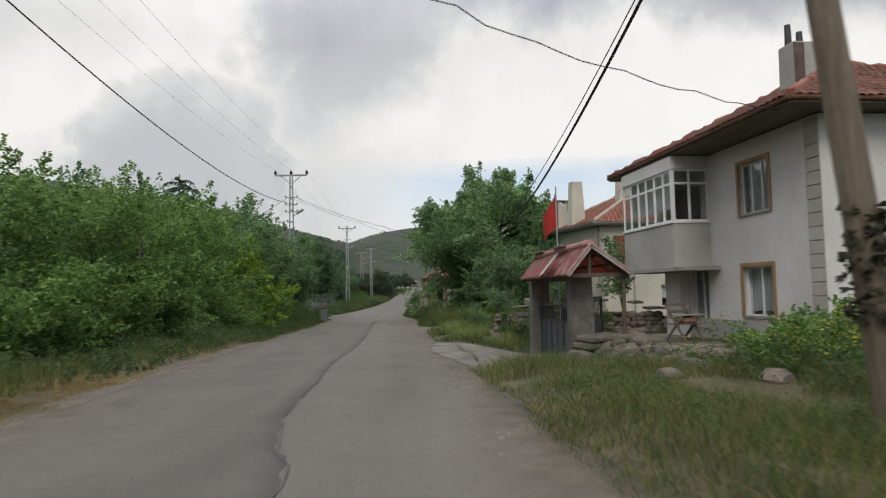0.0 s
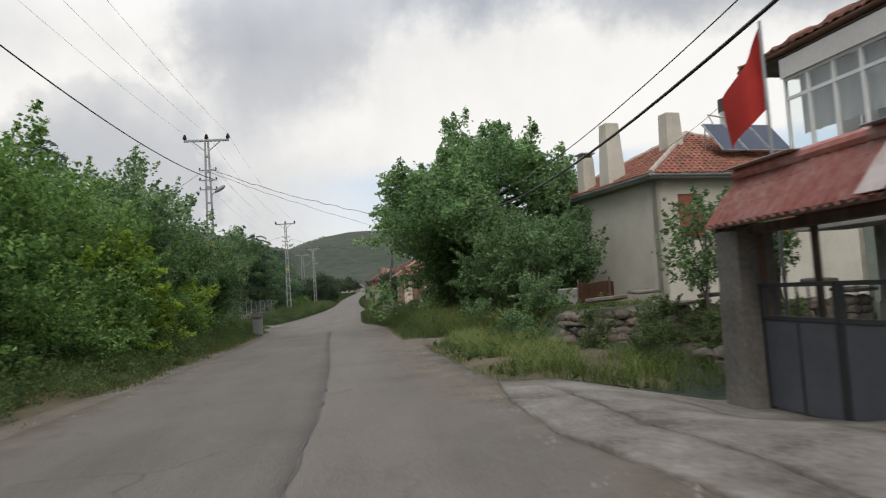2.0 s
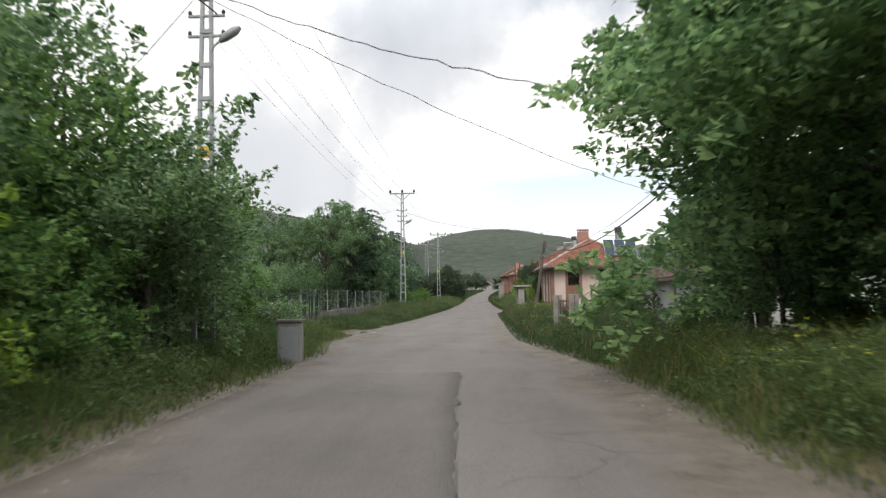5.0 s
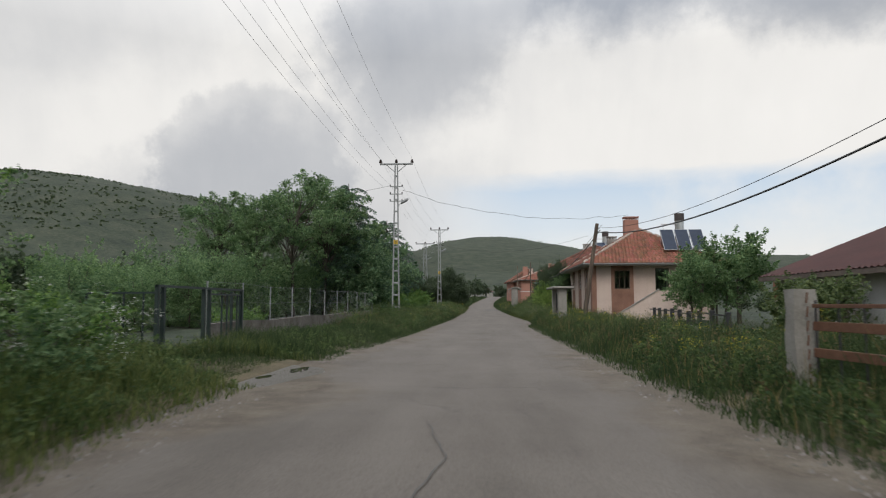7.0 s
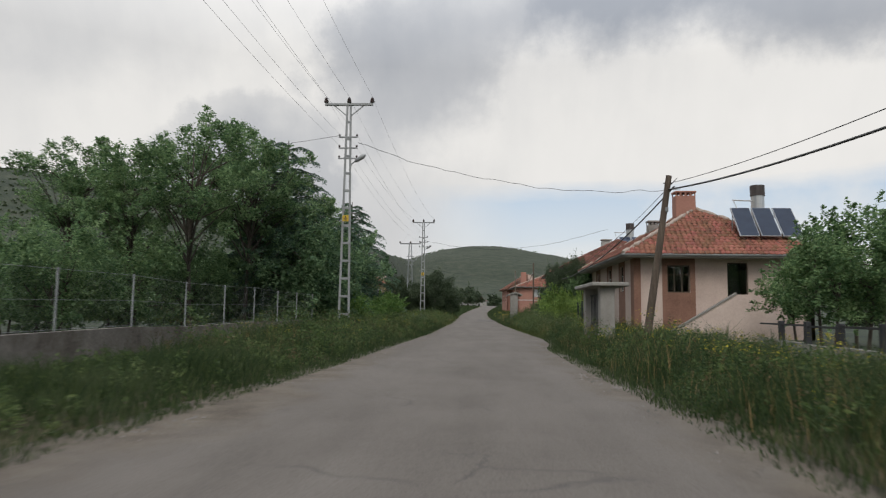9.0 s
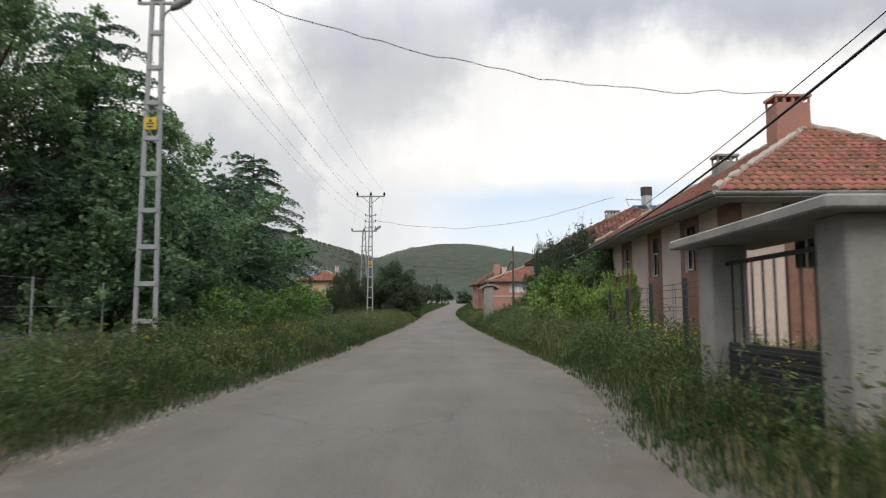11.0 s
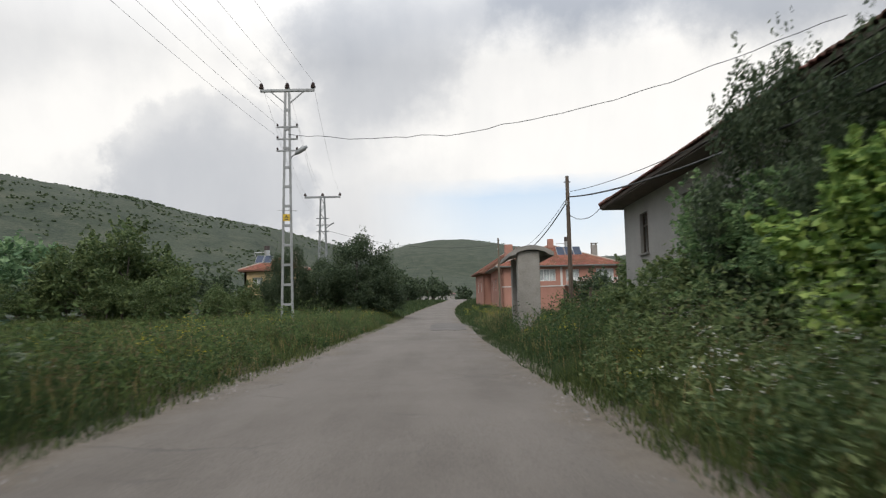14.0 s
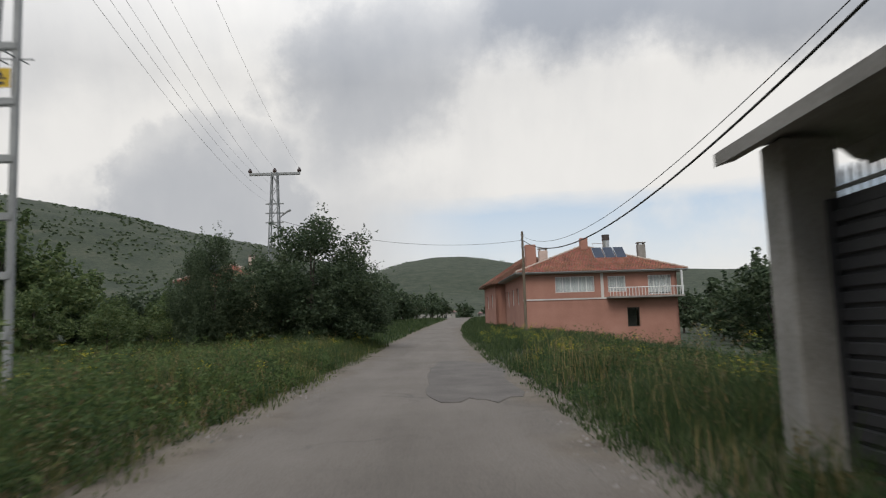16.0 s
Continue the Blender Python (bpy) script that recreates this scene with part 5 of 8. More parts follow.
def house_grey():
    g = -0.3
    L = 15.5
    h = thing("house", pose(6.78, 133.5 - L, g), "grey-beige rendered house with brown tiled roof behind vines", "house")
    H, W = 4.9, 9.0
    road_m = Matrix.Translation((0, L, 0)) @ Matrix.Rotation(radians(-90), 4, "Z")
    op = [(1.85, 2.7, 3.1, 4.4), (5.8, 6.6, 3.1, 4.4), (10.0, 10.9, 3.1, 4.4)]
    wall(h, road_m, L, H, PLASTER_GREY, op)
    for o in op:
        window(h, road_m, o, frame_mat=WOOD_DARK, panes=2, transom=0.7, curtain=0.5, sill=CONCRETE, depth=0.1)
    wall(h, Matrix(), W, H, PLASTER_GREY)
    wall(h, pose(W, 0, 0, 0, 0, 90), L, H, PLASTER_GREY)
    fo = (3.0, 4.2, 3.0, 4.4)
    wall(h, pose(W, L, 0, 0, 0, 180), W, H, PLASTER_GREY, [fo])
    window(h, pose(W, L, 0, 0, 0, 180), fo, panes=2)
    hip_roof(h, -0.7, W + 0.7, -0.7, L + 0.6, 5.05, 7.6, TILE_BROWN, True, True, WOOD_FASCIA, None, ridge_mat=TILE_BROWN, seed=9)
    chimney(h, 4.5, 9.5, 5.8, 8.0, 0.9, 0.7, PLASTER_GREY, 0.95, slots=4)
    chimney(h, 4.6, 7.6, 5.8, 7.2, 0.7, 0.7, BRICK, 0.95, slots=0)
    m = h.matrix_basis
    solar_heater("solar_heater", m @ pose(6.0, 5.2, 7.1), 2, 38, "two-panel solar water heater with upright tank on the roof", w=0.95, h=1.6)
    return h


house_grey()


def house_salmon():
    g = -0.7
    h = thing("house", pose(7.0, 188.6, g, 0, 0, 2), "salmon plastered two-storey house with red tiled roof and balconies", "house")
    H, L, W = 6.5, 12.0, 13.8
    a = [(2.9, 6.4, 4.85, 6.25), (7.6, 9.2, 4.8, 6.2), (11.2, 13.3, 4.5, 6.2), (9.2, 10.3, 1.7, 3.4)]
    wall(h, Matrix(), W, H, PLASTER_SALMON, a)
    window(h, Matrix(), a[0], panes=5, curtain=0.95)
    window(h, Matrix(), a[1], panes=2, curtain=0.95)
    window(h, Matrix(), a[2], panes=4, curtain=0.9)
    window(h, Matrix(), a[3], frame_mat=WOOD_DARK, panes=1, curtain=0)
    road_m = Matrix.Translation((0, L, 0)) @ Matrix.Rotation(radians(-90), 4, "Z")
    b = [(1.5, 2.7, 4.0, 5.5), (5.0, 6.2, 4.0, 5.5), (8.2, 9.4, 4.0, 5.5), (5.0, 6.2, 1.0, 2.4)]
    wall(h, road_m, L, H, PLASTER_SALMON, b)
    for o in b:
        window(h, road_m, o, panes=2, curtain=0.9)
    wall(h, pose(W, 0, 0, 0, 0, 90), L, H, PLASTER_SALMON)
    wall(h, pose(W, L, 0, 0, 0, 180), W, H, PLASTER_SALMON)
    hip_roof(h, -0.7, W + 0.8, -0.7, L + 0.7, 6.65, 9.6, TILE_RED, True, True, PLASTER_GREY, STEEL_GREY, seed=11)
    # balcony along the front
    bal = part("balcony", bevelled(7.4, W + 0.2, -1.2, 0, 4.2, 4.36, 0.01), CONCRETE, h)
    for k in range(24):
        x = 7.45 + k * (W + 0.1 - 7.45) / 23
        part("baluster", rod((x, -1.15, 4.36), (x, -1.15, 5.1), 0.03, 6), PVC, bal)
    part("handrail", rod((7.4, -1.15, 5.1), (W + 0.2, -1.15, 5.1), 0.04, 6), PVC, bal)
    part("balcony_post", bevelled(W - 0.05, W + 0.1, -1.2, -1.05, 4.36, 6.5, 0.01), PVC, bal)
    bm = bmesh.new()
    box(bm, 0.0, 7.4, -0.06, 0, 4.2, 4.32)
    part("string_course", bm, PLASTER_WHITE, h)
    bm = bmesh.new()
    box(bm, 6.95, 7.2, -0.05, 0, 4.32, H - 0.02)
    part("downpipe_band", bm, PLASTER_WHITE, h)
    chimney(h, 1.3, 3.0, 6.6, 9.5, 0.95, 0.8, PLASTER_SALMON, 1.0, cap=False)
    chimney(h, 2.6, 3.6, 6.8, 9.0, 0.8, 0.6, PLASTER_PINK)
    chimney(h, 6.9, 5.2, 8.0, 10.3, 0.7, 0.6, PLASTER_SALMON, cap=False)
    chimney(h, 12.1, 4.0, 7.6, 9.4, 0.7, 0.6, CONCRETE)
    solar_heater("solar_heater", h.matrix_basis @ pose(8.7, 2.4, 8.0), 3, 42, "three-panel solar water heater on the tiled roof", w=0.95, h=1.7)
    # wing towards the road
    wng = thing("house", pose(5.6, 201.5, g + 0.3, 0, 0, 4), "salmon plastered house with steep red gable roof", "house")
    wall(wng, Matrix(), 8.0, 6.2, PLASTER_SALMON, [(1.2, 2.6, 3.8, 5.2), (4.4, 5.8, 3.8, 5.2)])
    window(wng, Matrix(), (1.2, 2.6, 3.8, 5.2), panes=2)
    window(wng, Matrix(), (4.4, 5.8, 3.8, 5.2), panes=2)
    rm = Matrix.Translation((0, 9, 0)) @ Matrix.Rotation(radians(-90), 4, "Z")
    wall(wng, rm, 9.0, 6.2, PLASTER_SALMON, [(2, 3.2, 3.8, 5.2), (5.6, 6.8, 3.8, 5.2)])
    window(wng, rm, (2, 3.2, 3.8, 5.2), panes=2)
    window(wng, rm, (5.6, 6.8, 3.8, 5.2), panes=2)
    wall(wng, pose(8, 0, 0, 0, 0, 90), 9, 6.2, PLASTER_SALMON)
    wall(wng, pose(8, 9, 0, 0, 0, 180), 8, 6.2, PLASTER_SALMON)
    hip_roof(wng, -0.6, 8.6, -0.6, 9.6, 6.35, 9.3, TILE_RED, False, False, PLASTER_BROWN, None, seed=13)
    return h


house_salmon()


def house_yellow():
    g = ground_z(-20, 193) + 0.5
    h = thing("house", pose(-23.6, 190, g), "yellow plastered house with red tiled roof among trees", "house")
    o = [(1.0, 2.2, 2.6, 3.9), (4.2, 5.4, 2.6, 3.9)]
    wall(h, Matrix(), 7, 4.6, PLASTER_YELLOW, o)
    for q in o:
        window(h, Matrix(), q, panes=2)
    wall(h, pose(7, 0, 0, 0, 0, 90), 8, 4.6, PLASTER_YELLOW)
    wall(h, pose(7, 8, 0, 0, 0, 180), 7, 4.6, PLASTER_YELLOW)
    wall(h, Matrix.Translation((0, 8, 0)) @ Matrix.Rotation(radians(-90), 4, "Z"), 8, 4.6, PLASTER_YELLOW)
    hip_roof(h, -0.6, 7.6, -0.6, 8.6, 4.75, 6.5, TILE_RED, True, True, PLASTER_BROWN, None, seed=15)
    solar_heater("solar_heater", h.matrix_basis @ pose(1.8, 1.5, 5.7), 2, 40, "solar water heater on the yellow house", h=1.5)
    chimney(h, 5.5, 3, 5.3, 7.1, 0.6, 0.6, PLASTER_PINK)
    return h


house_yellow()


def house_far(x, y, w, d, turn, mat):
    """A low village house seen from afar."""
    h = thing("house", pose(x, y, ground_z(x, y) - 0.2, 0, 0, turn), "low pale village house far down the road", "house")
    o = [(1.0 + 2.4 * k, 2.1 + 2.4 * k, 1.0, 2.2) for k in range(int((w - 1) / 2.4))]
    wall(h, Matrix(), w, 3.2, mat, o)
    for q in o:
        window(h, Matrix(), q, panes=2, curtain=0)
    wall(h, pose(w, 0, 0, 0, 0, 90), d, 3.2, mat)
    wall(h, pose(w, d, 0, 0, 0, 180), w, 3.2, mat)
    wall(h, Matrix.Translation((0, d, 0)) @ Matrix.Rotation(radians(-90), 4, "Z"), d, 3.2, mat)
    bm = bmesh.new()
    ring = [(-0.5, -0.5), (w + 0.5, -0.5), (w + 0.5, d + 0.5), (-0.5, d + 0.5)]
    low = [bm.verts.new((a, b, 3.2)) for a, b in ring]
    top = [bm.verts.new((a, d / 2, 4.9)) for a in (1.5, w - 1.5)]
    bm.faces.new(low[::-1])
    for f in ((low[0], low[1], top[1], top[0]), (low[1], low[2], top[1]), (low[2], low[3], top[0], top[1]), (low[3], low[0], top[0])):
        bm.faces.new(f)
    part("roof", bm, SHEET_BROWN, h, "dark sheet roof")


for x, y, w, d, turn, mat in ((-8, 352, 12, 8, 8, PLASTER_GREY), (22, 352, 14, 8, -6, PLASTER_CREAM), (-20, 372, 10, 8, 12, PLASTER_WHITE), (14, 395, 12, 9, 0, PLASTER_GREY), (40, 380, 13, 9, -10, PLASTER_WHITE)):
    house_far(x, y, w, d, turn, mat)


def shed_white():
    g = -0.25
    h = thing("shed", pose(9.8, 57.8, g), "low white-walled shed with dark red corrugated metal roof", "shed")
    L, W, H = 16.5, 9.0, 2.35
    rm = Matrix.Translation((0, L, 0)) @ Matrix.Rotation(radians(-90), 4, "Z")
    wall(h, rm, L, H, PLASTER_WHITE, thick=0.2)
    wall(h, Matrix(), W, H, PLASTER_WHITE, thick=0.2)
    wall(h, pose(W, 0, 0, 0, 0, 90), L, H, PLASTER_WHITE, thick=0.2)
    wall(h, pose(W, L, 0, 0, 0, 180), W, H, PLASTER_WHITE, thick=0.2)
    for k in range(5):
        part("wall_post", bevelled(-0.08, 0.0, 0.2 + k * 4.0, 0.32 + k * 4.0, 0, H, 0.01), CONCRETE, h)
    part("base_course", bevelled(-0.06, 0, 0, L, -0.3, 0.35, 0.01), CONCRETE, h)
    # corrugated slopes
    for sx in (0, 1):
        bm = bmesh.new()
        n = 180
        rows = []
        for k in range(n + 1):
            y = -0.4 + (L + 0.8) * k / n
            c = 0.03 * math.sin(k * math.pi / 1.5)
            a = (-0.6, y, H + 0.02 + c) if sx == 0 else (W + 0.6, y, H + 0.02 + c)
            rows.append([bm.verts.new(a), bm.verts.new((W / 2, y, H + 2.05 + c))])
        for u, v in zip(rows, rows[1:]):
            bm.faces.new((u[0], v[0], v[1], u[1]))
        bmesh.ops.solidify(bm, geom=bm.faces[:], thickness=0.02)
        part("roof_sheet", bm, SHEET_BROWN, h)
    part("eave_board", beam((-0.57, -0.4, H - 0.08), (-0.57, L + 0.4, H - 0.08), 0.04, 0.14), WOOD_FASCIA, h)
    for yy in (0.1, L - 0.1):
        bm = bmesh.new()
        v = [bm.verts.new(p) for p in ((0, yy, H), (W, yy, H), (W / 2, yy, H + 2.0))]
        bm.faces.new(v)
        bmesh.ops.solidify(bm, geom=bm.faces[:], thickness=0.1)
        part("gable", bm, PLASTER_WHITE, h)
    return h


shed_white()

# ---------------------------------------------------------------- power poles and wires
def lattice_pole():
    """A two-legged batten pole with three pin insulators on top, low-voltage arms and a street lamp."""
    t = thing("power_pole", pose(0, 0, -400), "grey steel lattice power pole with three insulators and street lamp", "power pole", "power poles along the road")
    top = 11.0
    w = lambda z: 0.25 - 0.17 * max(0.0, z) / top
    for s in (-1, 1):
        bm = bmesh.new()
        a, b = Vector((s * w(0), 0, -0.3)), Vector((s * w(top), 0, top))
        turn = (b - a).to_track_quat("Z", "Y").to_matrix().to_4x4()
        box(bm, -0.03, 0.03, -0.05, -0.035, 0, (b - a).length, Matrix.Translation(a) @ turn)
        box(bm, -0.03, 0.03, 0.035, 0.05, 0, (b - a).length, Matrix.Translation(a) @ turn)
        box(bm, 0.02 * s, 0.035 * s, -0.035, 0.035, 0, (b - a).length, Matrix.Translation(a) @ turn)
        part("leg", bm, STEEL_GREY, t)
    z = 0.6
    while z < top - 0.3:
        part("rung", bevelled(-w(z) - 0.01, w(z) + 0.01, -0.055, -0.04, z, z + 0.11, 0.004), STEEL_GREY, t)
        part("rung", bevelled(-w(z) - 0.01, w(z) + 0.01, 0.04, 0.055, z, z + 0.11, 0.004), STEEL_GREY, t)
        z += 0.86
    part("crossarm", bevelled(-1.2, 1.2, -0.06, 0.06, top - 0.06, top + 0.06, 0.012), STEEL_GREY, t)
    for s in (-1, 1):
        part("brace", beam((s * 0.06, 0, top - 0.62), (s * 0.72, 0, top - 0.06), 0.05, 0.05), STEEL_GREY, t)
    for x in (-1.15, 0.0, 1.15):
        bm = bmesh.new()
        tube(bm, [(x, 0, top + 0.06), (x, 0, top + 0.1), (x, 0, top + 0.1), (x, 0, top + 0.17), (x, 0, top + 0.17), (x, 0, top + 0.24), (x, 0, top + 0.24), (x, 0, top + 0.3), (x, 0, top + 0.36)], [0.03, 0.03, 0.11, 0.12, 0.085, 0.1, 0.075, 0.08, 0.04], 10)
        part("insulator", bm, INSULATOR, t)
    for z in (9.35, 8.8, 8.28):
        arm = part("low_arm", bevelled(-0.47, 0.47, -0.04, 0.04, z - 0.03, z + 0.03, 0.006), STEEL_GREY, t)
        for x in (-0.43, 0.43):
            bm = bmesh.new()
            tube(bm, [(x, 0, z + 0.03), (x, 0, z + 0.07), (x, 0, z + 0.12), (x, 0, z + 0.15)], [0.02, 0.05, 0.045, 0.02], 8)
            part("pin_insulator", bm, INSULATOR, arm)
    bm = bmesh.new()
    tube(bm, [(0.1, 0, 7.75), (0.2, -0.03, 8.0), (0.42, -0.05, 8.16)], 0.03, 8)
    lamp = part("lamp_arm", bm, STEEL_GREY, t)
    bm = bmesh.new()
    tube(bm, [(0.36, -0.05, 8.1), (0.5, -0.06, 8.2), (0.75, -0.07, 8.36), (0.9, -0.08, 8.44)], [0.05, 0.11, 0.12, 0.05], 10)
    head = part("lamp_head", bm, STEEL_GREY, lamp, smooth=True)
    plate = part("warning_plate", bevelled(-0.17, 0.13, -0.085, -0.07, 5.15, 5.45, 0.004), YELLOW, t, "yellow danger plate")
    bm = bmesh.new()
    box(bm, -0.09, 0.05, -0.09, -0.086, 5.2, 5.24)
    box(bm, -0.11, 0.07, -0.09, -0.086, 5.28, 5.31)
    v = [bm.verts.new(p) for p in ((-0.07, -0.09, 5.33), (0.03, -0.09, 5.33), (-0.02, -0.09, 5.42))]
    bm.faces.new(v)
    part("warning_mark", bm, STEEL_DARK, plate)
    for s in (-1, 1):
        part("climb_guard", rod((s * 0.15, -0.3, 5.62), (s * 0.15, 0.3, 5.66), 0.012, 5), STEEL_GREY, t)
    part("climb_guard", rod((-0.42, 0, 5.64), (0.42, 0, 5.6), 0.012, 5), STEEL_GREY, t)
    part("footing", bevelled(-0.42, 0.42, -0.35, 0.35, -0.35, 0.12, 0.03), CONCRETE, t)
    return t


POLES = [(-5.4, 4.6, 10.7), (-5.96, 50.0, 10.75), (-6.95, 97.7, 11.29), (-6.46, 138.92, 10.97)]
pole = lattice_pole()
for x, y, z in POLES:
    copy_thing(pole, pose(x, y, z - 11.0))
drop_kind(pole)


def tower_pole():
    """A four-legged lattice pole with a long top arm."""
    z0 = ground_z(-11.45, 174.9)
    top = 12.3 - z0
    t = thing("power_pole", pose(-11.45, 174.9, z0), "grey four-legged lattice power pole with long crossarm", "power pole", "power poles along the road")
    w = lambda z: 0.55 - 0.37 * z / top
    for sx in (-1, 1):
        for sy in (-1, 1):
            part("leg", beam((sx * w(0), sy * w(0), -0.3), (sx * w(top), sy * w(top), top + 0.1), 0.07, 0.07), STEEL_GREY, t)
    n = 15
    for k in range(n):
        za, zb = top * k / n, top * (k + 1) / n
        s = 1 if k % 2 else -1
        for f in range(2):
            y = -w((za + zb) / 2) if f == 0 else w((za + zb) / 2)
            part("lattice_bar", beam((-s * w(za), y, za), (s * w(zb), y, zb), 0.035, 0.035), STEEL_GREY, t)
            part("lattice_bar", beam((y, -s * w(za), za), (y, s * w(zb), zb), 0.035, 0.035), STEEL_GREY, t)
    part("crossarm", bevelled(-1.75, 1.75, -0.09, 0.09, top - 0.09, top + 0.09, 0.015), STEEL_GREY, t)
    for x in (-1.7, 0, 1.7):
        bm = bmesh.new()
        tube(bm, [(x, 0, top + 0.09), (x, 0, top + 0.13), (x, 0, top + 0.13), (x, 0, top + 0.22), (x, 0, top + 0.3), (x, 0, top + 0.42)], [0.03, 0.03, 0.13, 0.15, 0.11, 0.05], 10)
        part("insulator", bm, INSULATOR, t)
    for z in (top - 2.1, top - 2.75, top - 3.4):
        part("low_arm", bevelled(-0.62, 0.62, -0.05, 0.05, z - 0.04, z + 0.04, 0.006), STEEL_GREY, t)
    bm = bmesh.new()
    tube(bm, [(0.3, 0, top - 3.1), (0.8, 0, top - 2.7), (1.1, 0, top - 2.55)], [0.03, 0.07, 0.09], 8)
    part("street_lamp", bm, STEEL_GREY, t)
    return t


tower_pole()


def timber_pole(x, y, zt, x2=None, y2=None, r=0.11, label="weathered round timber pole carrying overhead cables", wood=None):
    z0 = ground_z(x, y)
    t = thing("timber_pole", pose(x, y, z0), label, "pole")
    dx_, dy_ = (0 if x2 is None else x2 - x), (0 if y2 is None else y2 - y)
    bm = bmesh.new()
    n = 8
    tube(bm, [(dx_ * k / n, dy_ * k / n, -0.4 + (zt - z0 + 0.4) * k / n) for k in range(n + 1)], [r * (1.15 - 0.35 * k / n) for k in range(n + 1)], 12)
    part("shaft", bm, wood or WOOD_POLE, t)
    h = zt - z0 - 0.25
    s = h / (zt - z0)
    part("cable_hook", rod((dx_ * s - 0.14, dy_ * s, h), (dx_ * s + 0.14, dy_ * s, h), 0.02, 6), STEEL_DARK, t)
    part("bracket", bevelled(dx_ * s - 0.13, dx_ * s - 0.03, dy_ * s - 0.14, dy_ * s - 0.05, h - 0.95, h - 0.8, 0.01), STEEL_GREY, t)
    return t


timber_pole(7.34, 5.6, 6.65, 6.6, 5.65, 0.135, "thick leaning timber pole with overhead cables beside the verge")
timber_pole(7.0, 49.0, 6.8)
timber_pole(4.7, 87.3, 5.6, 5.64, 87.4, 0.12, "leaning dark timber pole carrying overhead cables", WOOD_DARK)
timber_pole(5.42, 136.8, 6.44, None, None, 0.09, "slim dark timber pole carrying overhead cables", WOOD_DARK)
timber_pole(5.9, 178.3, 8.25, None, None, 0.1)


def wire(a, b, sag, r, mat, name="overhead_wire", label="thin overhead electric wire", n=36, wob=0.0):
    a, b = Vector(a), Vector(b)
    bm = bmesh.new()
    pts = []
    for k in range(n + 1):
        s = k / n
        p = a.lerp(b, s)
        p.z -= 4 * sag * s * (1 - s)
        if wob:
            p.z += wob * noise.noise(Vector((s * 22, a.x, b.y)))
            p.y += wob * noise.noise(Vector((s * 22, b.x, a.y)))
        pts.append(p)
    tube(bm, pts, r, 5, caps=False)
    return tagged(part(name, bm, mat), label, "wire", "overhead wires")


ARMS = POLES + [(-11.45, 174.9, 12.3)]
for (xa, ya, za), (xb, yb, zb) in zip(ARMS, ARMS[1:]):
    far = yb > 170
    for i in (-1, 0, 1):
        wire((xa + 1.15 * i, ya, za + 0.36), (xb + (1.7 if far else 1.15) * i, yb, zb + 0.4), 0.75, 0.005, WIRE)
    if ya > 40:
        for z, i in ((9.48, -0.43), (9.48, 0.43), (8.93, -0.43)):
            wire((xa + i, ya, za - 11 + z), (xb + i, yb, zb - 11 + z + (0.1 if far else 0)), 0.8, 0.005, WIRE)
wire((-4.89, 4.7, 9.27), (-5.7, 50.0, 8.6), 1.47, 0.02, CABLE, "overhead_cable", "thick black overhead cable")
wire((-5.8, 50.1, 9.15), (7.0, 49.0, 5.4), 0.5, 0.014, CABLE, "service_cable", "black service cable crossing the road", wob=0.1)
wire((-5.8, 50.1, 8.95), (9.5, 62.0, 5.0), 0.4, 0.01, CABLE, "service_cable", "black service cable crossing the road", wob=0.1)
wire((-6.45, 97.7, 9.3), (10.7, 102.95, 8.1), 0.95, 0.012, CABLE, "service_cable", "black service cable crossing the road", wob=0.12)
wire((-6.4, 138.9, 9.0), (11.4, 127.4, 8.9), 1.35, 0.012, CABLE, "service_cable", "black service cable crossing the road", wob=0.12)
wire((-5.0, 4.7, 8.5), (12.2, 15.9, 6.1), 0.9, 0.012, CABLE, "service_cable", "twisted black service cable to the house", wob=0.15)
wire((-6.3, 50, 9.0), (-16, 57, 6.0), 0.3, 0.01, CABLE, "service_cable", "black service cable to the trees")
wire((-7.3, 97.6, 9.7), (-24, 91, 6.5), 0.4, 0.01, CABLE, "service_cable", "black service cable over the garden")
RIGHT = [((6.42, 5.65, 6.4), (7.0, 49.0, 6.4), 2.25), ((6.8, 49.0, 5.4), (5.6, 87.4, 5.15), 1.35), ((5.8, 87.4, 5.25), (5.44, 136.8, 5.58), 1.85), ((5.42, 136.8, 5.45), (5.8, 178.3, 7.7), 1.75)]
for a, b, sag in RIGHT:
    wire(a, b, sag, 0.026, CABLE, "overhead_cable", "thick black twisted overhead cable")
    wire((a[0] + 0.1, a[1], a[2] + 0.28), (b[0] + 0.1, b[1], b[2] + 0.22), sag * 0.9, 0.01, CABLE)
wire((5.42, 136.8, 4.9), (6.1, 133.9, 4.75), 0.35, 0.012, CABLE, "service_cable", "slack black cable to the eave", wob=0.05)
wire((-11, 174.9, 9.0), (5.9, 178.3, 7.6), 0.9, 0.012, CABLE, "service_cable", "black service cable crossing the road")
wire((12.9, 30.5, 6.6), (13.2, 38.0, 6.2), 0.2, 0.008, CABLE, "service_cable", "thin cable between two houses")


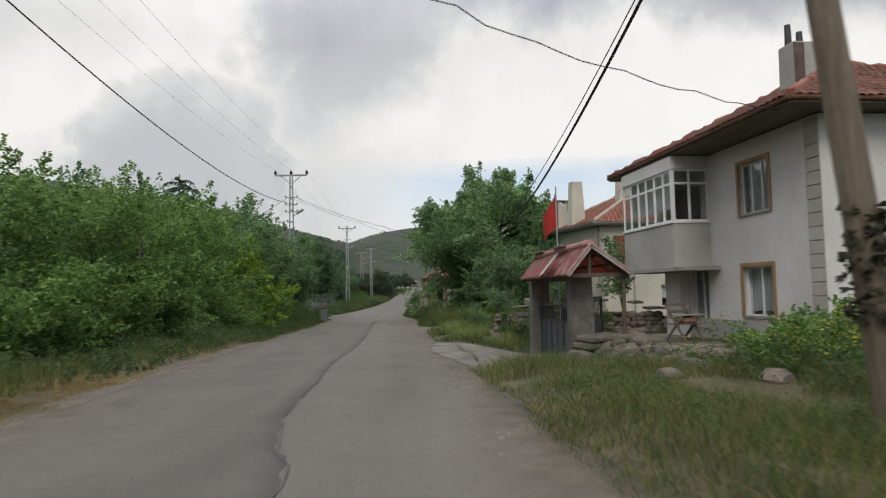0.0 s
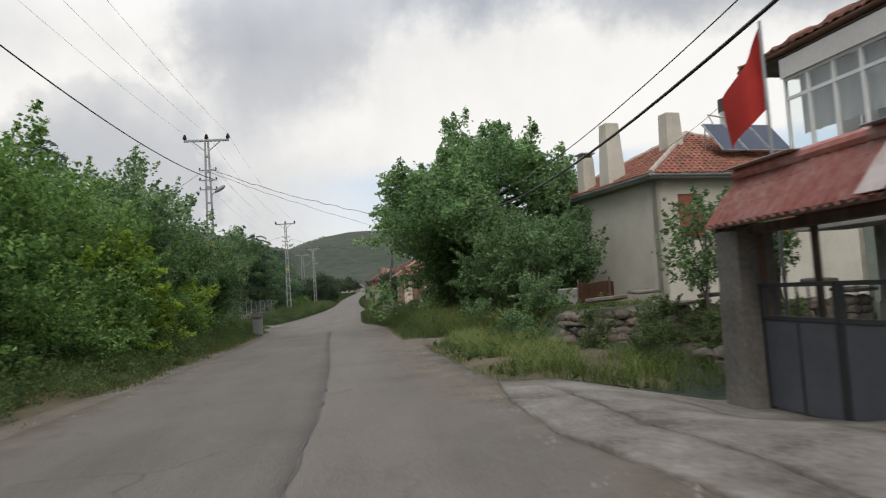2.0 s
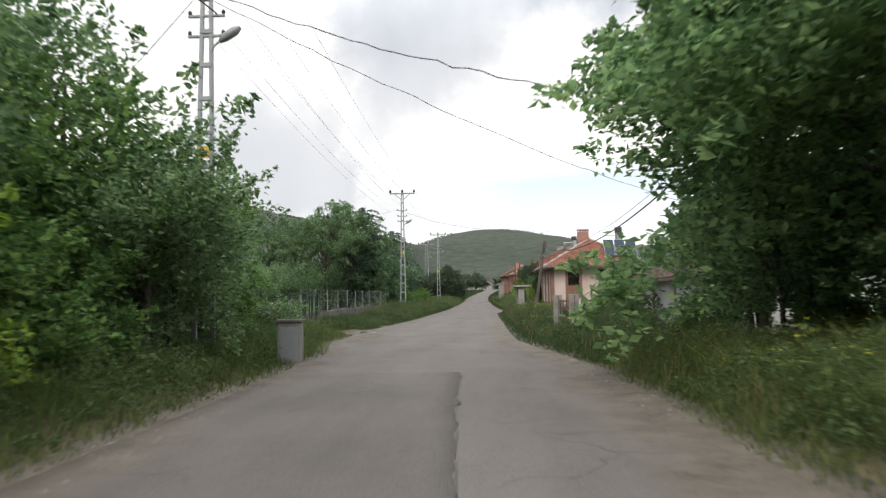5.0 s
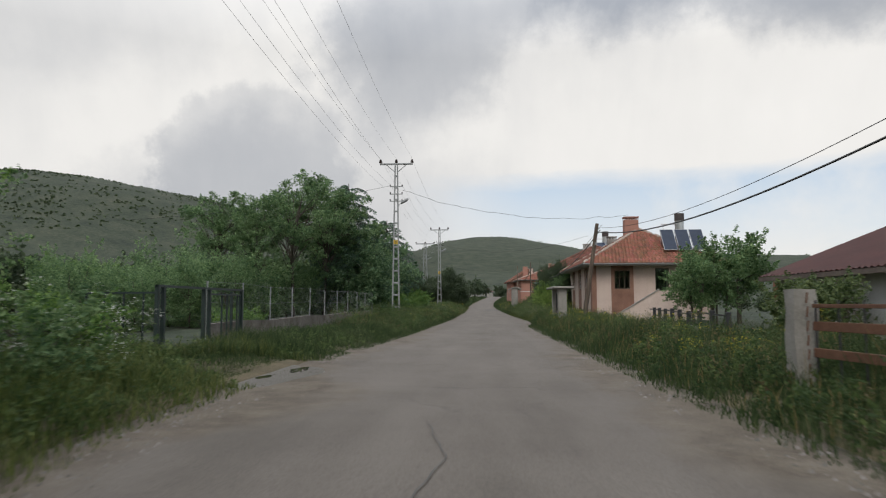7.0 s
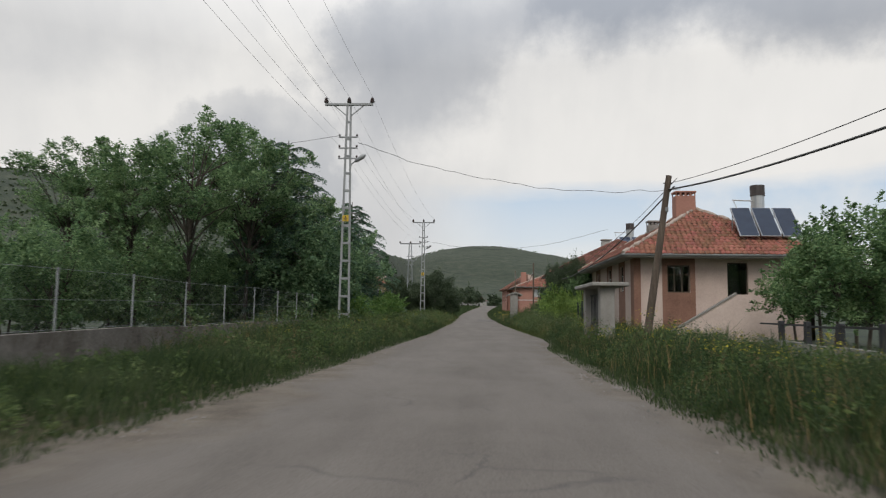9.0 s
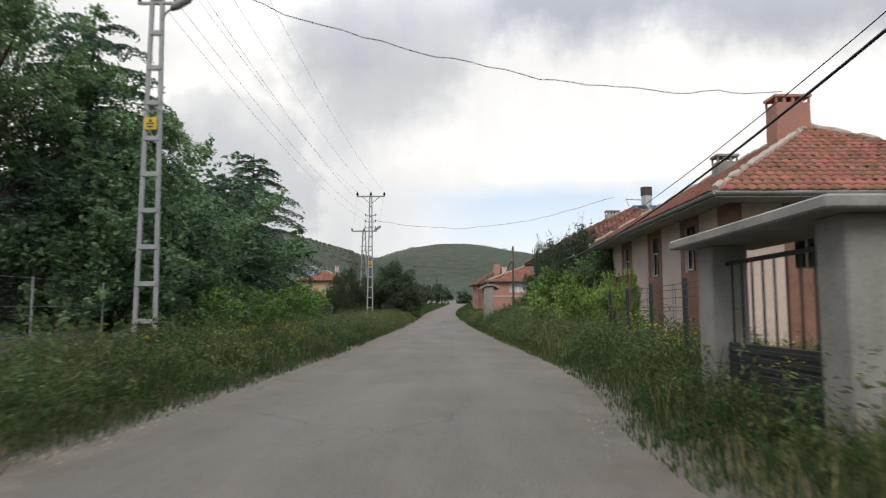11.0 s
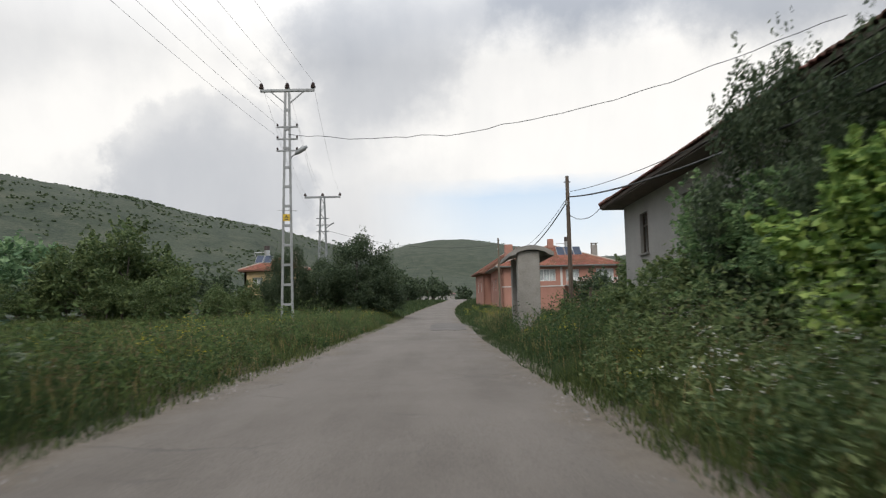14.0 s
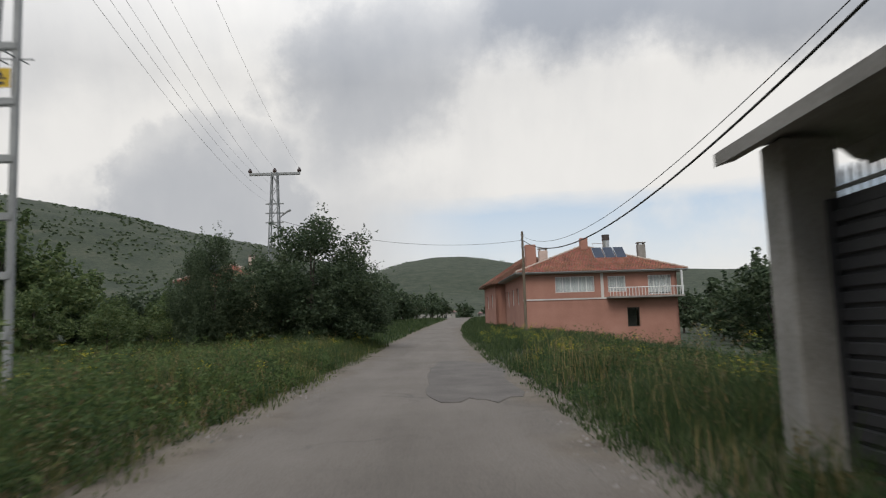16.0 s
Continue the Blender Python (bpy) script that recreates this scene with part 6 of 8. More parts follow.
# ---------------------------------------------------------------- gate of the first house
def gate_tiled():
    """Two concrete pillars, a pitched corrugated roof and a steel double gate, facing the road."""
    a, b = Vector((7.0, 20.4)), Vector((7.17, 15.95))
    d = (b - a).normalized()
    ang = math.degrees(math.atan2(d.y, d.x))
    g = thing("gateway", pose(a.x, a.y, -0.1, 0, 0, ang), "roofed gateway with concrete pillars and faded red corrugated roof", "gate")
    L = (b - a).length
    # local x runs towards the near pillar, local -y faces the road
    for x0, x1, lab in ((-0.25, 0.25, ""), (L - 0.2, L + 0.2, "")):
        bm = bmesh.new()
        v = box(bm, x0, x1, -0.25, 0.25, -0.2, 2.3)
        for q in v:
            if q.co.z < 0:
                q.co.x, q.co.y = (x0 + x1) / 2 + (q.co.x - (x0 + x1) / 2) * 1.12, q.co.y * 1.15
        bmesh.ops.subdivide_edges(bm, edges=bm.edges[:], cuts=3, use_grid_fill=True)
        for q in bm.verts:
            q.co += Vector((noise.noise(q.co * 2.3), noise.noise(q.co * 2.3 + Vector((7, 0, 0))), 0)) * 0.025
        part("pillar", bm, PILLAR, g, "weathered concrete pillar")
    part("lintel", bevelled(-0.2, L + 0.3, -0.08, 0.08, 2.2, 2.32, 0.01), WOOD_DARK, g)
    # roof: five sheets a side
    xa, xb, zr, ze = 0.0, L + 1.05, 2.98, 2.32
    for s, ev in ((-1, 0.55), (1, 0.92)):
        for k in range(4):
            u0, u1 = xa + (xb - xa) * k / 4, xa + (xb - xa) * (k + 1) / 4 + 0.04
            bm = bmesh.new()
            n = 30
            rows = []
            for i in range(n + 1):
                x = u0 + (u1 - u0) * i / n
                c = 0.028 * math.sin(2 * math.pi * x / 0.16) + 0.006 * (k % 2)
                rows.append([bm.verts.new((x, s * y, z + c)) for y, z in ((0.0, zr), (ev * 0.5, (zr + ze) / 2 + 0.02), (ev, ze))])
            for u, v in zip(rows, rows[1:]):
                for j in range(2):
                    bm.faces.new((u[j], v[j], v[j + 1], u[j + 1]))
            bmesh.ops.solidify(bm, geom=bm.faces[:], thickness=0.006)
            part("roof_sheet", bm, SHEET_RED, g, smooth=True)
        for k in range(3):
            part("purlin", beam((xa + 0.05, s * ev * (0.25 + 0.33 * k), zr - (zr - ze) * (0.25 + 0.33 * k) - 0.06), (xb - 0.05, s * ev * (0.25 + 0.33 * k), zr - (zr - ze) * (0.25 + 0.33 * k) - 0.06), 0.06, 0.06), WOOD_DARK, g)
    bm = bmesh.new()
    tube(bm, [(xa, 0, zr + 0.02), (xb, 0, zr + 0.02)], 0.09, 10)
    part("ridge_cap", bm, SHEET_RED, g)
    ev = 0.55
    bm = bmesh.new()
    box(bm, xa + 2.55, xa + 2.9, -ev * 0.98, -0.02, 0, 0.008)
    for q in bm.verts:
        q.co.z += zr + 0.04 - (zr - ze) * (-q.co.y / ev)
    part("patch_sheet", bm, SHEET_PALE, g, "greyish sheet patch")
    for x0, x1, mat in ((xa, xa + 1.3, SHEET_PALE), (xa + 2.3, xa + 3.6, SHEET_GREY)):
        part("ridge_flashing", bevelled(x0, x1, -0.2, 0.0, zr + 0.085, zr + 0.097, 0.003, Matrix()), mat, g, "pale sheet flashing over the ridge")
    for x in (xa + 0.2, xb - 0.2):
        for s, ev in ((-1, 0.55), (1, 0.92)):
            part("rafter", beam((x, s * ev * 0.98, ze - 0.06), (x, 0, zr - 0.06), 0.06, 0.09), WOOD_DARK, g)
        part("tie_beam", beam((x, -0.5, ze - 0.02), (x, 0.85, ze - 0.02), 0.06, 0.09), WOOD_DARK, g)
        part("king_post", beam((x, 0, ze + 0.03), (x, 0, zr - 0.1), 0.07, 0.07), WOOD_DARK, g)
    for x in (0.3, L + 0.75):
        part("back_post", rod((x, 0.8, -0.2), (x, 0.8, ze - 0.05), 0.05, 8), WOOD_DARK, g)
    for s, e in ((-1, 0.55), (1, 0.92)):
        part("barge_board", beam((xb + 0.01, s * e, ze - 0.02), (xb + 0.01, 0, zr - 0.02), 0.03, 0.1), SHEET_PALE, g)
    # double gate
    for k in range(3):
        u0, u1 = 0.27 + k * (L - 0.5) / 3, 0.27 + (k + 1) * (L - 0.5) / 3 - 0.02
        leaf = part("gate_leaf", bevelled(u0, u1, -0.02, 0.02, 0.05, 1.12, 0.005), STEEL_BLUE, g, "slate grey sheet steel gate leaf")
        bm = bmesh.new()
        box(bm, u0, u1, -0.035, 0.035, 1.12, 1.17)
        box(bm, u0, u1, -0.035, 0.035, 1.52, 1.57)
        box(bm, u0, u0 + 0.05, -0.035, 0.035, 0.02, 1.12)
        box(bm, u1 - 0.05, u1, -0.035, 0.035, 0.02, 1.12)
        box(bm, u0, u0 + 0.05, -0.035, 0.035, 1.17, 1.52)
        box(bm, u1 - 0.05, u1, -0.035, 0.035, 1.17, 1.52)
        part("gate_frame", bm, STEEL_DARK, leaf)
        for i in range(1, 6):
            x = u0 + 0.05 + (u1 - u0 - 0.1) * i / 6
            part("gate_bar", rod((x, 0, 1.17), (x, 0, 1.52), 0.012, 6), STEEL_DARK, leaf)
        part("gate_rib", bevelled((u0 + u1) / 2 - 0.02, (u0 + u1) / 2 + 0.02, -0.032, -0.02, 0.06, 1.1, 0.003), STEEL_DARK, leaf)
    part("hinge_post", rod((0.27, 0.05, 0), (0.27, 0.05, 2.2), 0.03, 8), RUST, g)
    return g


gate_tiled()
# small pedestrian gate between the near pillar and the wall
sg = thing("side_gate", pose(7.45, 15.95, 0.2, 0, 0, 62), "dark steel pedestrian gate with bars", "gate")
bm = bmesh.new()
for x in (0, 0.95):
    box(bm, x, x + 0.05, -0.02, 0.03, 0, 1.5)
for z in (0.08, 0.9, 1.45):
    box(bm, 0.05, 0.95, -0.02, 0.03, z, z + 0.05)
part("gate_frame", bm, STEEL_DARK, sg)
bm = bmesh.new()
box(bm, 0.05, 0.95, 0.0, 0.01, 0.13, 0.9)
part("gate_panel", bm, STEEL_DARK, sg)
for i in range(6):
    part("gate_bar", rod((0.15 + i * 0.14, 0.005, 0.95), (0.15 + i * 0.14, 0.005, 1.45), 0.01, 6), STEEL_DARK, sg)


def flag():
    f = thing("flag", pose(7.65, 20.6, -0.05), "plain red cloth flag drooping from a thin pole", "flag")
    part("flag_pole", rod((0, 0, 0), (0, 0, 5.1), 0.03, 8, 0.022), STEEL_GREY, f)
    bm = bmesh.new()
    nu, nv = 18, 14
    rows = []
    for i in range(nu + 1):
        u = i / nu
        row = []
        for j in range(nv + 1):
            v = j / nv
            droop = 0.75 * u
            x = -0.34 * u * (0.75 + 0.25 * v) + 0.06 * math.sin(5 * u + 2 * v)
            y = 0.5 * u * (1 - 0.3 * v) + 0.09 * math.sin(7 * u + 1.5 * v)
            z = 5.05 - 1.15 * v * (1 - 0.15 * u) - droop * (1 - 0.25 * v) - 0.1 * u
            row.append(bm.verts.new((x, y, z)))
        rows.append(row)
    for a, b in zip(rows, rows[1:]):
        for j in range(nv):
            bm.faces.new((a[j], b[j], b[j + 1], a[j + 1]))
    c = part("flag_cloth", bm, CLOTH_RED, f, smooth=True)
    return f


flag()

# concrete apron before the gateway: four cast bays
def apron():
    ys = np.arange(13.0, 21.81, 0.4)
    lo = lambda y: float(np.interp(y, [13, 14, 16, 18, 20, 21.8], [4.55, 4.35, 4.05, 3.7, 3.68, 3.9])) + 0.1 * noise.noise(Vector((y * 1.3, 4, 0)))
    hi = lambda y: float(np.interp(y, [13, 14.5, 16.5, 17.2, 20.6, 21.8], [4.9, 5.8, 7.3, 7.7, 7.3, 5.4])) + 0.08 * noise.noise(Vector((y * 1.3, 9, 0)))
    for k, (a, b) in enumerate(((0.0, 0.22), (0.22, 0.6), (0.6, 1.0))):
        V = []
        for y in ys:
            for i in range(7):
                s = a + (b - a) * i / 6
                s += (0.013 if i == 0 and k else 0) - (0.013 if i == 6 and k < 2 else 0)
                x = lo(y) + (hi(y) - lo(y)) * s
                V.append((x, y, apron_z(x, y) + 0.03 * noise.noise(Vector((x * 1.4, y * 1.4, k * 5))) - 0.022 * k))
        n = len(ys)
        V = np.array(V)
        i = np.arange(n * 7).reshape(n, 7)
        F = np.stack([i[:-1, :-1], i[:-1, 1:], i[1:, 1:], i[1:, :-1]], -1).reshape(-1, 4)
        rim = np.concatenate([i[0], i[1:, -1], i[-1, -2::-1], i[-2:0:-1, 0]])
        low = V[rim] - (0, 0, 0.14)
        m = len(rim)
        S = np.array([(rim[j], len(V) + j, len(V) + (j + 1) % m, rim[(j + 1) % m]) for j in range(m)])
        tagged(np_mesh("driveway_slab", np.concatenate([V, low]), np.concatenate([F, S]), CONCRETE_PALE), "cracked pale concrete driveway slab before the gate", "driveway", kind="structure")


apron()

# utility cabinet on the left verge
uc = thing("utility_box", pose(-3.6, 49.3, ground_z(-3.6, 49.3), 0, 0, 6), "small grey concrete utility box on the grass verge", "utility box")
part("body", bevelled(-0.27, 0.27, -0.2, 0.2, -0.1, 0.95, 0.025), CONCRETE, uc)
part("lid", bevelled(-0.31, 0.31, -0.24, 0.24, 0.945, 1.02, 0.015), CONCRETE_PALE, uc)
part("box_door", bevelled(-0.2, 0.2, -0.215, -0.2, 0.12, 0.85, 0.006), STEEL_GREY, uc)


# ---------------------------------------------------------------- fences and gates of the second stretch
def mesh_fence():
    f = thing("wire_fence", pose(-9.0, 69.2, 0), "galvanised chain-link fence on a low concrete wall", "fence")
    ys = [0.35 + 3.02 * k for k in range(11)]
    z = [ground_z(-9.0, 69.2 + y) + 0.06 for y in ys]
    for y, zz in zip(ys, z):
        p = part("post", rod((0, y, zz - 0.1), (0, y, zz + 1.95), 0.024, 8), STEEL_GREY, f)
    for k in range(10):
        bm = slab([(-0.1, ys[k]), (0.1, ys[k]), (0.1, ys[k + 1]), (-0.1, ys[k + 1])], 0, 1)
        for v in bm.verts:
            v.co.z = (z[k] if v.co.y < ys[k] + 0.1 else z[k + 1]) + (0.66 if v.co.z > 0.5 else -0.2)
        part("base_wall", bm, CONCRETE_PALE, f)
    bm = bmesh.new()
    for k in range(10):
        for h in (0.7, 1.3, 1.92):
            tube(bm, [(0, ys[k], z[k] + h), (0, ys[k + 1], z[k + 1] + h)], 0.006, 4, caps=False)
        for i in range(20):
            a, b = ys[k] + 3.02 * i / 20, ys[k] + 3.02 * i / 20 + 1.3
            zz = z[k]
            for s in (0, 1):
                y0, y1 = (a, min(b, ys[k + 1])) if s == 0 else (min(b, ys[k + 1]), a)
                tube(bm, [(0, y0, zz + 0.7), (0, y1, zz + 0.7 + 1.3 * abs(y1 - y0) / 1.3)], 0.0009, 3, caps=False)
    tagged(part("chain_link", bm, STEEL_GREY, f), kind="stuff")
    return f


mesh_fence()


def green_gate():
    """A tall steel frame along the field's edge: one leaf swung open, one closed, a rail overhead."""
    g = thing("field_gate", pose(-8.48, 65.4, ground_z(-8.4, 68), 0, 0, 90), "dark green steel field gate with one leaf open", "gate")
    for x in (0.0, 0.3, 2.68, 3.05, 5.6):
        part("gate_post", bevelled(x - 0.05, x + 0.05, -0.05, 0.05, -0.2, 1.74, 0.01), STEEL_GREEN, g)
    part("top_rail", beam((-0.05, 0, 1.71), (5.65, 0, 1.71), 0.07, 0.06), STEEL_GREEN, g)
    part("side_post", bevelled(5.35, 5.43, 0.2, 0.28, -0.2, 1.66, 0.01), STEEL_GREEN, g)
    for a, b, turn, bars in ((3.12, 5.53, 0, (0.38, 0.55, 0.9)), (0.0, 2.3, 78, (0.25, 0.5, 0.75))):
        bm = wall_bm(b - a, 1.36, 0.045, [(0.05, b - a - 0.05, 0.05, 1.31)])
        m = pose(a if not turn else 0.34, 0, 0.22, 0, 0, turn)
        bm.transform(m)
        leaf = part("gate_leaf", bm, STEEL_GREEN, g)
        for s in bars:
            bar = rod(((b - a) * s, 0.02, 0.05), ((b - a) * s, 0.02, 1.31), 0.028, 6)
            bar.transform(m)
            part("gate_bar", bar, STEEL_GREEN, leaf)
    return g


green_gate()


def rusty_gate():
    for x, y in ((3.6, 59.3), (3.9, 57.0)):
        p = thing("gate_post", pose(x, y, ground_z(x, y)), "crumbling concrete gate post with worn edges", "gate post", "gate posts")
        bm = bmesh.new()
        box(bm, -0.15, 0.15, -0.15, 0.15, -0.2, 1.42)
        bmesh.ops.subdivide_edges(bm, edges=bm.edges[:], cuts=4, use_grid_fill=True)
        for q in bm.verts:
            q.co += Vector((noise.noise(q.co * 5 + Vector((x, 0, 0))), noise.noise(q.co * 5 + Vector((7, y, 0))), noise.noise(q.co * 4) * 0.6)) * 0.035
        part("shaft", bm, CONCRETE, p)
        bm = bmesh.new()
        for k in range(7):
            tube(bm, [(0.0, -0.18, 0.1 + 0.19 * k), (0.02, -0.175, 0.24 + 0.19 * k)], 0.012, 5)
        part("rebar", bm, RUST, p)
    g = thing("field_gate", pose(3.65, 59.1, ground_z(3.7, 58.2), 0, 0, -83), "rusty iron bar gate before the shed", "gate")
    for z in (0.15, 0.5, 0.85, 1.15):
        part("gate_rail", bevelled(0.05, 2.0, -0.02, 0.02, z, z + (0.12 if z in (0.5, 0.85) else 0.05), 0.004), RUST, g)
    for k in range(5):
        part("gate_bar", rod((0.1 + 0.47 * k, 0, 0.05), (0.1 + 0.47 * k, 0, 1.25), 0.014, 6), STEEL_DARK, g)
    w = thing("plank_screen", pose(3.75, 59.8, ground_z(3.75, 59.8)), "grey weathered plank screen beside the gate post", "screen")
    for k in range(3):
        part("plank", bevelled(-0.02, 0.02, k * 0.16 - 0.3, k * 0.16 - 0.17, -0.1, 1.05 + 0.06 * math.sin(k * 5), 0.006), WOOD_POLE, w)


rusty_gate()


def low_wall():
    w = thing("yard_wall", pose(5.8, 68.5, 0, 0, 0, 0), "low grey concrete yard wall with dark posts and a rail", "wall")
    n = 9
    for k in range(n):
        y0, y1 = k * 2.1, (k + 1) * 2.1
        x0, x1 = 0.28 * k, 0.28 * (k + 1)
        z0 = ground_z(5.8 + x0, 68.5 + y0)
        bm = slab([(x0, y0), (x0 + 0.18, y0), (x1 + 0.18, y1 - 0.01), (x1, y1 - 0.01)], z0 - 0.2, z0 + 0.5)
        part("wall_panel", bm, CONCRETE, w)
        part("post", bevelled(x0 + 0.02, x0 + 0.16, y0 - 0.07, y0 + 0.07, z0 + 0.3, z0 + 1.05, 0.01), STEEL_DARK, w)
        part("rail", beam((x0 + 0.09, y0, z0 + 0.95), (x1 + 0.09, y1, z0 + 0.95), 0.03, 0.05), STEEL_DARK, w)
    b = thing("brick_wall", pose(18.0, 94.0, ground_z(18, 94)), "long red brick outbuilding wall with tiled coping", "wall")
    part("wall", bevelled(0, 16, 0, 0.3, -0.2, 1.5, 0.01), PLASTER_CREAM, b)
    part("brick_band", bevelled(-0.05, 16.05, -0.04, 0.34, 1.495, 2.6, 0.01), BRICK, b)


low_wall()


def gate_concrete_small():
    """Concrete portal with a flat slab beside the pink house."""
    g = thing("gateway", pose(3.5, 88.0, -0.2), "bare concrete gateway with flat slab roof and dark steel gate", "gate")
    for y in (3.0, 0.0):
        part("column", bevelled(0.0, 0.48, y, y + 0.5, -0.2, 2.22, 0.02), CONCRETE, g, "bare concrete column")
    part("slab_roof", bevelled(-0.3, 0.9, -0.25, 3.75, 2.215, 2.34, 0.02), CONCRETE, g)
    leaf = part("gate_leaf", bevelled(0.18, 0.23, 0.52, 2.98, 0.1, 0.95, 0.005), STEEL_DARK, g)
    for k in range(9):
        part("gate_bar", rod((0.2, 0.6 + 0.28 * k, 0.95), (0.2, 0.6 + 0.28 * k, 1.95), 0.015, 6), STEEL_DARK, leaf)
    part("gate_rail", beam((0.2, 0.52, 1.97), (0.2, 2.98, 1.97), 0.05, 0.05), STEEL_DARK, leaf)
    for k in range(8):
        part("gate_slat", bevelled(0.165, 0.18, 0.54, 2.96, 0.14 + 0.1 * k, 0.2 + 0.1 * k, 0.003), STEEL_DARK, leaf)
    f = thing("wire_fence", pose(4.05, 91.6, -0.2), "green steel wire fence on a concrete footing", "fence")
    base = slab([(0, 0), (0.18, 0), (0.98, 11.0), (0.8, 11.0)], -0.2, 0.25)
    part("footing", base, CONCRETE_PALE, f)
    bm = bmesh.new()
    for k in range(5):
        x, y = 0.09 + 0.8 * k / 4, 0.1 + 2.7 * k
        part("post", rod((x, y, 0.2), (x, y, 1.95), 0.045, 8), STEEL_GREEN, f)
    for z in (0.35, 0.6, 0.85, 1.1, 1.35, 1.42, 1.6, 1.75, 1.85):
        tube(bm, [(0.05, 0.1, z), (0.87, 10.95, z + 0.02)], 0.008, 4, caps=False)
    for k in range(60):
        y = 0.1 + 10.85 * k / 60
        if k % 6 < 2 and y > 2.5:
            tube(bm, [(0.05 + 0.82 * y / 10.95, y, 0.3), (0.05 + 0.82 * y / 10.95, y, 1.86)], 0.004, 3, caps=False)
    tagged(part("fence_wire", bm, STEEL_DARK, f), kind="stuff")
    p = thing("trellis", pose(5.3, 101.6, -0.2), "tall rusty pipe trellis at the fence end", "trellis")
    for y in (0, 1.5):
        part("upright", rod((0, y, -0.1), (0, y, 2.4), 0.035, 8), RUST, p)
    part("top_rail", rod((0, 0, 2.4), (0, 1.5, 2.4), 0.03, 8), RUST, p)
    part("sheet", bevelled(-0.02, 0.0, 0.05, 1.45, 0.2, 1.1, 0.004), SHEET_GREY, p)


gate_concrete_small()


def gate_arched():
    """Concrete gateway with an arched slab, two columns and a dark louvred steel gate."""
    z0 = 0.1
    g = thing("gateway", pose(2.75, 131.25, z0), "raw concrete gateway with arched slab roof and dark steel gate", "gate")
    part("column", bevelled(0.0, 0.72, 0.42, 0.86, -0.25, 2.9, 0.02), CONCRETE, g, "raw concrete column")
    part("column", bevelled(0.13, 0.6, 3.66, 4.06, -0.25, 2.86, 0.02), CONCRETE, g, "raw concrete column")
    bm = bmesh.new()
    n = 16
    x0, x1 = -0.27, 1.18
    ends = []
    for y in (0.3, 4.1):
        up, dn = [], []
        for k in range(n + 1):
            s = k / n
            x = x0 + (x1 - x0) * s
            arch = 0.24 * (1 - (2 * s - 1) ** 2)
            up.append(bm.verts.new((x, y, 2.83 + arch)))
            dn.append(bm.verts.new((x, y, 2.71 + arch * (0.9 if 0.15 < s < 0.85 else 0.5))))
        ends.append((up, dn))
    (ua, da), (ub, db) = ends
    for k in range(n):
        bm.faces.new((ua[k], ua[k + 1], ub[k + 1], ub[k]))
        bm.faces.new((da[k + 1], da[k], db[k], db[k + 1]))
        bm.faces.new((ua[k + 1], ua[k], da[k], da[k + 1]))
        bm.faces.new((ub[k], ub[k + 1], db[k + 1], db[k]))
    bm.faces.new((ua[0], ub[0], db[0], da[0]))
    bm.faces.new((ub[n], ua[n], da[n], db[n]))
    part("arched_slab", bm, CONCRETE, g, "arched concrete slab")
    leaf = part("gate_leaf", bevelled(0.5, 0.56, 0.86, 3.66, 0.12, 2.3, 0.005), STEEL_DARK, g)
    for k in range(15):
        for a, b in ((0.96, 2.2), (2.3, 3.58)):
            part("louvre", bevelled(0.462, 0.5, a, b, 0.2 + 0.135 * k, 0.305 + 0.135 * k, 0.012), STEEL_DARK, leaf)
    for a in (0.87, 2.21, 3.58):
        part("stile", bevelled(0.45, 0.5, a, a + 0.08, 0.12, 2.3, 0.004), STEEL_DARK, leaf)
    part("spike_rail", beam((0.53, 0.88, 2.38), (0.53, 3.64, 2.38), 0.03, 0.03), STEEL_GREY, leaf)
    for k in range(23):
        y = 0.93 + 0.117 * k
        bm = bmesh.new()
        tube(bm, [(0.53, y, 2.3), (0.53, y, 2.5), (0.53, y, 2.56)], [0.02, 0.02, 0.003], 5)
        part("spike", bm, STEEL_GREY, leaf)
    tagged(part("gate_threshold", bevelled(2.55, 3.6, 131.7, 136.0, -0.2, 0.14, 0.03), CONCRETE_PALE), "pale concrete threshold under the gateway", "threshold", kind="structure")


gate_arched()


def sheet_screen():
    """A rusty corrugated sheet propped beside a stone block at the second yard."""
    z = ground_z(9.4, 34) + 0.1
    t = thing("sheet_screen", pose(9.75, 32.2, z, 0, 0, 99), "rusty corrugated steel sheet screen in the yard", "screen")
    bm = bmesh.new()
    rows = []
    for i in range(41):
        x = 2.3 * i / 40
        rows.append([bm.verts.new((x, 0.03 * math.sin(2 * math.pi * x / 0.19), h)) for h in (-0.2, 1.35 + 0.03 * math.sin(x * 3))])
    for u, v in zip(rows, rows[1:]):
        bm.faces.new((u[0], v[0], v[1], u[1]))
    bmesh.ops.solidify(bm, geom=bm.faces[:], thickness=0.005)
    part("sheet", bm, RUST, t)
    for x in (0.1, 2.2):
        part("stake", rod((x, 0.08, -0.2), (x, 0.08, 1.5), 0.03, 7), WOOD_DARK, t)
    b = thing("concrete_block", pose(9.3, 34.95, z, 0, 0, 12), "weathered pale concrete block beside the sheet", "block")
    part("body", bevelled(-0.4, 0.4, -0.35, 0.35, -0.2, 1.2, 0.04), CONCRETE, b)


sheet_screen()


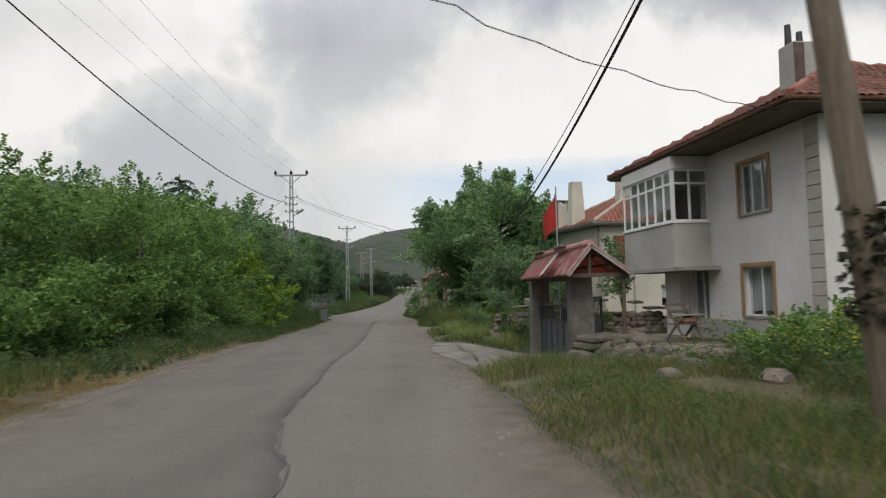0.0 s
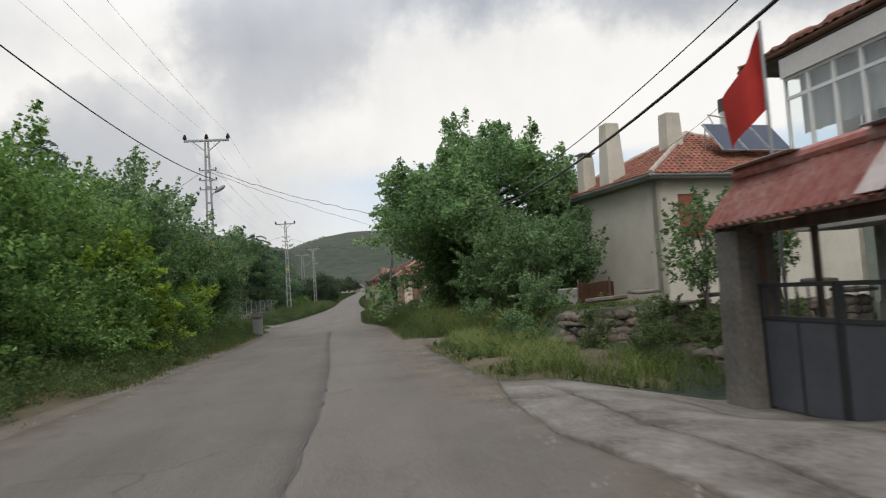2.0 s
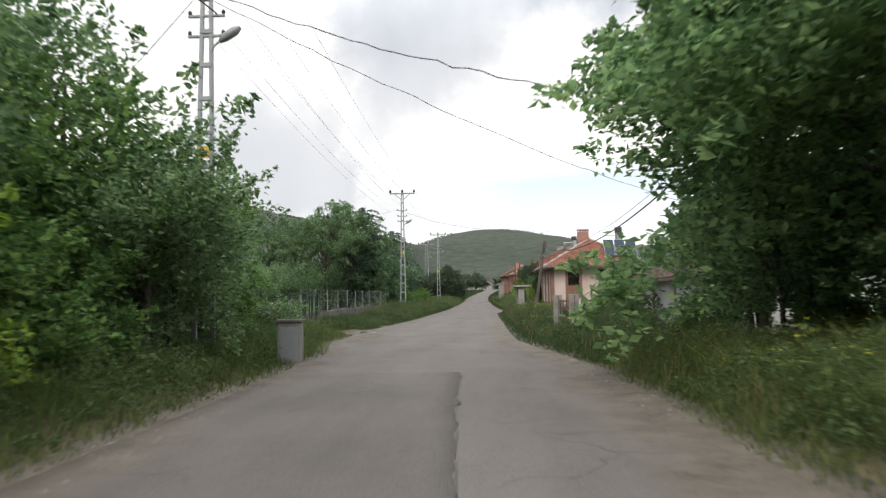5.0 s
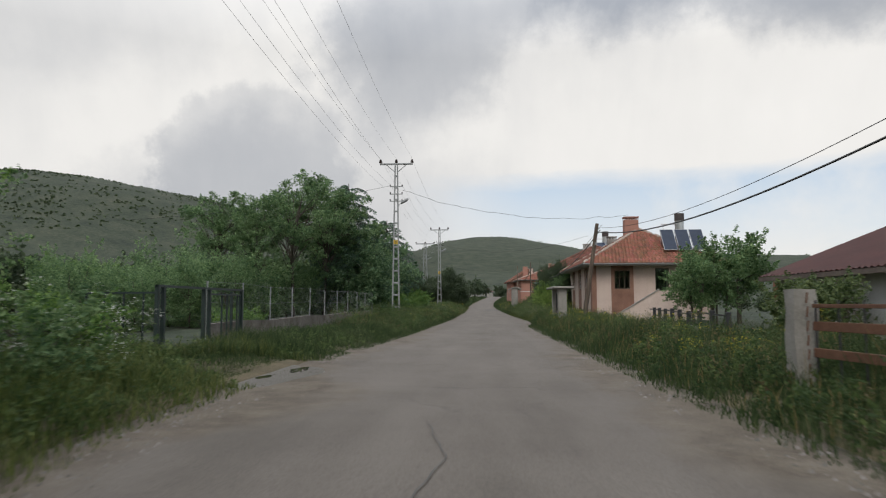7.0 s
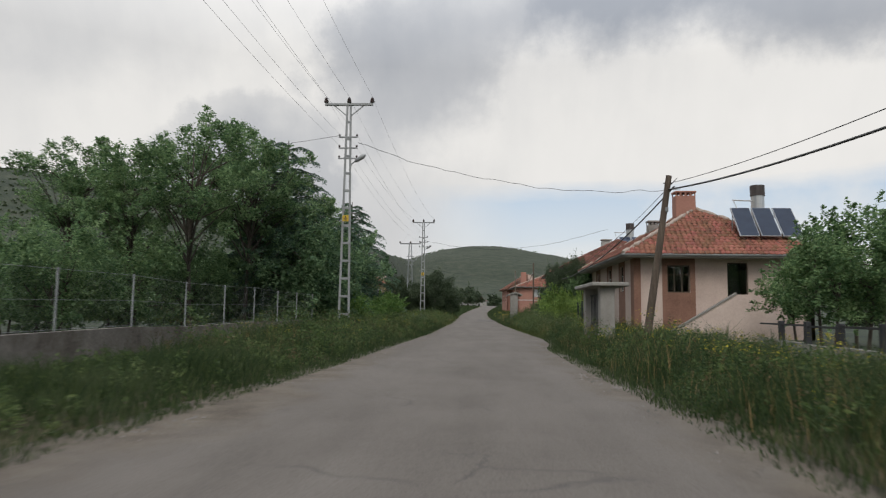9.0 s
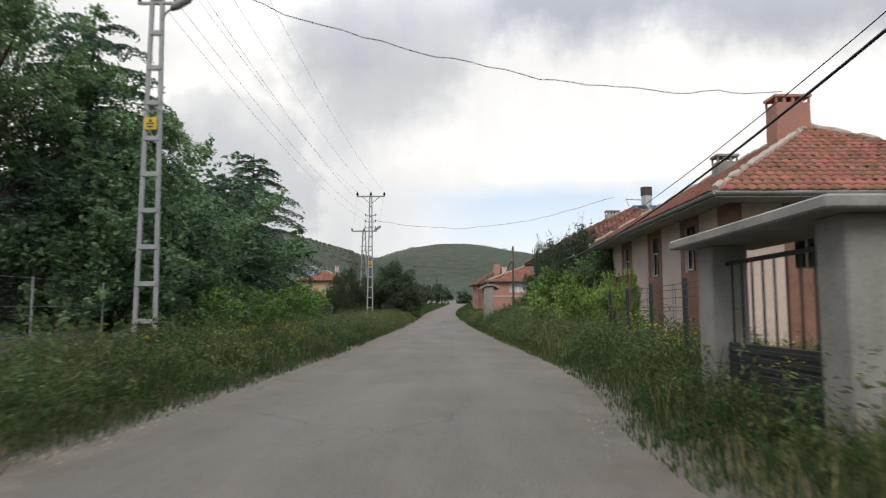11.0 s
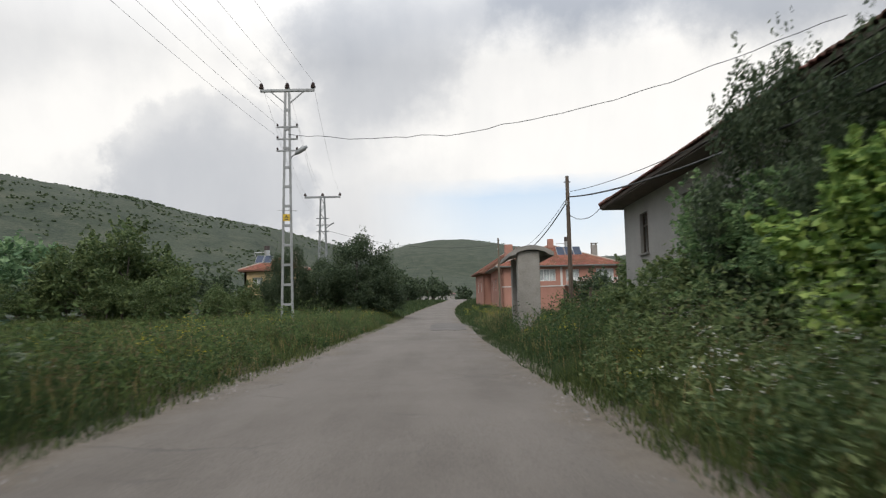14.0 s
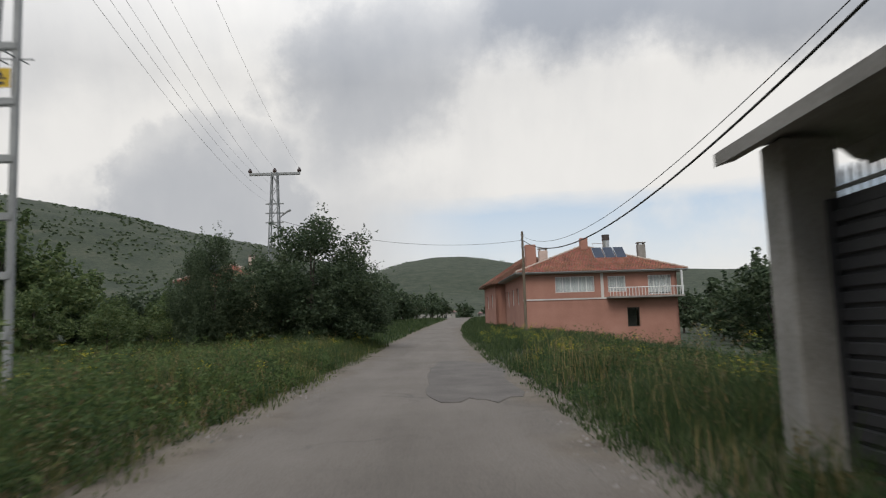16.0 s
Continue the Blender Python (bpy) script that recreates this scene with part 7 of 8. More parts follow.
def field_fence():
    f = thing("wire_fence", pose(0, 0, 0), "leaning dark posts with strands of barbed wire", "fence")
    row = [(5.3, 121.4), (5.1, 124.2), (4.9, 127.0), (4.6, 129.6), (4.2, 131.4)]
    tops = []
    for k, (x, y) in enumerate(row):
        z = ground_z(x, y)
        e = (x + 0.05 * (k % 2), y + 0.04, z + 1.55)
        part("post", rod((x, y, z - 0.2), e, 0.045, 7, 0.035), WOOD_DARK, f)
        tops.append((Vector((x, y, z)), Vector(e)))
    for h in (0.45, 0.75, 0.95):
        for (a0, a1), (b0, b1) in zip(tops, tops[1:]):
            bm = bmesh.new()
            p, q = a0.lerp(a1, h), b0.lerp(b1, h)
            tube(bm, [p, p.lerp(q, 0.5) - Vector((0, 0, 0.06)), q], 0.004, 4, caps=False)
            part("wire_strand", bm, RUST, f)


field_fence()


def bench():
    b = thing("garden_chair", pose(11.35, 20.4, 0.225, 0, 0, 25), "broken weathered wooden garden chair lying askew", "chair")
    for x in (0, 0.75):
        part("leg", beam((x, -0.1, 0.0), (x, 0.65, 1.12), 0.06, 0.06), WOOD_POLE, b)
        part("leg", beam((x, 0.7, 0.0), (x, 0.05, 0.72), 0.06, 0.06), WOOD_POLE, b)
        part("arm", beam((x, 0.0, 0.66), (x, 0.7, 0.74), 0.05, 0.05), WOOD_POLE, b)
    for k in range(5):
        part("slat", bevelled(-0.05, 0.82, 0.02 + 0.14 * k, 0.12 + 0.14 * k, 0.5, 0.53, 0.004), WOOD_POLE, b)
    for z, y in ((0.86, 0.5), (1.06, 0.62)):
        part("back_rail", bevelled(-0.05, 0.82, y - 0.03, y + 0.03, z, z + 0.09, 0.006), WOOD_POLE, b)
    part("board", bevelled(0.0, 1.15, 0.05, 0.6, 0.76, 0.8, 0.01), CONCRETE, b, "pale board lying across the arms")
    part("cloth", bevelled(0.2, 0.75, 0.1, 0.55, 0.535, 0.72, 0.04), PLASTER_BROWN, b, "red-brown cloth bundle")


bench()
tagged(part("terrace", bevelled(10.2, 12.3, 14.6, 24.6, -0.3, 0.22, 0.03), CONCRETE_PALE), "rough concrete terrace before the white house", "terrace", kind="structure")

# ---------------------------------------------------------------- trees and bushes
HEDGE = [tree_kind(11 + k, 6, (2.5, 2.5, 2.9), 3.2, 14000, 0.145, LEAF_HEDGE if k else LEAF_WALNUT, "dense green broadleaf tree in the roadside row", lumps=34, lump=0.3, stems=2, trunk_r=0.13) for k in range(3)]
BUSH = [tree_kind(31 + k, 3, (1.7, 1.7, 1.5), 1.35, 7000, 0.14, LEAF_HEDGE if k else LEAF_LIME, "leafy green roadside bush" if k else "yellow-green young roadside bush", lumps=22, lump=0.34, stems=3, trunk_r=0.06, name="bush", category="bush") for k in range(3)]
WALNUT = tree_kind(51, 11, (5.5, 5.4, 5.0), 5.6, 90000, 0.19, LEAF_CROWN, "large dark green walnut tree with broad crown", lumps=84, lump=0.22, trunk_r=0.3, limbs=30, cone=0.38, low=-0.85, sprays=0.2)
LOCUST = [tree_kind(61 + k, 10, (3.6, 3.6, 3.0), 6.7, 19000, 0.13, LEAF_LOCUST, "tall airy locust tree with open feathery crown", lumps=80, lump=0.12, trunk_r=0.1, limbs=44, low=-0.85, sprays=0.45) for k in range(2)]
DARK = [tree_kind(71 + k, 7, (2.9, 2.9, 3.2), 3.6, 11000, 0.22, LEAF_DARK, "dense dark green garden tree", lumps=34, lump=0.3, trunk_r=0.16, limbs=14) for k in range(2)]
MID = [tree_kind(81 + k, 6, (2.1, 2.1, 2.2), 3.0, 9000, 0.17, LEAF_WALNUT, "mid-green leafy garden tree in a yard", lumps=26, lump=0.32, trunk_r=0.11, stems=2, limbs=10) for k in range(2)]
VINE = [tree_kind(91 + k, 2.6, (1.25, 1.25, 1.15), 1.5, 6000, 0.12, LEAF_VINE, "bright green grape vine spreading over the fence", lumps=18, lump=0.36, stems=2, trunk_r=0.05, name="grape_vine", ratio=0.9, category="vine") for k in range(2)]
SHRUB = [tree_kind(101 + k, 2.0, (1.1, 1.1, 0.95), 0.9, 3600, 0.12, (LEAF_HEDGE, LEAF_WALNUT, LEAF_ORCHARD)[k], "small green shrub in the verge", lumps=16, lump=0.36, stems=3, trunk_r=0.04, name="bush", category="bush") for k in range(3)]
FAR = [tree_kind(111 + k, 8, (3.2, 3.2, 3.4), 4.0, 900, 0.85, LEAF_FAR if k else LEAF_DARK, "distant green tree in the valley", lumps=22, lump=0.34, trunk_r=0.2, limbs=6) for k in range(2)]
CLUMP = [tree_kind(121 + k, 6, (3.0, 3.0, 2.9), 2.9, 5200, 0.32, LEAF_FAR if k else LEAF_ORCHARD, "dense round dark tree", lumps=34, lump=0.3, trunk_r=0.14, limbs=8, low=-1.0) for k in range(2)]
ROUND = tree_kind(141, 6, (3.0, 3.0, 3.1), 3.0, 30000, 0.15, LEAF_FAR, "dense round dark tree", lumps=70, lump=0.24, trunk_r=0.14, limbs=8, low=-1.0, sprays=0.06)
THICKET = tree_kind(151, 6, (2.9, 2.9, 2.9), 2.85, 13000, 0.17, LEAF_LOCUST, "dense dark green thicket", lumps=38, lump=0.28, trunk_r=0.12, limbs=8, low=-1.0, sprays=0.3, stems=2)
SAPLING = tree_kind(131, 3, (0.85, 0.85, 1.1), 2.1, 2600, 0.11, LEAF_WALNUT, "young fruit tree with thin stem", lumps=14, lump=0.36, trunk_r=0.045, limbs=8)
WOODS = []


def far_tree(kind, x, y, s, turn):
    """Keeps a far tree for the joined woods."""
    WOODS.append((kind, Matrix.Translation((x, y, ground_z(x, y))) @ Matrix.Rotation(turn, 4, "Z") @ Matrix.Diagonal((s, s, s, 1))))


def build_woods():
    """All far trees: one mesh of crowns and one of trunks."""
    for part_name, mat, label in (("crown", LEAF_FAR, "scattered distant woods of dark green trees"), ("trunk", BARK, "bare trunks of the distant woods")):
        V, F, n = [], [], 0
        for kind, m in WOODS:
            me = next(o for o in kind.children if o.name.startswith(part_name)).data
            v = np.empty(len(me.vertices) * 3, np.float32)
            me.vertices.foreach_get("co", v)
            a = np.array(m)
            V.append(v.reshape(-1, 3) @ a[:3, :3].T + a[:3, 3])
            for size in (3, 4):
                f = np.array([tuple(p.vertices) for p in me.polygons if len(p.vertices) == size])
                if len(f):
                    F.append(f + n)
            n += len(v) // 3
        by = [np.concatenate([f for f in F if f.shape[1] == k]) for k in (3, 4) if any(f.shape[1] == k for f in F)]
        tagged(np_mesh("far_woods" if part_name == "crown" else "far_trunks", np.concatenate(V), by, mat), label, "trees", kind="stuff")


rp = random.Random(9)
rt = lambda: rp.uniform(0, 6.28)

# left row along the first stretch
for y in np.arange(9, 47, 2.7):
    x = left_edge(y) - (4.9 if y > 22 else 6.6) + rp.uniform(-0.4, 0.4)
    plant(HEDGE[rp.randrange(3)], x, float(y) + rp.uniform(-0.6, 0.6), rp.uniform(0.86, 1.02) * (1.0 if y < 26 else 1.05 if y < 37 else 1.38), rt())
for y in np.arange(4, 50, 4.6):
    x = left_edge(y) - 10.5 + rp.uniform(-1, 1)
    plant(HEDGE[rp.randrange(3)] if rp.random() < 0.6 else DARK[rp.randrange(2)], x, float(y), rp.uniform(1.0, 1.22), rt())
for y in np.arange(15, 47, 2.3):
    x = left_edge(y) - (2.75 if y > 24 else 3.9) + rp.uniform(-0.25, 0.25)
    plant(BUSH[rp.choice((1, 2))], x, float(y), rp.uniform(0.75, 1.0), rt())
for x, y, s in ((-6.1, 34.4, 1.42), (-6.0, 31.6, 1.15), (-5.4, 40.2, 1.0)):
    plant(BUSH[0], x, y, s, rt())
for x, y, s in ((-13.5, 44.5, 1.25), (-15, 50, 1.3), (-12.5, 53.5, 1.0), (-17, 38, 1.2)):
    plant(DARK[rp.randrange(2)], x, y, s, rt())
for x, y, s in ((-7.6, 53.5, 0.8), (-9.8, 57.0, 0.8), (-12.2, 60.5, 0.85), (-15, 64.5, 0.95), (-11.2, 51.0, 1.0)):
    plant(HEDGE[rp.randrange(3)], x, y, s, rt())

# right side, first stretch
plant(WALNUT, 8.7, 46.0, 1.0, 0.4, sz=1.02, sx=1.08, z=ground_z(7.6, 46) - 0.5)
for x, y, s in ((8.2, 36.6, 0.78), (7.4, 38.4, 0.75), (10.4, 38.6, 0.85), (8.6, 41.2, 0.7)):
    plant(MID[rp.randrange(2)], x, y, s, rt())
for x, y, s in ((6.0, 29.6, 0.5), (7.2, 31.0, 0.7), (6.2, 36.9, 0.7), (6.9, 40.5, 0.7), (6.6, 43.5, 0.5), (6.4, 46.0, 0.5), (6.2, 49.0, 0.5)):
    plant(SHRUB[1], x, y, s, rt())
for x, y, s in ((7.6, 42.6, 0.6), (7.6, 47.4, 0.65), (6.6, 51.6, 0.6), (7.2, 53.6, 0.7), (8.6, 44.0, 0.7), (8.8, 49.5, 0.8)):
    plant(BUSH[1], x, y, s * 0.8, rt(), label="shaded green bush under the walnut tree")
for x, y, s in ((6.8, 47.2, 0.78), (7.3, 50.2, 0.84), (7.8, 53.4, 0.86), (9.0, 51.4, 0.95), (7.9, 44.4, 0.7)):
    plant(MID[1], x, y, s, rt(), label="low leafy boughs of a young walnut tree")
for x, y, s in ((9.8, 40.8, 0.62), (11.2, 44.0, 0.75), (10.6, 50.0, 0.7)):
    plant(THICKET, x, y, s, rt(), label="shaded dark thicket below the walnut crown")
for x, y, s in ((-6.3, 48.6, 0.72), (-7.6, 51.6, 0.76), (-5.6, 46.4, 0.8)):
    plant(HEDGE[rp.randrange(3)], x, y, s, rt())
for x, y, s in ((6.6, 25.4, 0.42), (7.5, 24.6, 0.36), (9.3, 24.3, 0.4), (8.2, 23.6, 0.42), (7.9, 25.0, 0.5), (8.7, 24.9, 0.46), (6.9, 23.2, 0.4), (9.9, 23.9, 0.46)):
    plant(SHRUB[2], x, y, s, rt(), label="dark green shrub at the foot of the yard wall")
plant(SAPLING, 8.6, 24.4, 0.9, 1.0)
plant(SAPLING, 11.4, 26.2, 1.2, 2.0)
for x, y, s in ((8.9, 10.4, 0.36), (10.3, 11.6, 0.42), (11.9, 13.2, 0.45), (10.9, 9.2, 0.4)):
    plant(BUSH[1], x, y, s, rt(), label="green leafy bush in the tall verge grass")

# left side, second stretch
for x, y, s in ((-18.8, 95.0, 0.92), (-16.4, 95.5, 0.95), (-14.0, 96.5, 1.08), (-12.8, 100.5, 1.12), (-13.6, 103.5, 1.05), (-11.4, 105.0, 0.9)):
    plant(LOCUST[rp.randrange(2)], x, y, s, rt())
for k in range(17):
    x, y = -13.2 - 1.0 * (k % 2) * 2.2 - 0.3 * abs(k - 12), 77 + 2.1 * k
    plant(THICKET, x - 1.0, y, rp.uniform(0.8, 0.98) * (0.66 if k < 5 else 0.86), rt(), label="dense dark green thicket behind the wire fence")
for k in range(9):
    plant(HEDGE[rp.randrange(3)], -21 + rp.uniform(-1.5, 1.5), 70 + 3.4 * k, rp.uniform(0.52, 0.66), rt())
for k in range(8):
    plant(HEDGE[rp.randrange(3)], -30 + rp.uniform(-2.5, 2.5), 74 + 4.2 * k, rp.uniform(0.6, 0.75), rt())
for x, y, s in ((-10.2, 101.5, 0.9), (-9.6, 105.5, 0.85), (-10.8, 109.0, 0.85), (-10.2, 112.4, 1.0), (-12.5, 107, 1.1), (-13, 112, 1.25), (-11.0, 115.2, 1.12)):
    plant(DARK[rp.randrange(2)], x, y, s, rt())
for x, y, s in ((-7.6, 108.0, 0.8), (-7.2, 111.5, 0.9), (-7.4, 115.0, 0.8), (-8.4, 118.4, 0.75), (-7.9, 103.5, 0.75)):
    plant(BUSH[1], x, y, s, rt())
for x, y, s in ((-6.6, 58.2, 0.8), (-8.2, 61.4, 0.8), (-10.4, 74.9, 0.6), (-10.8, 78.4, 0.6)):
    plant(SHRUB[rp.randrange(2)], x, y, s, rt())

# right side, second stretch
for x, y, s in ((11.6, 89.6, 0.8), (13.3, 90.6, 0.92), (14.9, 92.0, 1.06), (13.4, 95.5, 0.78)):
    plant(MID[rp.randrange(2)], x, y, s, rt())
for x, y, s in ((6.2, 66.2, 0.72), (7.2, 67.0, 0.8), (6.8, 68.4, 0.8), (8.2, 69.2, 0.8)):
    plant(SHRUB[2], x + 0.7, y, s * 1.25, rt(), label="broad-leaved dark bush beside the yard gate")
for x, y, sx, sz in ((5.4, 102.2, 0.34, 0.82), (5.5, 104.6, 0.5, 0.82), (5.6, 108.2, 0.36, 0.8), (5.35, 110.6, 0.6, 0.95)):
    plant(VINE[rp.randrange(2)], x, y, sx, rt(), sx=sx, sz=sz, label="grape vine hanging from the fence wires")
for x, y, s in ((6.0, 112.9, 0.95), (5.5, 114.2, 1.08), (5.9, 115.6, 1.1), (5.5, 117.2, 1.0)):
    plant(VINE[rp.randrange(2)], x, y, s, rt())
for x, y, s in ((5.8, 118.8, 0.56), (5.4, 120.4, 0.5), (5.6, 122.0, 0.48), (6.4, 119.8, 0.72), (6.6, 115.8, 0.84), (7.6, 112.6, 0.78), (6.1, 122.6, 0.66)):
    plant(MID[rp.randrange(2)], x, y, s, rt(), label="dark leafy tree against the house wall")
for x, y, s, w in ((6.0, 115.0, 0.8, 0.42), (7.2, 111.6, 0.55, 0.5), (6.9, 114.3, 0.86, 0.45), (5.95, 118.2, 0.77, 0.4), (5.75, 120.6, 0.84, 0.44)):
    plant(ROUND, x, y, s, rt(), sx=w, sz=s, label="slim dark tree standing close before the house")
for x, y, s in ((4.7, 123.0, 1.15), (4.9, 125.2, 0.9), (4.6, 127.6, 0.8), (5.4, 129.2, 0.85), (3.5, 130.5, 0.42), (4.0, 130.3, 0.55), (4.5, 131.6, 0.75), (4.6, 121.2, 1.1), (5.3, 124.4, 1.25)):
    plant(SHRUB[2], x, y, s * 0.85, rt())

# last stretch
for x, y, s in ((-6.7, 163.0, 1.1), (-9.6, 165.5, 0.82), (-5.4, 166.5, 0.85)):
    plant(ROUND, x, y, s, rt(), label="dense round dark tree leafy down to the ground")
for x, y, s, w in ((-11.9, 164.2, 1.0, 0.56), (-13.6, 166.0, 0.92, 0.5)):
    plant(ROUND, x, y, s, rt(), sx=w, sz=s, label="narrow dark tree beside the round tree")
for k in range(30):
    plant(CLUMP[0], -13.5 - 2.0 * k + rp.uniform(-1, 1), 168 + rp.uniform(-4, 5) + 0.5 * k, rp.uniform(0.42, 0.68), rt(), label="leafy orchard bush at the meadow edge")
for k in range(22):
    plant(CLUMP[rp.randrange(2)], rp.uniform(-34, -12), rp.uniform(178, 188), rp.uniform(0.28, 0.44), rt(), label="garden tree before the yellow house")
for k in range(26):
    x, y = rp.uniform(7.5, 30), rp.uniform(142, 186)
    if x > 8 + 0.06 * (y - 140) and not (y > 150 and x < 24):
        plant(CLUMP[rp.randrange(2)], x, y, rp.uniform(0.35, 0.6), rt(), label="green garden bush beside the field")
for x, y, s in ((-52, 196, 1.35), (-57, 200, 1.5), (-62, 197, 1.3), (-47, 203, 1.1)):
    plant(FAR[0], x, y, s, rt(), label="dark tree group below the hill")
for x, y, s in ((-31, 176, 1.5), (-34.5, 175, 1.3), (-28.5, 178, 1.15), (-37.5, 177, 1.1)):
    plant(CLUMP[0], x, y, s, rt(), label="leafy tree group at the meadow edge")
for k in range(46):
    x, y = rp.uniform(12, 70), rp.uniform(205, 330)
    far_tree(FAR[rp.randrange(2)], x, y, rp.uniform(0.5, 0.9), rt())
for k in range(34):
    x, y = rp.uniform(26, 90), rp.uniform(120, 205)
    if x > 18 + 0.12 * (y - 120):
        far_tree(FAR[rp.randrange(2)], x, y, rp.uniform(0.45, 0.75), rt())
for k in range(50):
    x, y = rp.uniform(-110, -9), rp.uniform(215, 330)
    far_tree(FAR[rp.randrange(2)], x, y, rp.uniform(0.6, 1.05), rt())
for k in range(40):
    x, y = rp.uniform(-90, -36), rp.uniform(60, 215)
    far_tree(FAR[rp.randrange(2)], x, y, rp.uniform(0.5, 0.95), rt())
for k in range(34):
    x, y = rp.uniform(-34, 46), rp.uniform(262, 338)
    if abs(x - 0.5 * (left_edge(y) + right_edge(y))) > 6 + 0.02 * abs(y - 262):
        far_tree(FAR[rp.randrange(2)], x, y, rp.uniform(0.4, 0.75), rt())
for k in range(40):
    x, y = rp.uniform(-60, 70), rp.uniform(330, 520)
    if abs(x) > 5:
        far_tree(FAR[rp.randrange(2)], x, y, rp.uniform(0.7, 1.1), rt())
for k in range(60):
    y = rp.uniform(225, 335)
    x = 0.5 * (left_edge(y) + right_edge(y)) + rp.choice((-1, 1)) * rp.uniform(9, 46)
    if not (4 < x < 24 and y < 214):
        far_tree(FAR[rp.randrange(2)], x, y, rp.uniform(0.55, 1.0), rt())
build_woods()
for kind in HEDGE + BUSH + [WALNUT] + LOCUST + DARK + MID + VINE + SHRUB + FAR + CLUMP + [SAPLING, ROUND, THICKET]:
    drop_kind(kind)


def ivy():
    """A dark tangle of creeper hanging on the leaning pole."""
    r_ = np.random.default_rng(12)
    n = 420
    z = r_.uniform(1.55, 2.55, n)
    a = r_.uniform(0, 6.28, n)
    w = 0.12 + 0.16 * np.abs(np.sin(z * 2.6)) * r_.uniform(0.2, 1.0, n)
    p = np.stack([7.34 - 0.12 * (z - 0.45) + np.cos(a) * w, 5.6 + np.sin(a) * w, z], 1)
    v, f = leaf_quads(p, 0.09, r_, ratio=0.8)
    t = thing("creeper", pose(0, 0, 0), "dark withered creeper hanging on the leaning pole", "creeper")
    np_mesh("leaves", v, f, LEAF_WITHERED, t)
    bm = bmesh.new()
    tube(bm, [(7.36 - 0.12 * (q - 0.45) + 0.15 * math.cos(q * 4), 5.6 + 0.15 * math.sin(q * 4), q) for q in np.linspace(0.4, 2.5, 14)], 0.014, 6)
    part("stem", bm, BARK, t)


ivy()


def cedar(x, y, h, seed, reach=3.3):
    """A cedar: straight trunk, long level boughs with drooping sprays."""
    rng_ = np.random.default_rng(seed)
    t = thing("conifer_tree", pose(x, y, ground_z(x, y)), "dark cedar tree with level drooping boughs", "tree")
    bm = bmesh.new()
    tube(bm, [(0, 0, -0.2), (0, 0, h * 0.5), (0, 0, h)], [0.2, 0.12, 0.02], 8)
    P = []
    for k in range(84):
        z = h * (0.12 + 0.86 * k / 84)
        a = k * 2.4 + rng_.uniform(-0.3, 0.3)
        r = (1 - k / 87) ** 0.5 * reach * rng_.uniform(0.7, 1.05) + 0.25
        e = Vector((math.cos(a) * r, math.sin(a) * r, z - 0.10 * r))
        tube(bm, [(0, 0, z), tuple(Vector((0, 0, z)).lerp(e, 0.5) + Vector((0, 0, 0.14 * r))), tuple(e)], [0.05, 0.03, 0.008], 4, caps=False)
        n = int(190 * r / 2 + 30)
        s = rng_.uniform(0.15, 1.03, n)
        side_ = rng_.normal(0, 0.13, n) * (0.5 + s) * r * 0.6
        px_ = np.cos(a) * r * s - np.sin(a) * side_
        py_ = np.sin(a) * r * s + np.cos(a) * side_
        pz_ = z + (4 * s * (1 - s)) * 0.14 * r - 0.10 * r * s - np.abs(rng_.normal(0, 0.10, n)) - 0.4 * np.abs(side_)
        P.append(np.stack([px_, py_, pz_], 1))
    part("trunk", bm, BARK, t)
    v, f = leaf_quads(np.concatenate(P), 0.2, rng_, flat=0.35, ratio=0.3)
    np_mesh("crown", v, f, LEAF_CONIFER, t)
    return t


cedar(-10.6, 118.5, 9.8, 3, 4.3)
cedar(-14.5, 63.5, 5.5, 4, 2.2)
cedar(-11.6, 103.5, 11.0, 5, 4.6)
cedar(-11.5, 42.5, 9.6, 6, 2.6)
cedar(-9.6, 46.5, 8.0, 8, 2.4)
cedar(-10.2, 112.6, 7.5, 7, 3.8)


# ---------------------------------------------------------------- grass, weeds and flowers
def blades(p, h, w, rng_, lean=0.35):
    """A bent blade (two quads) at each row of p."""
    n = len(p)
    a = rng_.uniform(0, 2 * np.pi, n)
    sx = np.stack([np.cos(a), np.sin(a), np.zeros(n)], 1) * (w[:, None] * 0.5)
    b = rng_.uniform(0, 2 * np.pi, n)
    bend = np.stack([np.cos(b), np.sin(b), np.zeros(n)], 1) * (h * lean * rng_.uniform(0.2, 1.3, n))[:, None]
    up = np.array([0, 0, 1.0]) * h[:, None]
    mid, tip = p + bend * 0.3 + up * 0.55, p + bend + up * (1 - 0.18 * rng_.uniform(0, 1, n))[:, None]
    v = np.stack([p - sx, p + sx, mid - sx * 0.8, mid + sx * 0.8, tip], 1)
    i = np.arange(n)[:, None] * 5
    return v.reshape(-1, 3), [i + [0, 1, 3, 2], i + [2, 3, 4]]


def scatter(n, y0, y1, off0, off1, side_, rng_, power=1.0, clump=0.0):
    """Places on a verge: off metres beyond the road's edge."""
    y = rng_.uniform(y0, y1, n)
    off = off0 + (off1 - off0) * rng_.uniform(0, 1, n) ** power
    e = np.interp(y, *(LEFT_EDGE if side_ < 0 else RIGHT_EDGE))
    x = e + side_ * off
    keep = np.ones(n, bool)
    if clump:
        keep = np.array([noise.noise(Vector((a * 0.6, b * 0.6, 11))) > -clump for a, b in zip(x, y)])
    return x[keep], y[keep], off[keep]


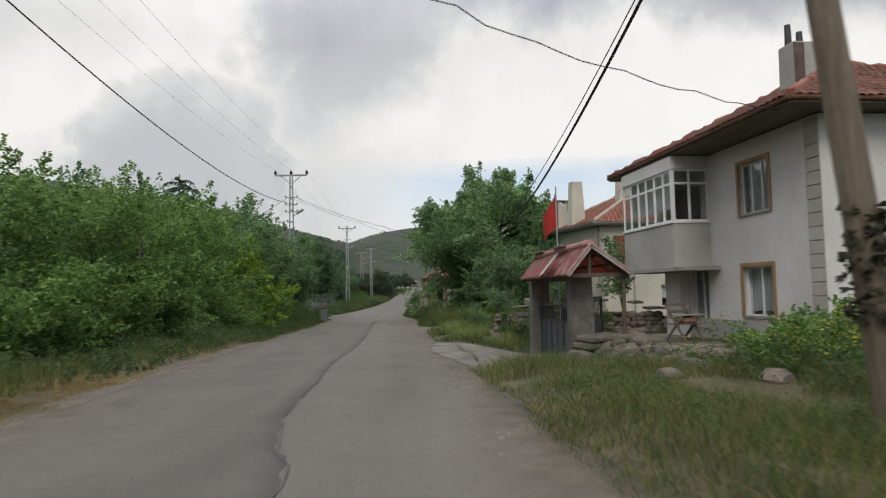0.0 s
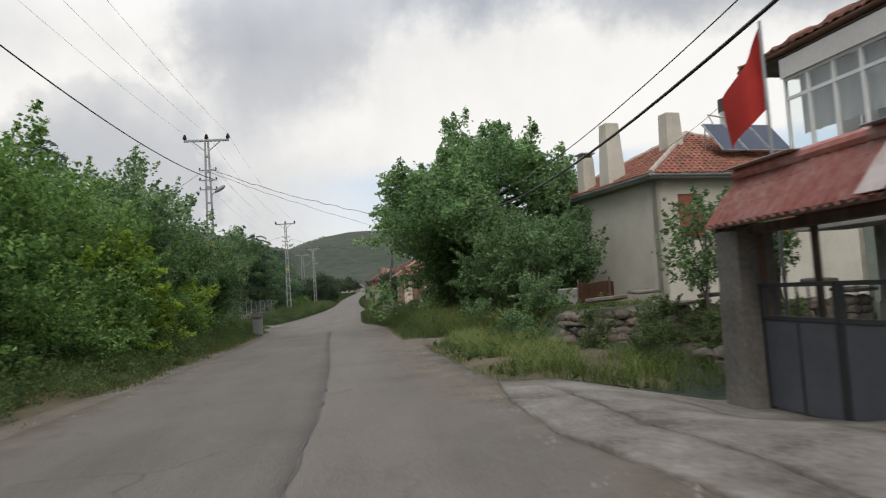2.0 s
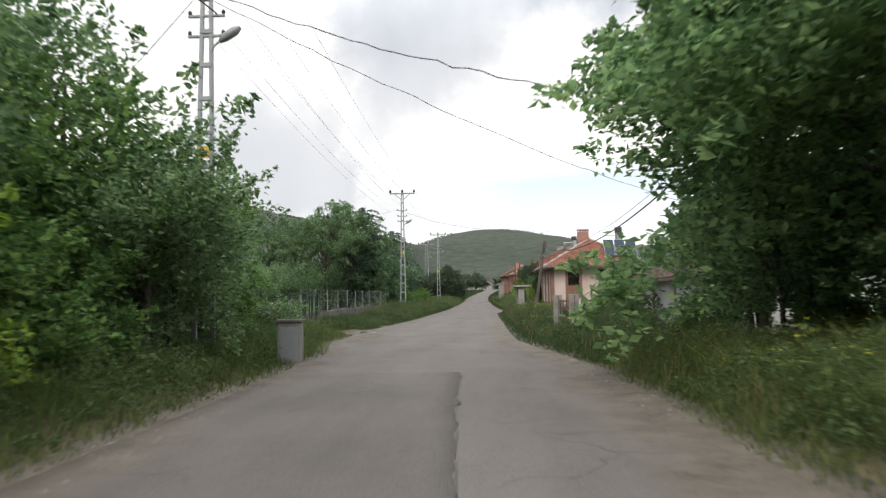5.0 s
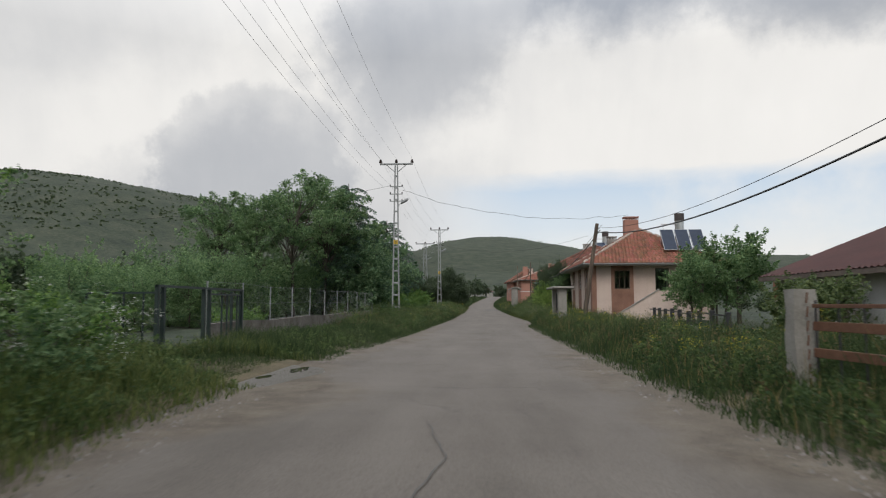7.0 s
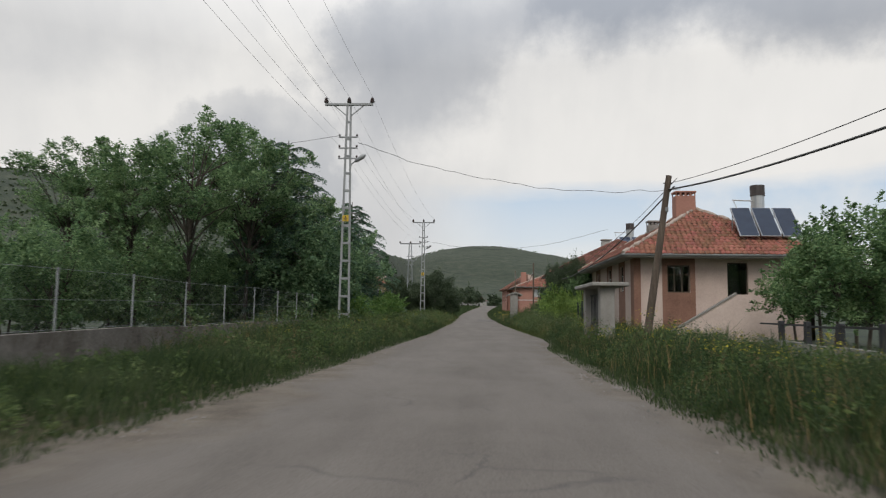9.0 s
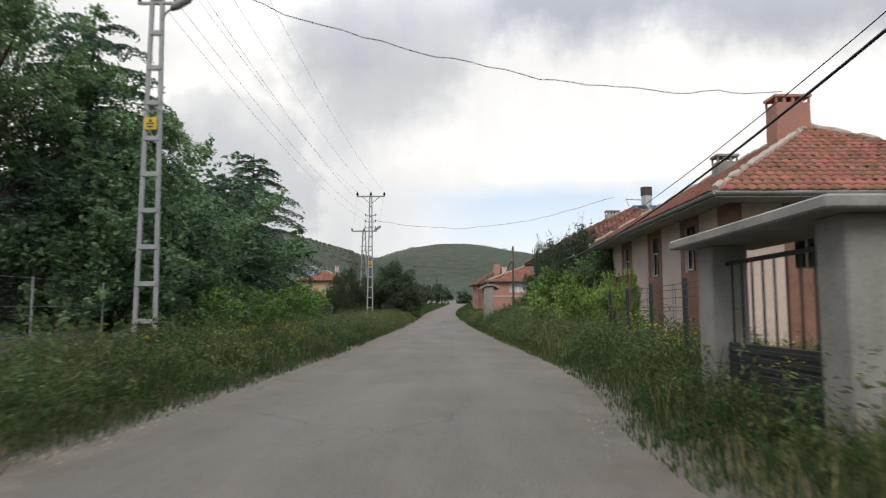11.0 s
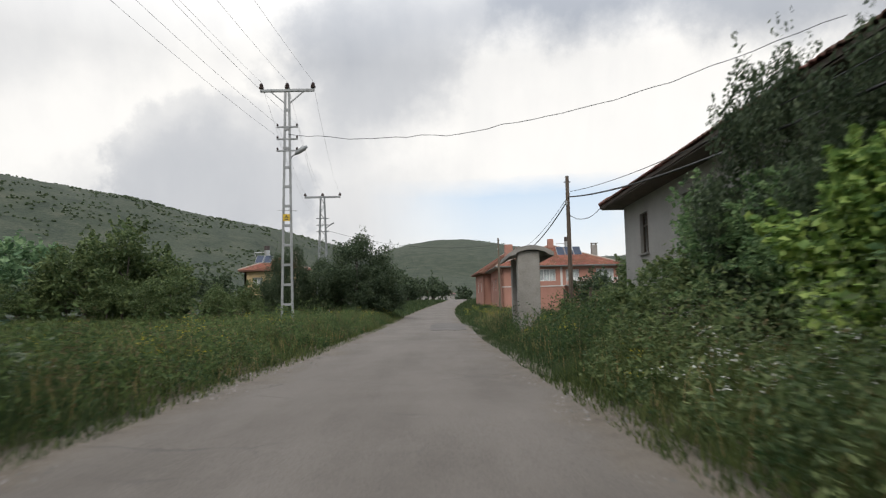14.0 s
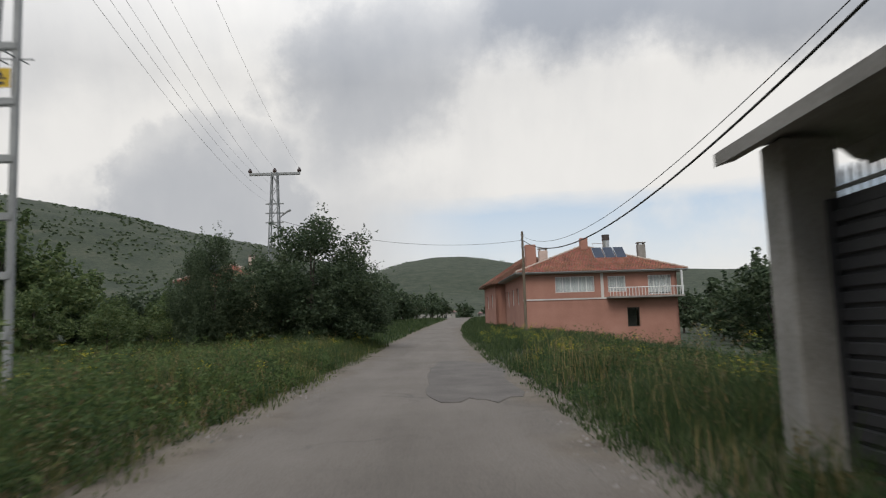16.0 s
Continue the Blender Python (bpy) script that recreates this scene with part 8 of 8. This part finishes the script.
def blocked(x, y):
    """Places where nothing grows: slabs, drives and floors of the houses."""
    b = (x > 3.6) & (x < 7.4) & (y > 13.3 + (x - 4.3).clip(0, 9) * 0.9) & (y < 21.8)
    b |= (x > 2.7) & (x < 3.4) & (y > 131.2) & (y < 135.4)
    b |= (x > 3.2) & (x < 7.2) & (np.abs(y - 33.3) < 1.65)
    b |= (x < -4) & (x > -8.6) & (np.abs(y - 63.0) < 2.6 - 0.25 * (-4 - x)) & (x > -7.5)
    b |= (x < -7.9) & (y > 66) & (y < 103)
    b |= (x > 12.4) & (y > 15) & (y < 46)
    b |= (x > 7.7) & (y > 13.4 - 0.9 * (x - 7.7).clip(0, 4)) & (y < 24)
    b |= (x > 5.9) & (y > 24.0) & (y < 28.5)
    b |= (x > 7.2) & (y > 99) & (y < 134)
    b |= (x > 9.4) & (y > 57.5) & (y < 75)
    b |= (x > 3.4) & (x < 4.1) & (y > 87.9) & (y < 91.6)
    return b


def heights(x, y):
    return np.array([ground_z(float(a), float(b)) for a, b in zip(x, y)])


def verge(name, label, n, y0, y1, off0, off1, side_, hmin, hmax, mat, seed, w=0.012, power=1.0, clump=0.0, lean=0.55, open_=False):
    rng_ = np.random.default_rng(seed)
    x, y, off = scatter(n, y0, y1, off0, off1, side_, rng_, power, clump)
    k = (x > -60) if open_ else ~blocked(x, y)
    x, y, off = x[k], y[k], off[k]
    big_ = np.array([max(0.3, 0.78 + 0.75 * noise.noise(Vector((a * 0.5, b * 0.5, 2))) + 0.45 * noise.noise(Vector((a * 1.7, b * 1.7, 6)))) for a, b in zip(x, y)])
    h = (hmin + (hmax - hmin) * np.clip((off + 0.15) / 1.4, 0.09, 1) * rng_.uniform(0.45, 1.0, len(x))) * big_
    p = np.stack([x, y, heights(x, y) + 0.015], 1)
    v, f = blades(p, h, w * rng_.uniform(0.6, 1.6, len(x)), rng_, lean)
    return tagged(np_mesh(name, v, f, mat), label, "grass", kind="stuff")


verge("grass_left", "thin green verge grass", 18000, 4, 26, 0.95, 5.2, -1, 0.08, 0.5, GRASS_FRESH, 14, w=0.012)
verge("grass_left", "tall green verge grass", 37000, 25, 66, -0.05, 4.6, -1, 0.08, 0.75, GRASS_FRESH, 1, w=0.012)
verge("grass_mown", "short patchy grass in the field entrance", 34000, 57, 71, 0.75, 5.4, -1, 0.06, 0.2, GRASS, 15, w=0.012, open_=True)
verge("grass_left", "knee-high green verge grass before the fence", 30000, 64, 82, -0.15, 4.6, -1, 0.1, 0.62, GRASS, 38, w=0.012)
verge("grass_left", "tall green verge grass", 44000, 80, 118, -0.15, 5.0, -1, 0.12, 1.0, GRASS, 2, w=0.0125)
verge("grass_left", "tall green meadow grass", 51150, 116, 168, -0.15, 9.0, -1, 0.1, 0.85, GRASS_MEADOW, 3, w=0.016)
verge("grass_left_far", "green meadow grass", 30000, 118, 190, 6.0, 40.0, -1, 0.2, 0.6, GRASS_MEADOW, 4, w=0.05)
verge("grass_right", "tangled green verge grass", 37000, 3, 17.5, 0.15, 8.0, 1, 0.06, 0.44, GRASS_FRESH, 5, w=0.009, clump=0.3, lean=1.0)
verge("grass_dry", "flattened straw on the dusty verge", 20000, 4, 15, -0.2, 2.2, -1, 0.04, 0.12, GRASS_DRY, 19, w=0.014, lean=2.4)
verge("grass_right", "short patchy weeds and grass before the yard wall", 19000, 17, 32, 0.35, 6.5, 1, 0.05, 0.34, GRASS_FRESH, 36, w=0.012, clump=0.25, lean=0.9)
verge("grass_right", "pale green weeds and grass beside the dusty edge", 13000, 22.5, 31.7, 0.9, 3.4, 1, 0.1, 0.5, GRASS_PALE, 39, w=0.011, clump=0.15, lean=0.8)
verge("grass_right", "tall green verge grass", 28000, 34.2, 50, -0.1, 6.5, 1, 0.06, 1.05, GRASS_FRESH, 16, w=0.012)
verge("grass_right", "tall pale green seeding grass", 17000, 34.2, 50, 0.9, 4.6, 1, 0.2, 1.1, GRASS_PALE, 37, w=0.011, clump=0.1, lean=0.7)
verge("grass_right", "tall green verge grass", 56000, 48, 100, -0.15, 4.5, 1, 0.1, 1.0, GRASS, 6, w=0.0125)
verge("grass_right", "tall green verge grass", 31000, 98, 121, -0.15, 4.2, 1, 0.1, 0.95, GRASS_MEADOW, 7, w=0.0125)
verge("grass_right", "tall dark green verge grass", 25000, 120, 140, -0.15, 4.2, 1, 0.1, 0.95, GRASS, 48, w=0.0125)
verge("grass_dry", "heaped yellow straw beside the road", 16000, 7, 13.5, 0.5, 2.6, -1, 0.03, 0.1, GRASS_DRY, 46, w=0.018, lean=2.6)
verge("grass_right", "tall green verge grass", 27900, 136, 186, -0.15, 7.0, 1, 0.1, 0.6, GRASS, 8, w=0.026)
verge("grass_left_far", "green meadow grass by the far road", 16000, 165, 260, 0.0, 14.0, -1, 0.3, 0.7, GRASS, 17, w=0.06)
verge("grass_right_far", "green meadow grass by the far road", 14000, 182, 260, 0.0, 12.0, 1, 0.3, 0.7, GRASS, 18, w=0.06)
verge("grass_dry", "dry straw-coloured grass", 15000, 3, 17, 0.0, 8.0, 1, 0.06, 0.34, GRASS_DRY, 9, w=0.007, clump=0.3, lean=1.2)
verge("grass_dry", "dry straw-coloured grass", 5000, 6, 40, 0.0, 1.2, -1, 0.06, 0.26, GRASS_DRY, 10, clump=0.05, lean=1.2)
verge("grass_dry", "dry straw-coloured grass stalks", 7500, 80, 160, 0.2, 4.5, -1, 0.4, 1.1, GRASS_DRY, 12, w=0.008, clump=0.05, lean=0.25)
verge("grass_dry", "dry straw-coloured grass stalks", 6500, 40, 150, 0.3, 3.4, 1, 0.35, 1.1, GRASS_DRY, 13, w=0.008, clump=0.0, lean=0.25)


DOCK = foliage("brown seed heads", (0.10, 0.085, 0.045), (0.15, 0.125, 0.06), (0.20, 0.17, 0.085), 0.4)


def weeds(name, label, n, y0, y1, off0, off1, side_, hmin, hmax, mat, seed, leaf=0.09, per=26, top=None, top_per=0, top_size=0.03, clump=0.0, spread_=0.16):
    """Upright herbs: leaves up a stem, perhaps with flower heads."""
    rng_ = np.random.default_rng(seed)
    x, y, off = scatter(n, y0, y1, off0, off1, side_, rng_, 1.0, clump)
    k = ~blocked(x, y)
    x, y = x[k], y[k]
    z = heights(x, y)
    h = rng_.uniform(hmin, hmax, len(x)) * np.clip(0.25 + off[k] / 1.6, 0.3, 1.0) * np.array([max(0.45, 0.9 + 0.9 * noise.noise(Vector((a * 0.4, b * 0.4, 8)))) for a, b in zip(x, y)])
    t = rng_.uniform(0.05, 1.0, (len(x), per))
    lean = rng_.normal(0, 0.12, (len(x), 2))
    c = np.stack([x[:, None] + lean[:, :1] * h[:, None] * t, y[:, None] + lean[:, 1:] * h[:, None] * t, z[:, None] + t * h[:, None]], -1)
    c[..., :2] += rng_.normal(0, 1, c[..., :2].shape) * (spread_ * h[:, None] * (1.1 - 0.6 * t))[..., None]
    v, f = leaf_quads(c.reshape(-1, 3), leaf, rng_, flat=0.8, ratio=0.4)
    ob = tagged(np_mesh(name, v, f, mat), label, "weeds", kind="stuff")
    if top:
        tt = rng_.normal(0, 1, (len(x), top_per, 3)) * np.array([0.10, 0.10, 0.05])
        tip = np.stack([x + lean[:, 0] * h, y + lean[:, 1] * h, z + h], -1)[:, None] + tt
        v, f = leaf_quads(tip.reshape(-1, 3), top_size, rng_, flat=0.25, ratio=0.9)
        tagged(np_mesh("flowers", v, f, top), label, "flowers", kind="stuff")
    return ob


weeds("weeds_left", "leafy green weeds on the verge", 2200, 12, 66, 0.5, 4.0, -1, 0.2, 0.7, WEED, 21)
weeds("weeds_left", "leafy green weeds on the verge", 3700, 81, 150, 0.35, 4.8, -1, 0.4, 1.2, WEED, 22)
weeds("weeds_left", "low leafy weeds before the fence", 600, 64, 82, 0.4, 4.4, -1, 0.2, 0.55, WEED, 44, leaf=0.07)
weeds("weeds_right", "leafy green weeds on the verge", 1100, 34.2, 50, 0.6, 4.5, 1, 0.2, 0.85, WEED, 23)
weeds("weeds_right", "low leafy weeds before the yard wall", 600, 17, 31.8, 0.5, 5.0, 1, 0.12, 0.34, WEED, 43, clump=0.2)
weeds("weeds_right", "leafy green weeds on the verge", 1700, 50, 100, 0.6, 3.6, 1, 0.25, 0.85, WEED, 24)
weeds("weeds_right", "tall leafy weeds along the fence", 1500, 98, 121, 0.3, 3.4, 1, 0.5, 1.4, LEAF_ORCHARD, 25)
weeds("weeds_right", "tall dark leafy weeds along the fence", 700, 120, 134, 0.5, 3.4, 1, 0.5, 1.3, HERB, 47)
for k, (n_, a_, b_, s_) in enumerate(((1100, 20, 62, -1), (1500, 81, 112, -1), (1900, 108, 160, -1), (760, 34.5, 54, 1), (1700, 52, 100, 1), (1700, 96, 150, 1))):
    weeds("herbs_left" if s_ < 0 else "herbs_right", "dense mounds of leafy verge herbs", n_, a_, b_, 0.25, 4.2, s_, 0.4, 0.95, HERB_FRESH if b_ < 63 else HERB, 60 + k, leaf=0.06, per=60, spread_=0.3, clump=0.12)
weeds("weeds_brown", "brownish seeding docks and weeds", 1300, 79, 150, 0.3, 4.4, -1, 0.5, 1.1, DOCK, 41, leaf=0.06, per=22, spread_=0.1)
weeds("weeds_brown", "brownish seeding docks and weeds", 700, 56, 150, 0.5, 3.2, 1, 0.5, 1.1, DOCK, 42, leaf=0.06, per=22, spread_=0.1)
weeds("mustard_left", "yellow-flowered mustard weeds", 420, 84, 165, 0.8, 6.0, -1, 0.4, 0.8, WEED, 26, top=FLOWER_YELLOW, top_per=26, clump=0.0)
weeds("mustard_right", "yellow-flowered mustard weeds", 300, 62, 100, 0.9, 4.0, 1, 0.5, 1.0, WEED, 27, top=FLOWER_YELLOW, top_per=26, clump=0.05)
weeds("mustard_right", "yellow-flowered mustard weeds", 260, 118, 175, 0.6, 4.0, 1, 0.4, 0.9, WEED, 28, top=FLOWER_YELLOW, top_per=26, clump=0.05)
weeds("mustard_right", "green herbs with small yellow flowers", 260, 35, 49, 0.9, 4.0, 1, 0.5, 0.95, HERB_FRESH, 45, top=FLOWER_YELLOW, top_per=6)
weeds("mustard_verge", "yellow-flowered weeds below the terrace", 240, 5, 13, 3.6, 7.6, 1, 0.5, 1.0, HERB_FRESH, 29, top=FLOWER_YELLOW, top_per=10)
weeds("herbs_right", "leafy green herbs before the gateway", 420, 4, 16, 0.8, 7.0, 1, 0.25, 0.6, HERB_FRESH, 71, leaf=0.05, per=40, spread_=0.35, clump=0.1)
weeds("umbels_left", "white-flowered umbel weeds", 60, 55, 64, 1.0, 4.0, -1, 0.7, 1.5, WEED, 30, top=FLOWER_WHITE, top_per=22, top_size=0.03)
weeds("umbels_right", "white-flowered umbel weeds", 120, 100, 118, 0.8, 2.6, 1, 0.4, 0.8, WEED, 31, top=FLOWER_WHITE, top_per=26, top_size=0.03)
weeds("sage_left", "grey-green sage-like herbs", 130, 104, 118, 1.0, 3.0, -1, 0.5, 0.95, LEAF_GREY, 32)
weeds("sage_right", "grey-green sage-like herbs", 120, 42, 52, 1.2, 3.6, 1, 0.5, 1.0, LEAF_GREY, 33)


def hill_scrub():
    rng_ = np.random.default_rng(77)
    P, S = [], []
    for k in range(4500):
        az = radians(float(rng_.uniform(-50, -6)))
        far = float(np.interp(math.degrees(az), HILL_FAR, HILL_R))
        r = far * float(rng_.uniform(0.45, 1.0))
        x, y = r * math.sin(az), 90 + r * math.cos(az)
        if noise.noise(Vector((x * 0.012, y * 0.012, 7))) + 0.5 * noise.noise(Vector((x * 0.05, y * 0.05, 2))) < 0.0:
            continue
        P.append((x, y, ground_z(x, y) - 0.3))
        S.append(float(rng_.uniform(0.4, 0.95)))
    for k in range(2200, 4600):
        az = radians(float(rng_.uniform(-62, -4) if k < 4000 else rng_.uniform(-8, 30)))
        far = float(np.interp(math.degrees(az), HILL_FAR, HILL_R))
        r = far * float(rng_.uniform(0.955, 1.01) if k < 4000 else rng_.uniform(0.97, 1.0))
        x, y = r * math.sin(az), 90 + r * math.cos(az)
        if noise.noise(Vector((x * 0.012, y * 0.012, 7))) < -0.12:
            continue
        P.append((x, y, ground_z(x, y)))
        S.append(float(rng_.uniform(0.5, 1.2)) * (1.2 if k < 4000 else 2.6))
    P, S = np.array(P), np.array(S)
    n = 16
    d = rng_.normal(size=(len(P), n, 3))
    d /= np.linalg.norm(d, axis=2)[..., None]
    d[..., 2] = np.abs(d[..., 2]) * 1.2
    q = P[:, None] + d * S[:, None, None]
    v, f = leaf_quads(q.reshape(-1, 3), np.repeat(0.9 + 0.35 * S, n), rng_, flat=0.6, ratio=0.8)
    tagged(np_mesh("hill_scrub", v, f, LEAF_SCRUB), "dark scrub along the hill ridge", "scrub", kind="stuff")


hill_scrub()

# ---------------------------------------------------------------- loose stones
def stone_kind(seed, sx, sy, sz):
    bm = bmesh.new()
    bmesh.ops.create_icosphere(bm, subdivisions=2, radius=0.5)
    for v in bm.verts:
        n = v.co.normalized()
        k = 1 + 0.28 * noise.noise(n * 1.6 + Vector((seed, 0, 0))) + 0.12 * noise.noise(n * 4 + Vector((0, seed, 0)))
        v.co = Vector((v.co.x * sx * k, v.co.y * sy * k, v.co.z * sz * k))
    me = bpy.data.meshes.new("stone")
    bm.to_mesh(me)
    bm.free()
    me.materials.append(ROCK)
    return me


STONES = [stone_kind(k * 3.7, 0.5, 0.4, 0.3) for k in range(5)] + [stone_kind(40 + k * 3.1, 0.7, 0.5, 0.38) for k in range(3)]
rs = random.Random(4)


def stone(x, y, z, s, k, label):
    o = new("stone", STONES[k])
    o.matrix_basis = Matrix.Translation((x, y, z)) @ Matrix.Rotation(rs.uniform(0, 6), 4, "Z") @ Matrix.Rotation(rs.uniform(-0.3, 0.3), 4, "X") @ Matrix.Diagonal((s, s, s, 1))
    return tagged(o, label, "stone", "field stones of the terrace edge")


EDGE_X, EDGE_Y = [0, 0.35, 0.7, 1], [7.45, 7.7, 8.6, 10.4]
for row in range(3):
    for k in range(24 - 5 * row):
        f = k / 23 * (1.0 if row < 2 else 0.75)
        x = float(np.interp(f, EDGE_X, EDGE_Y)) + rs.uniform(-0.16, 0.16) + 0.14 * row
        y = 15.6 - 4.4 * f + rs.uniform(-0.18, 0.18) + 0.12 * row
        z = ground_z(x, y) + 0.05 + 0.17 * row + rs.uniform(-0.04, 0.04)
        stone(x, y, z, rs.uniform(0.65, 1.15), rs.randrange(8), "rough brown-grey field stone heaped on the terrace edge")
for k, (x, y, z, w) in enumerate(((7.5, 15.45, 0.72, 0.95), (7.45, 15.5, 0.56, 1.15))):
    bm = bevelled(-0.5 * w, 0.5 * w, -0.32, 0.32, 0.0, 0.13, 0.03)
    for v in bm.verts:
        v.co += Vector((noise.noise(v.co * 3 + Vector((k, 0, 0))), noise.noise(v.co * 3 + Vector((5, k, 0))), 0.2 * noise.noise(v.co * 2))) * 0.08
    o = part("stone_slab", bm, ROCK)
    o.matrix_basis = pose(x, y, z, 2, -2, 24 + 9 * k)
    tagged(o, "flat rounded stone slab on the heap beside the gateway", "stone slab")
for x, y in ((7.1, 15.4), (6.85, 14.9), (7.0, 12.9), (7.9, 11.3), (7.2, 10.4), (8.4, 9.6)):
    stone(x, y, ground_z(x, y) + 0.06, rs.uniform(0.8, 1.3), rs.randrange(8), "rough grey field stone lying in the grass")
# retaining wall by the second yard
for row in range(2):
    for k in range(22):
        x = 7.8 + 0.30 * k + rs.uniform(-0.05, 0.05)
        y = 23.2 + 0.10 * k + rs.uniform(-0.06, 0.06)
        z = ground_z(x, y) - 0.05 + 0.21 * row
        stone(x, y, z, rs.uniform(0.75, 1.0), rs.randrange(5), "rough grey stone of a dry-laid yard wall")
for row in range(6):
    for k in range(22):
        x = 6.5 + 0.27 * k + rs.uniform(-0.06, 0.06)
        y = 26.5 - 0.09 * k + rs.uniform(-0.05, 0.05) + 0.05 * row
        z = 0.02 + 0.17 * row + rs.uniform(-0.02, 0.02)
        stone(x, y, z, rs.uniform(0.7, 1.0), rs.randrange(5), "rough grey stone of a dry-laid yard wall")


def coping():
    """Broken flat slabs on top of the yard wall."""
    x = 6.4
    for k in range(9):
        w = rs.uniform(0.45, 0.85)
        bm = bevelled(x, x + w, -0.3, 0.32, 0.0, rs.uniform(0.06, 0.1), 0.02)
        for v in bm.verts:
            v.co += Vector((noise.noise(v.co * 3), noise.noise(v.co * 3 + Vector((5, 0, 0))), 0.3 * noise.noise(v.co * 2))) * 0.06
        o = part("stone_slab", bm, ROCK)
        o.matrix_basis = pose(0, 26.7 - 0.33 * (x - 6.4), 0.93, rs.uniform(-4, 4), rs.uniform(-3, 3), 0)
        tagged(o, "broken flat grey slab capping the yard wall", "stone slab", "slabs on the yard wall")
        x += w + rs.uniform(-0.02, 0.12)


coping()


# loose gravel along both rims of the road
def gravel(side_, seed):
    rng_ = np.random.default_rng(seed)
    x, y, off = scatter(9000, 2, 150, -0.55, 0.6, side_, rng_, 1.0, 0.02)
    z = np.where(off < 0.25, np.array([road_z(float(v)) for v in y]), heights(x, y)) + 0.004
    s = 0.012 + 0.03 * rng_.uniform(0, 1, len(x)) ** 3
    dirs = np.array([(1, 0, -0.2), (0, 1, -0.2), (-1, 0, -0.2), (0, -1, -0.2), (0.2, 0.1, 0.7)])
    v = np.stack([x, y, z], 1)[:, None] + dirs[None] * s[:, None, None] * rng_.uniform(0.6, 1.3, (len(x), 5, 1))
    i = np.arange(len(x))[:, None] * 5
    f = np.concatenate([i + [0, 1, 4], i + [1, 2, 4], i + [2, 3, 4], i + [3, 0, 4]])
    tagged(np_mesh("gravel", v.reshape(-1, 3), f, GRAVEL), "loose grey gravel along the road edge", "gravel", kind="stuff")


GRAVEL = material("gravel chips", [(0.13, 0.115, 0.098), (0.21, 0.195, 0.175)], rough=0.9, scale=6, fine=30, bump=0, spread=0.35, island=True)
gravel(-1, 51)
gravel(1, 52)
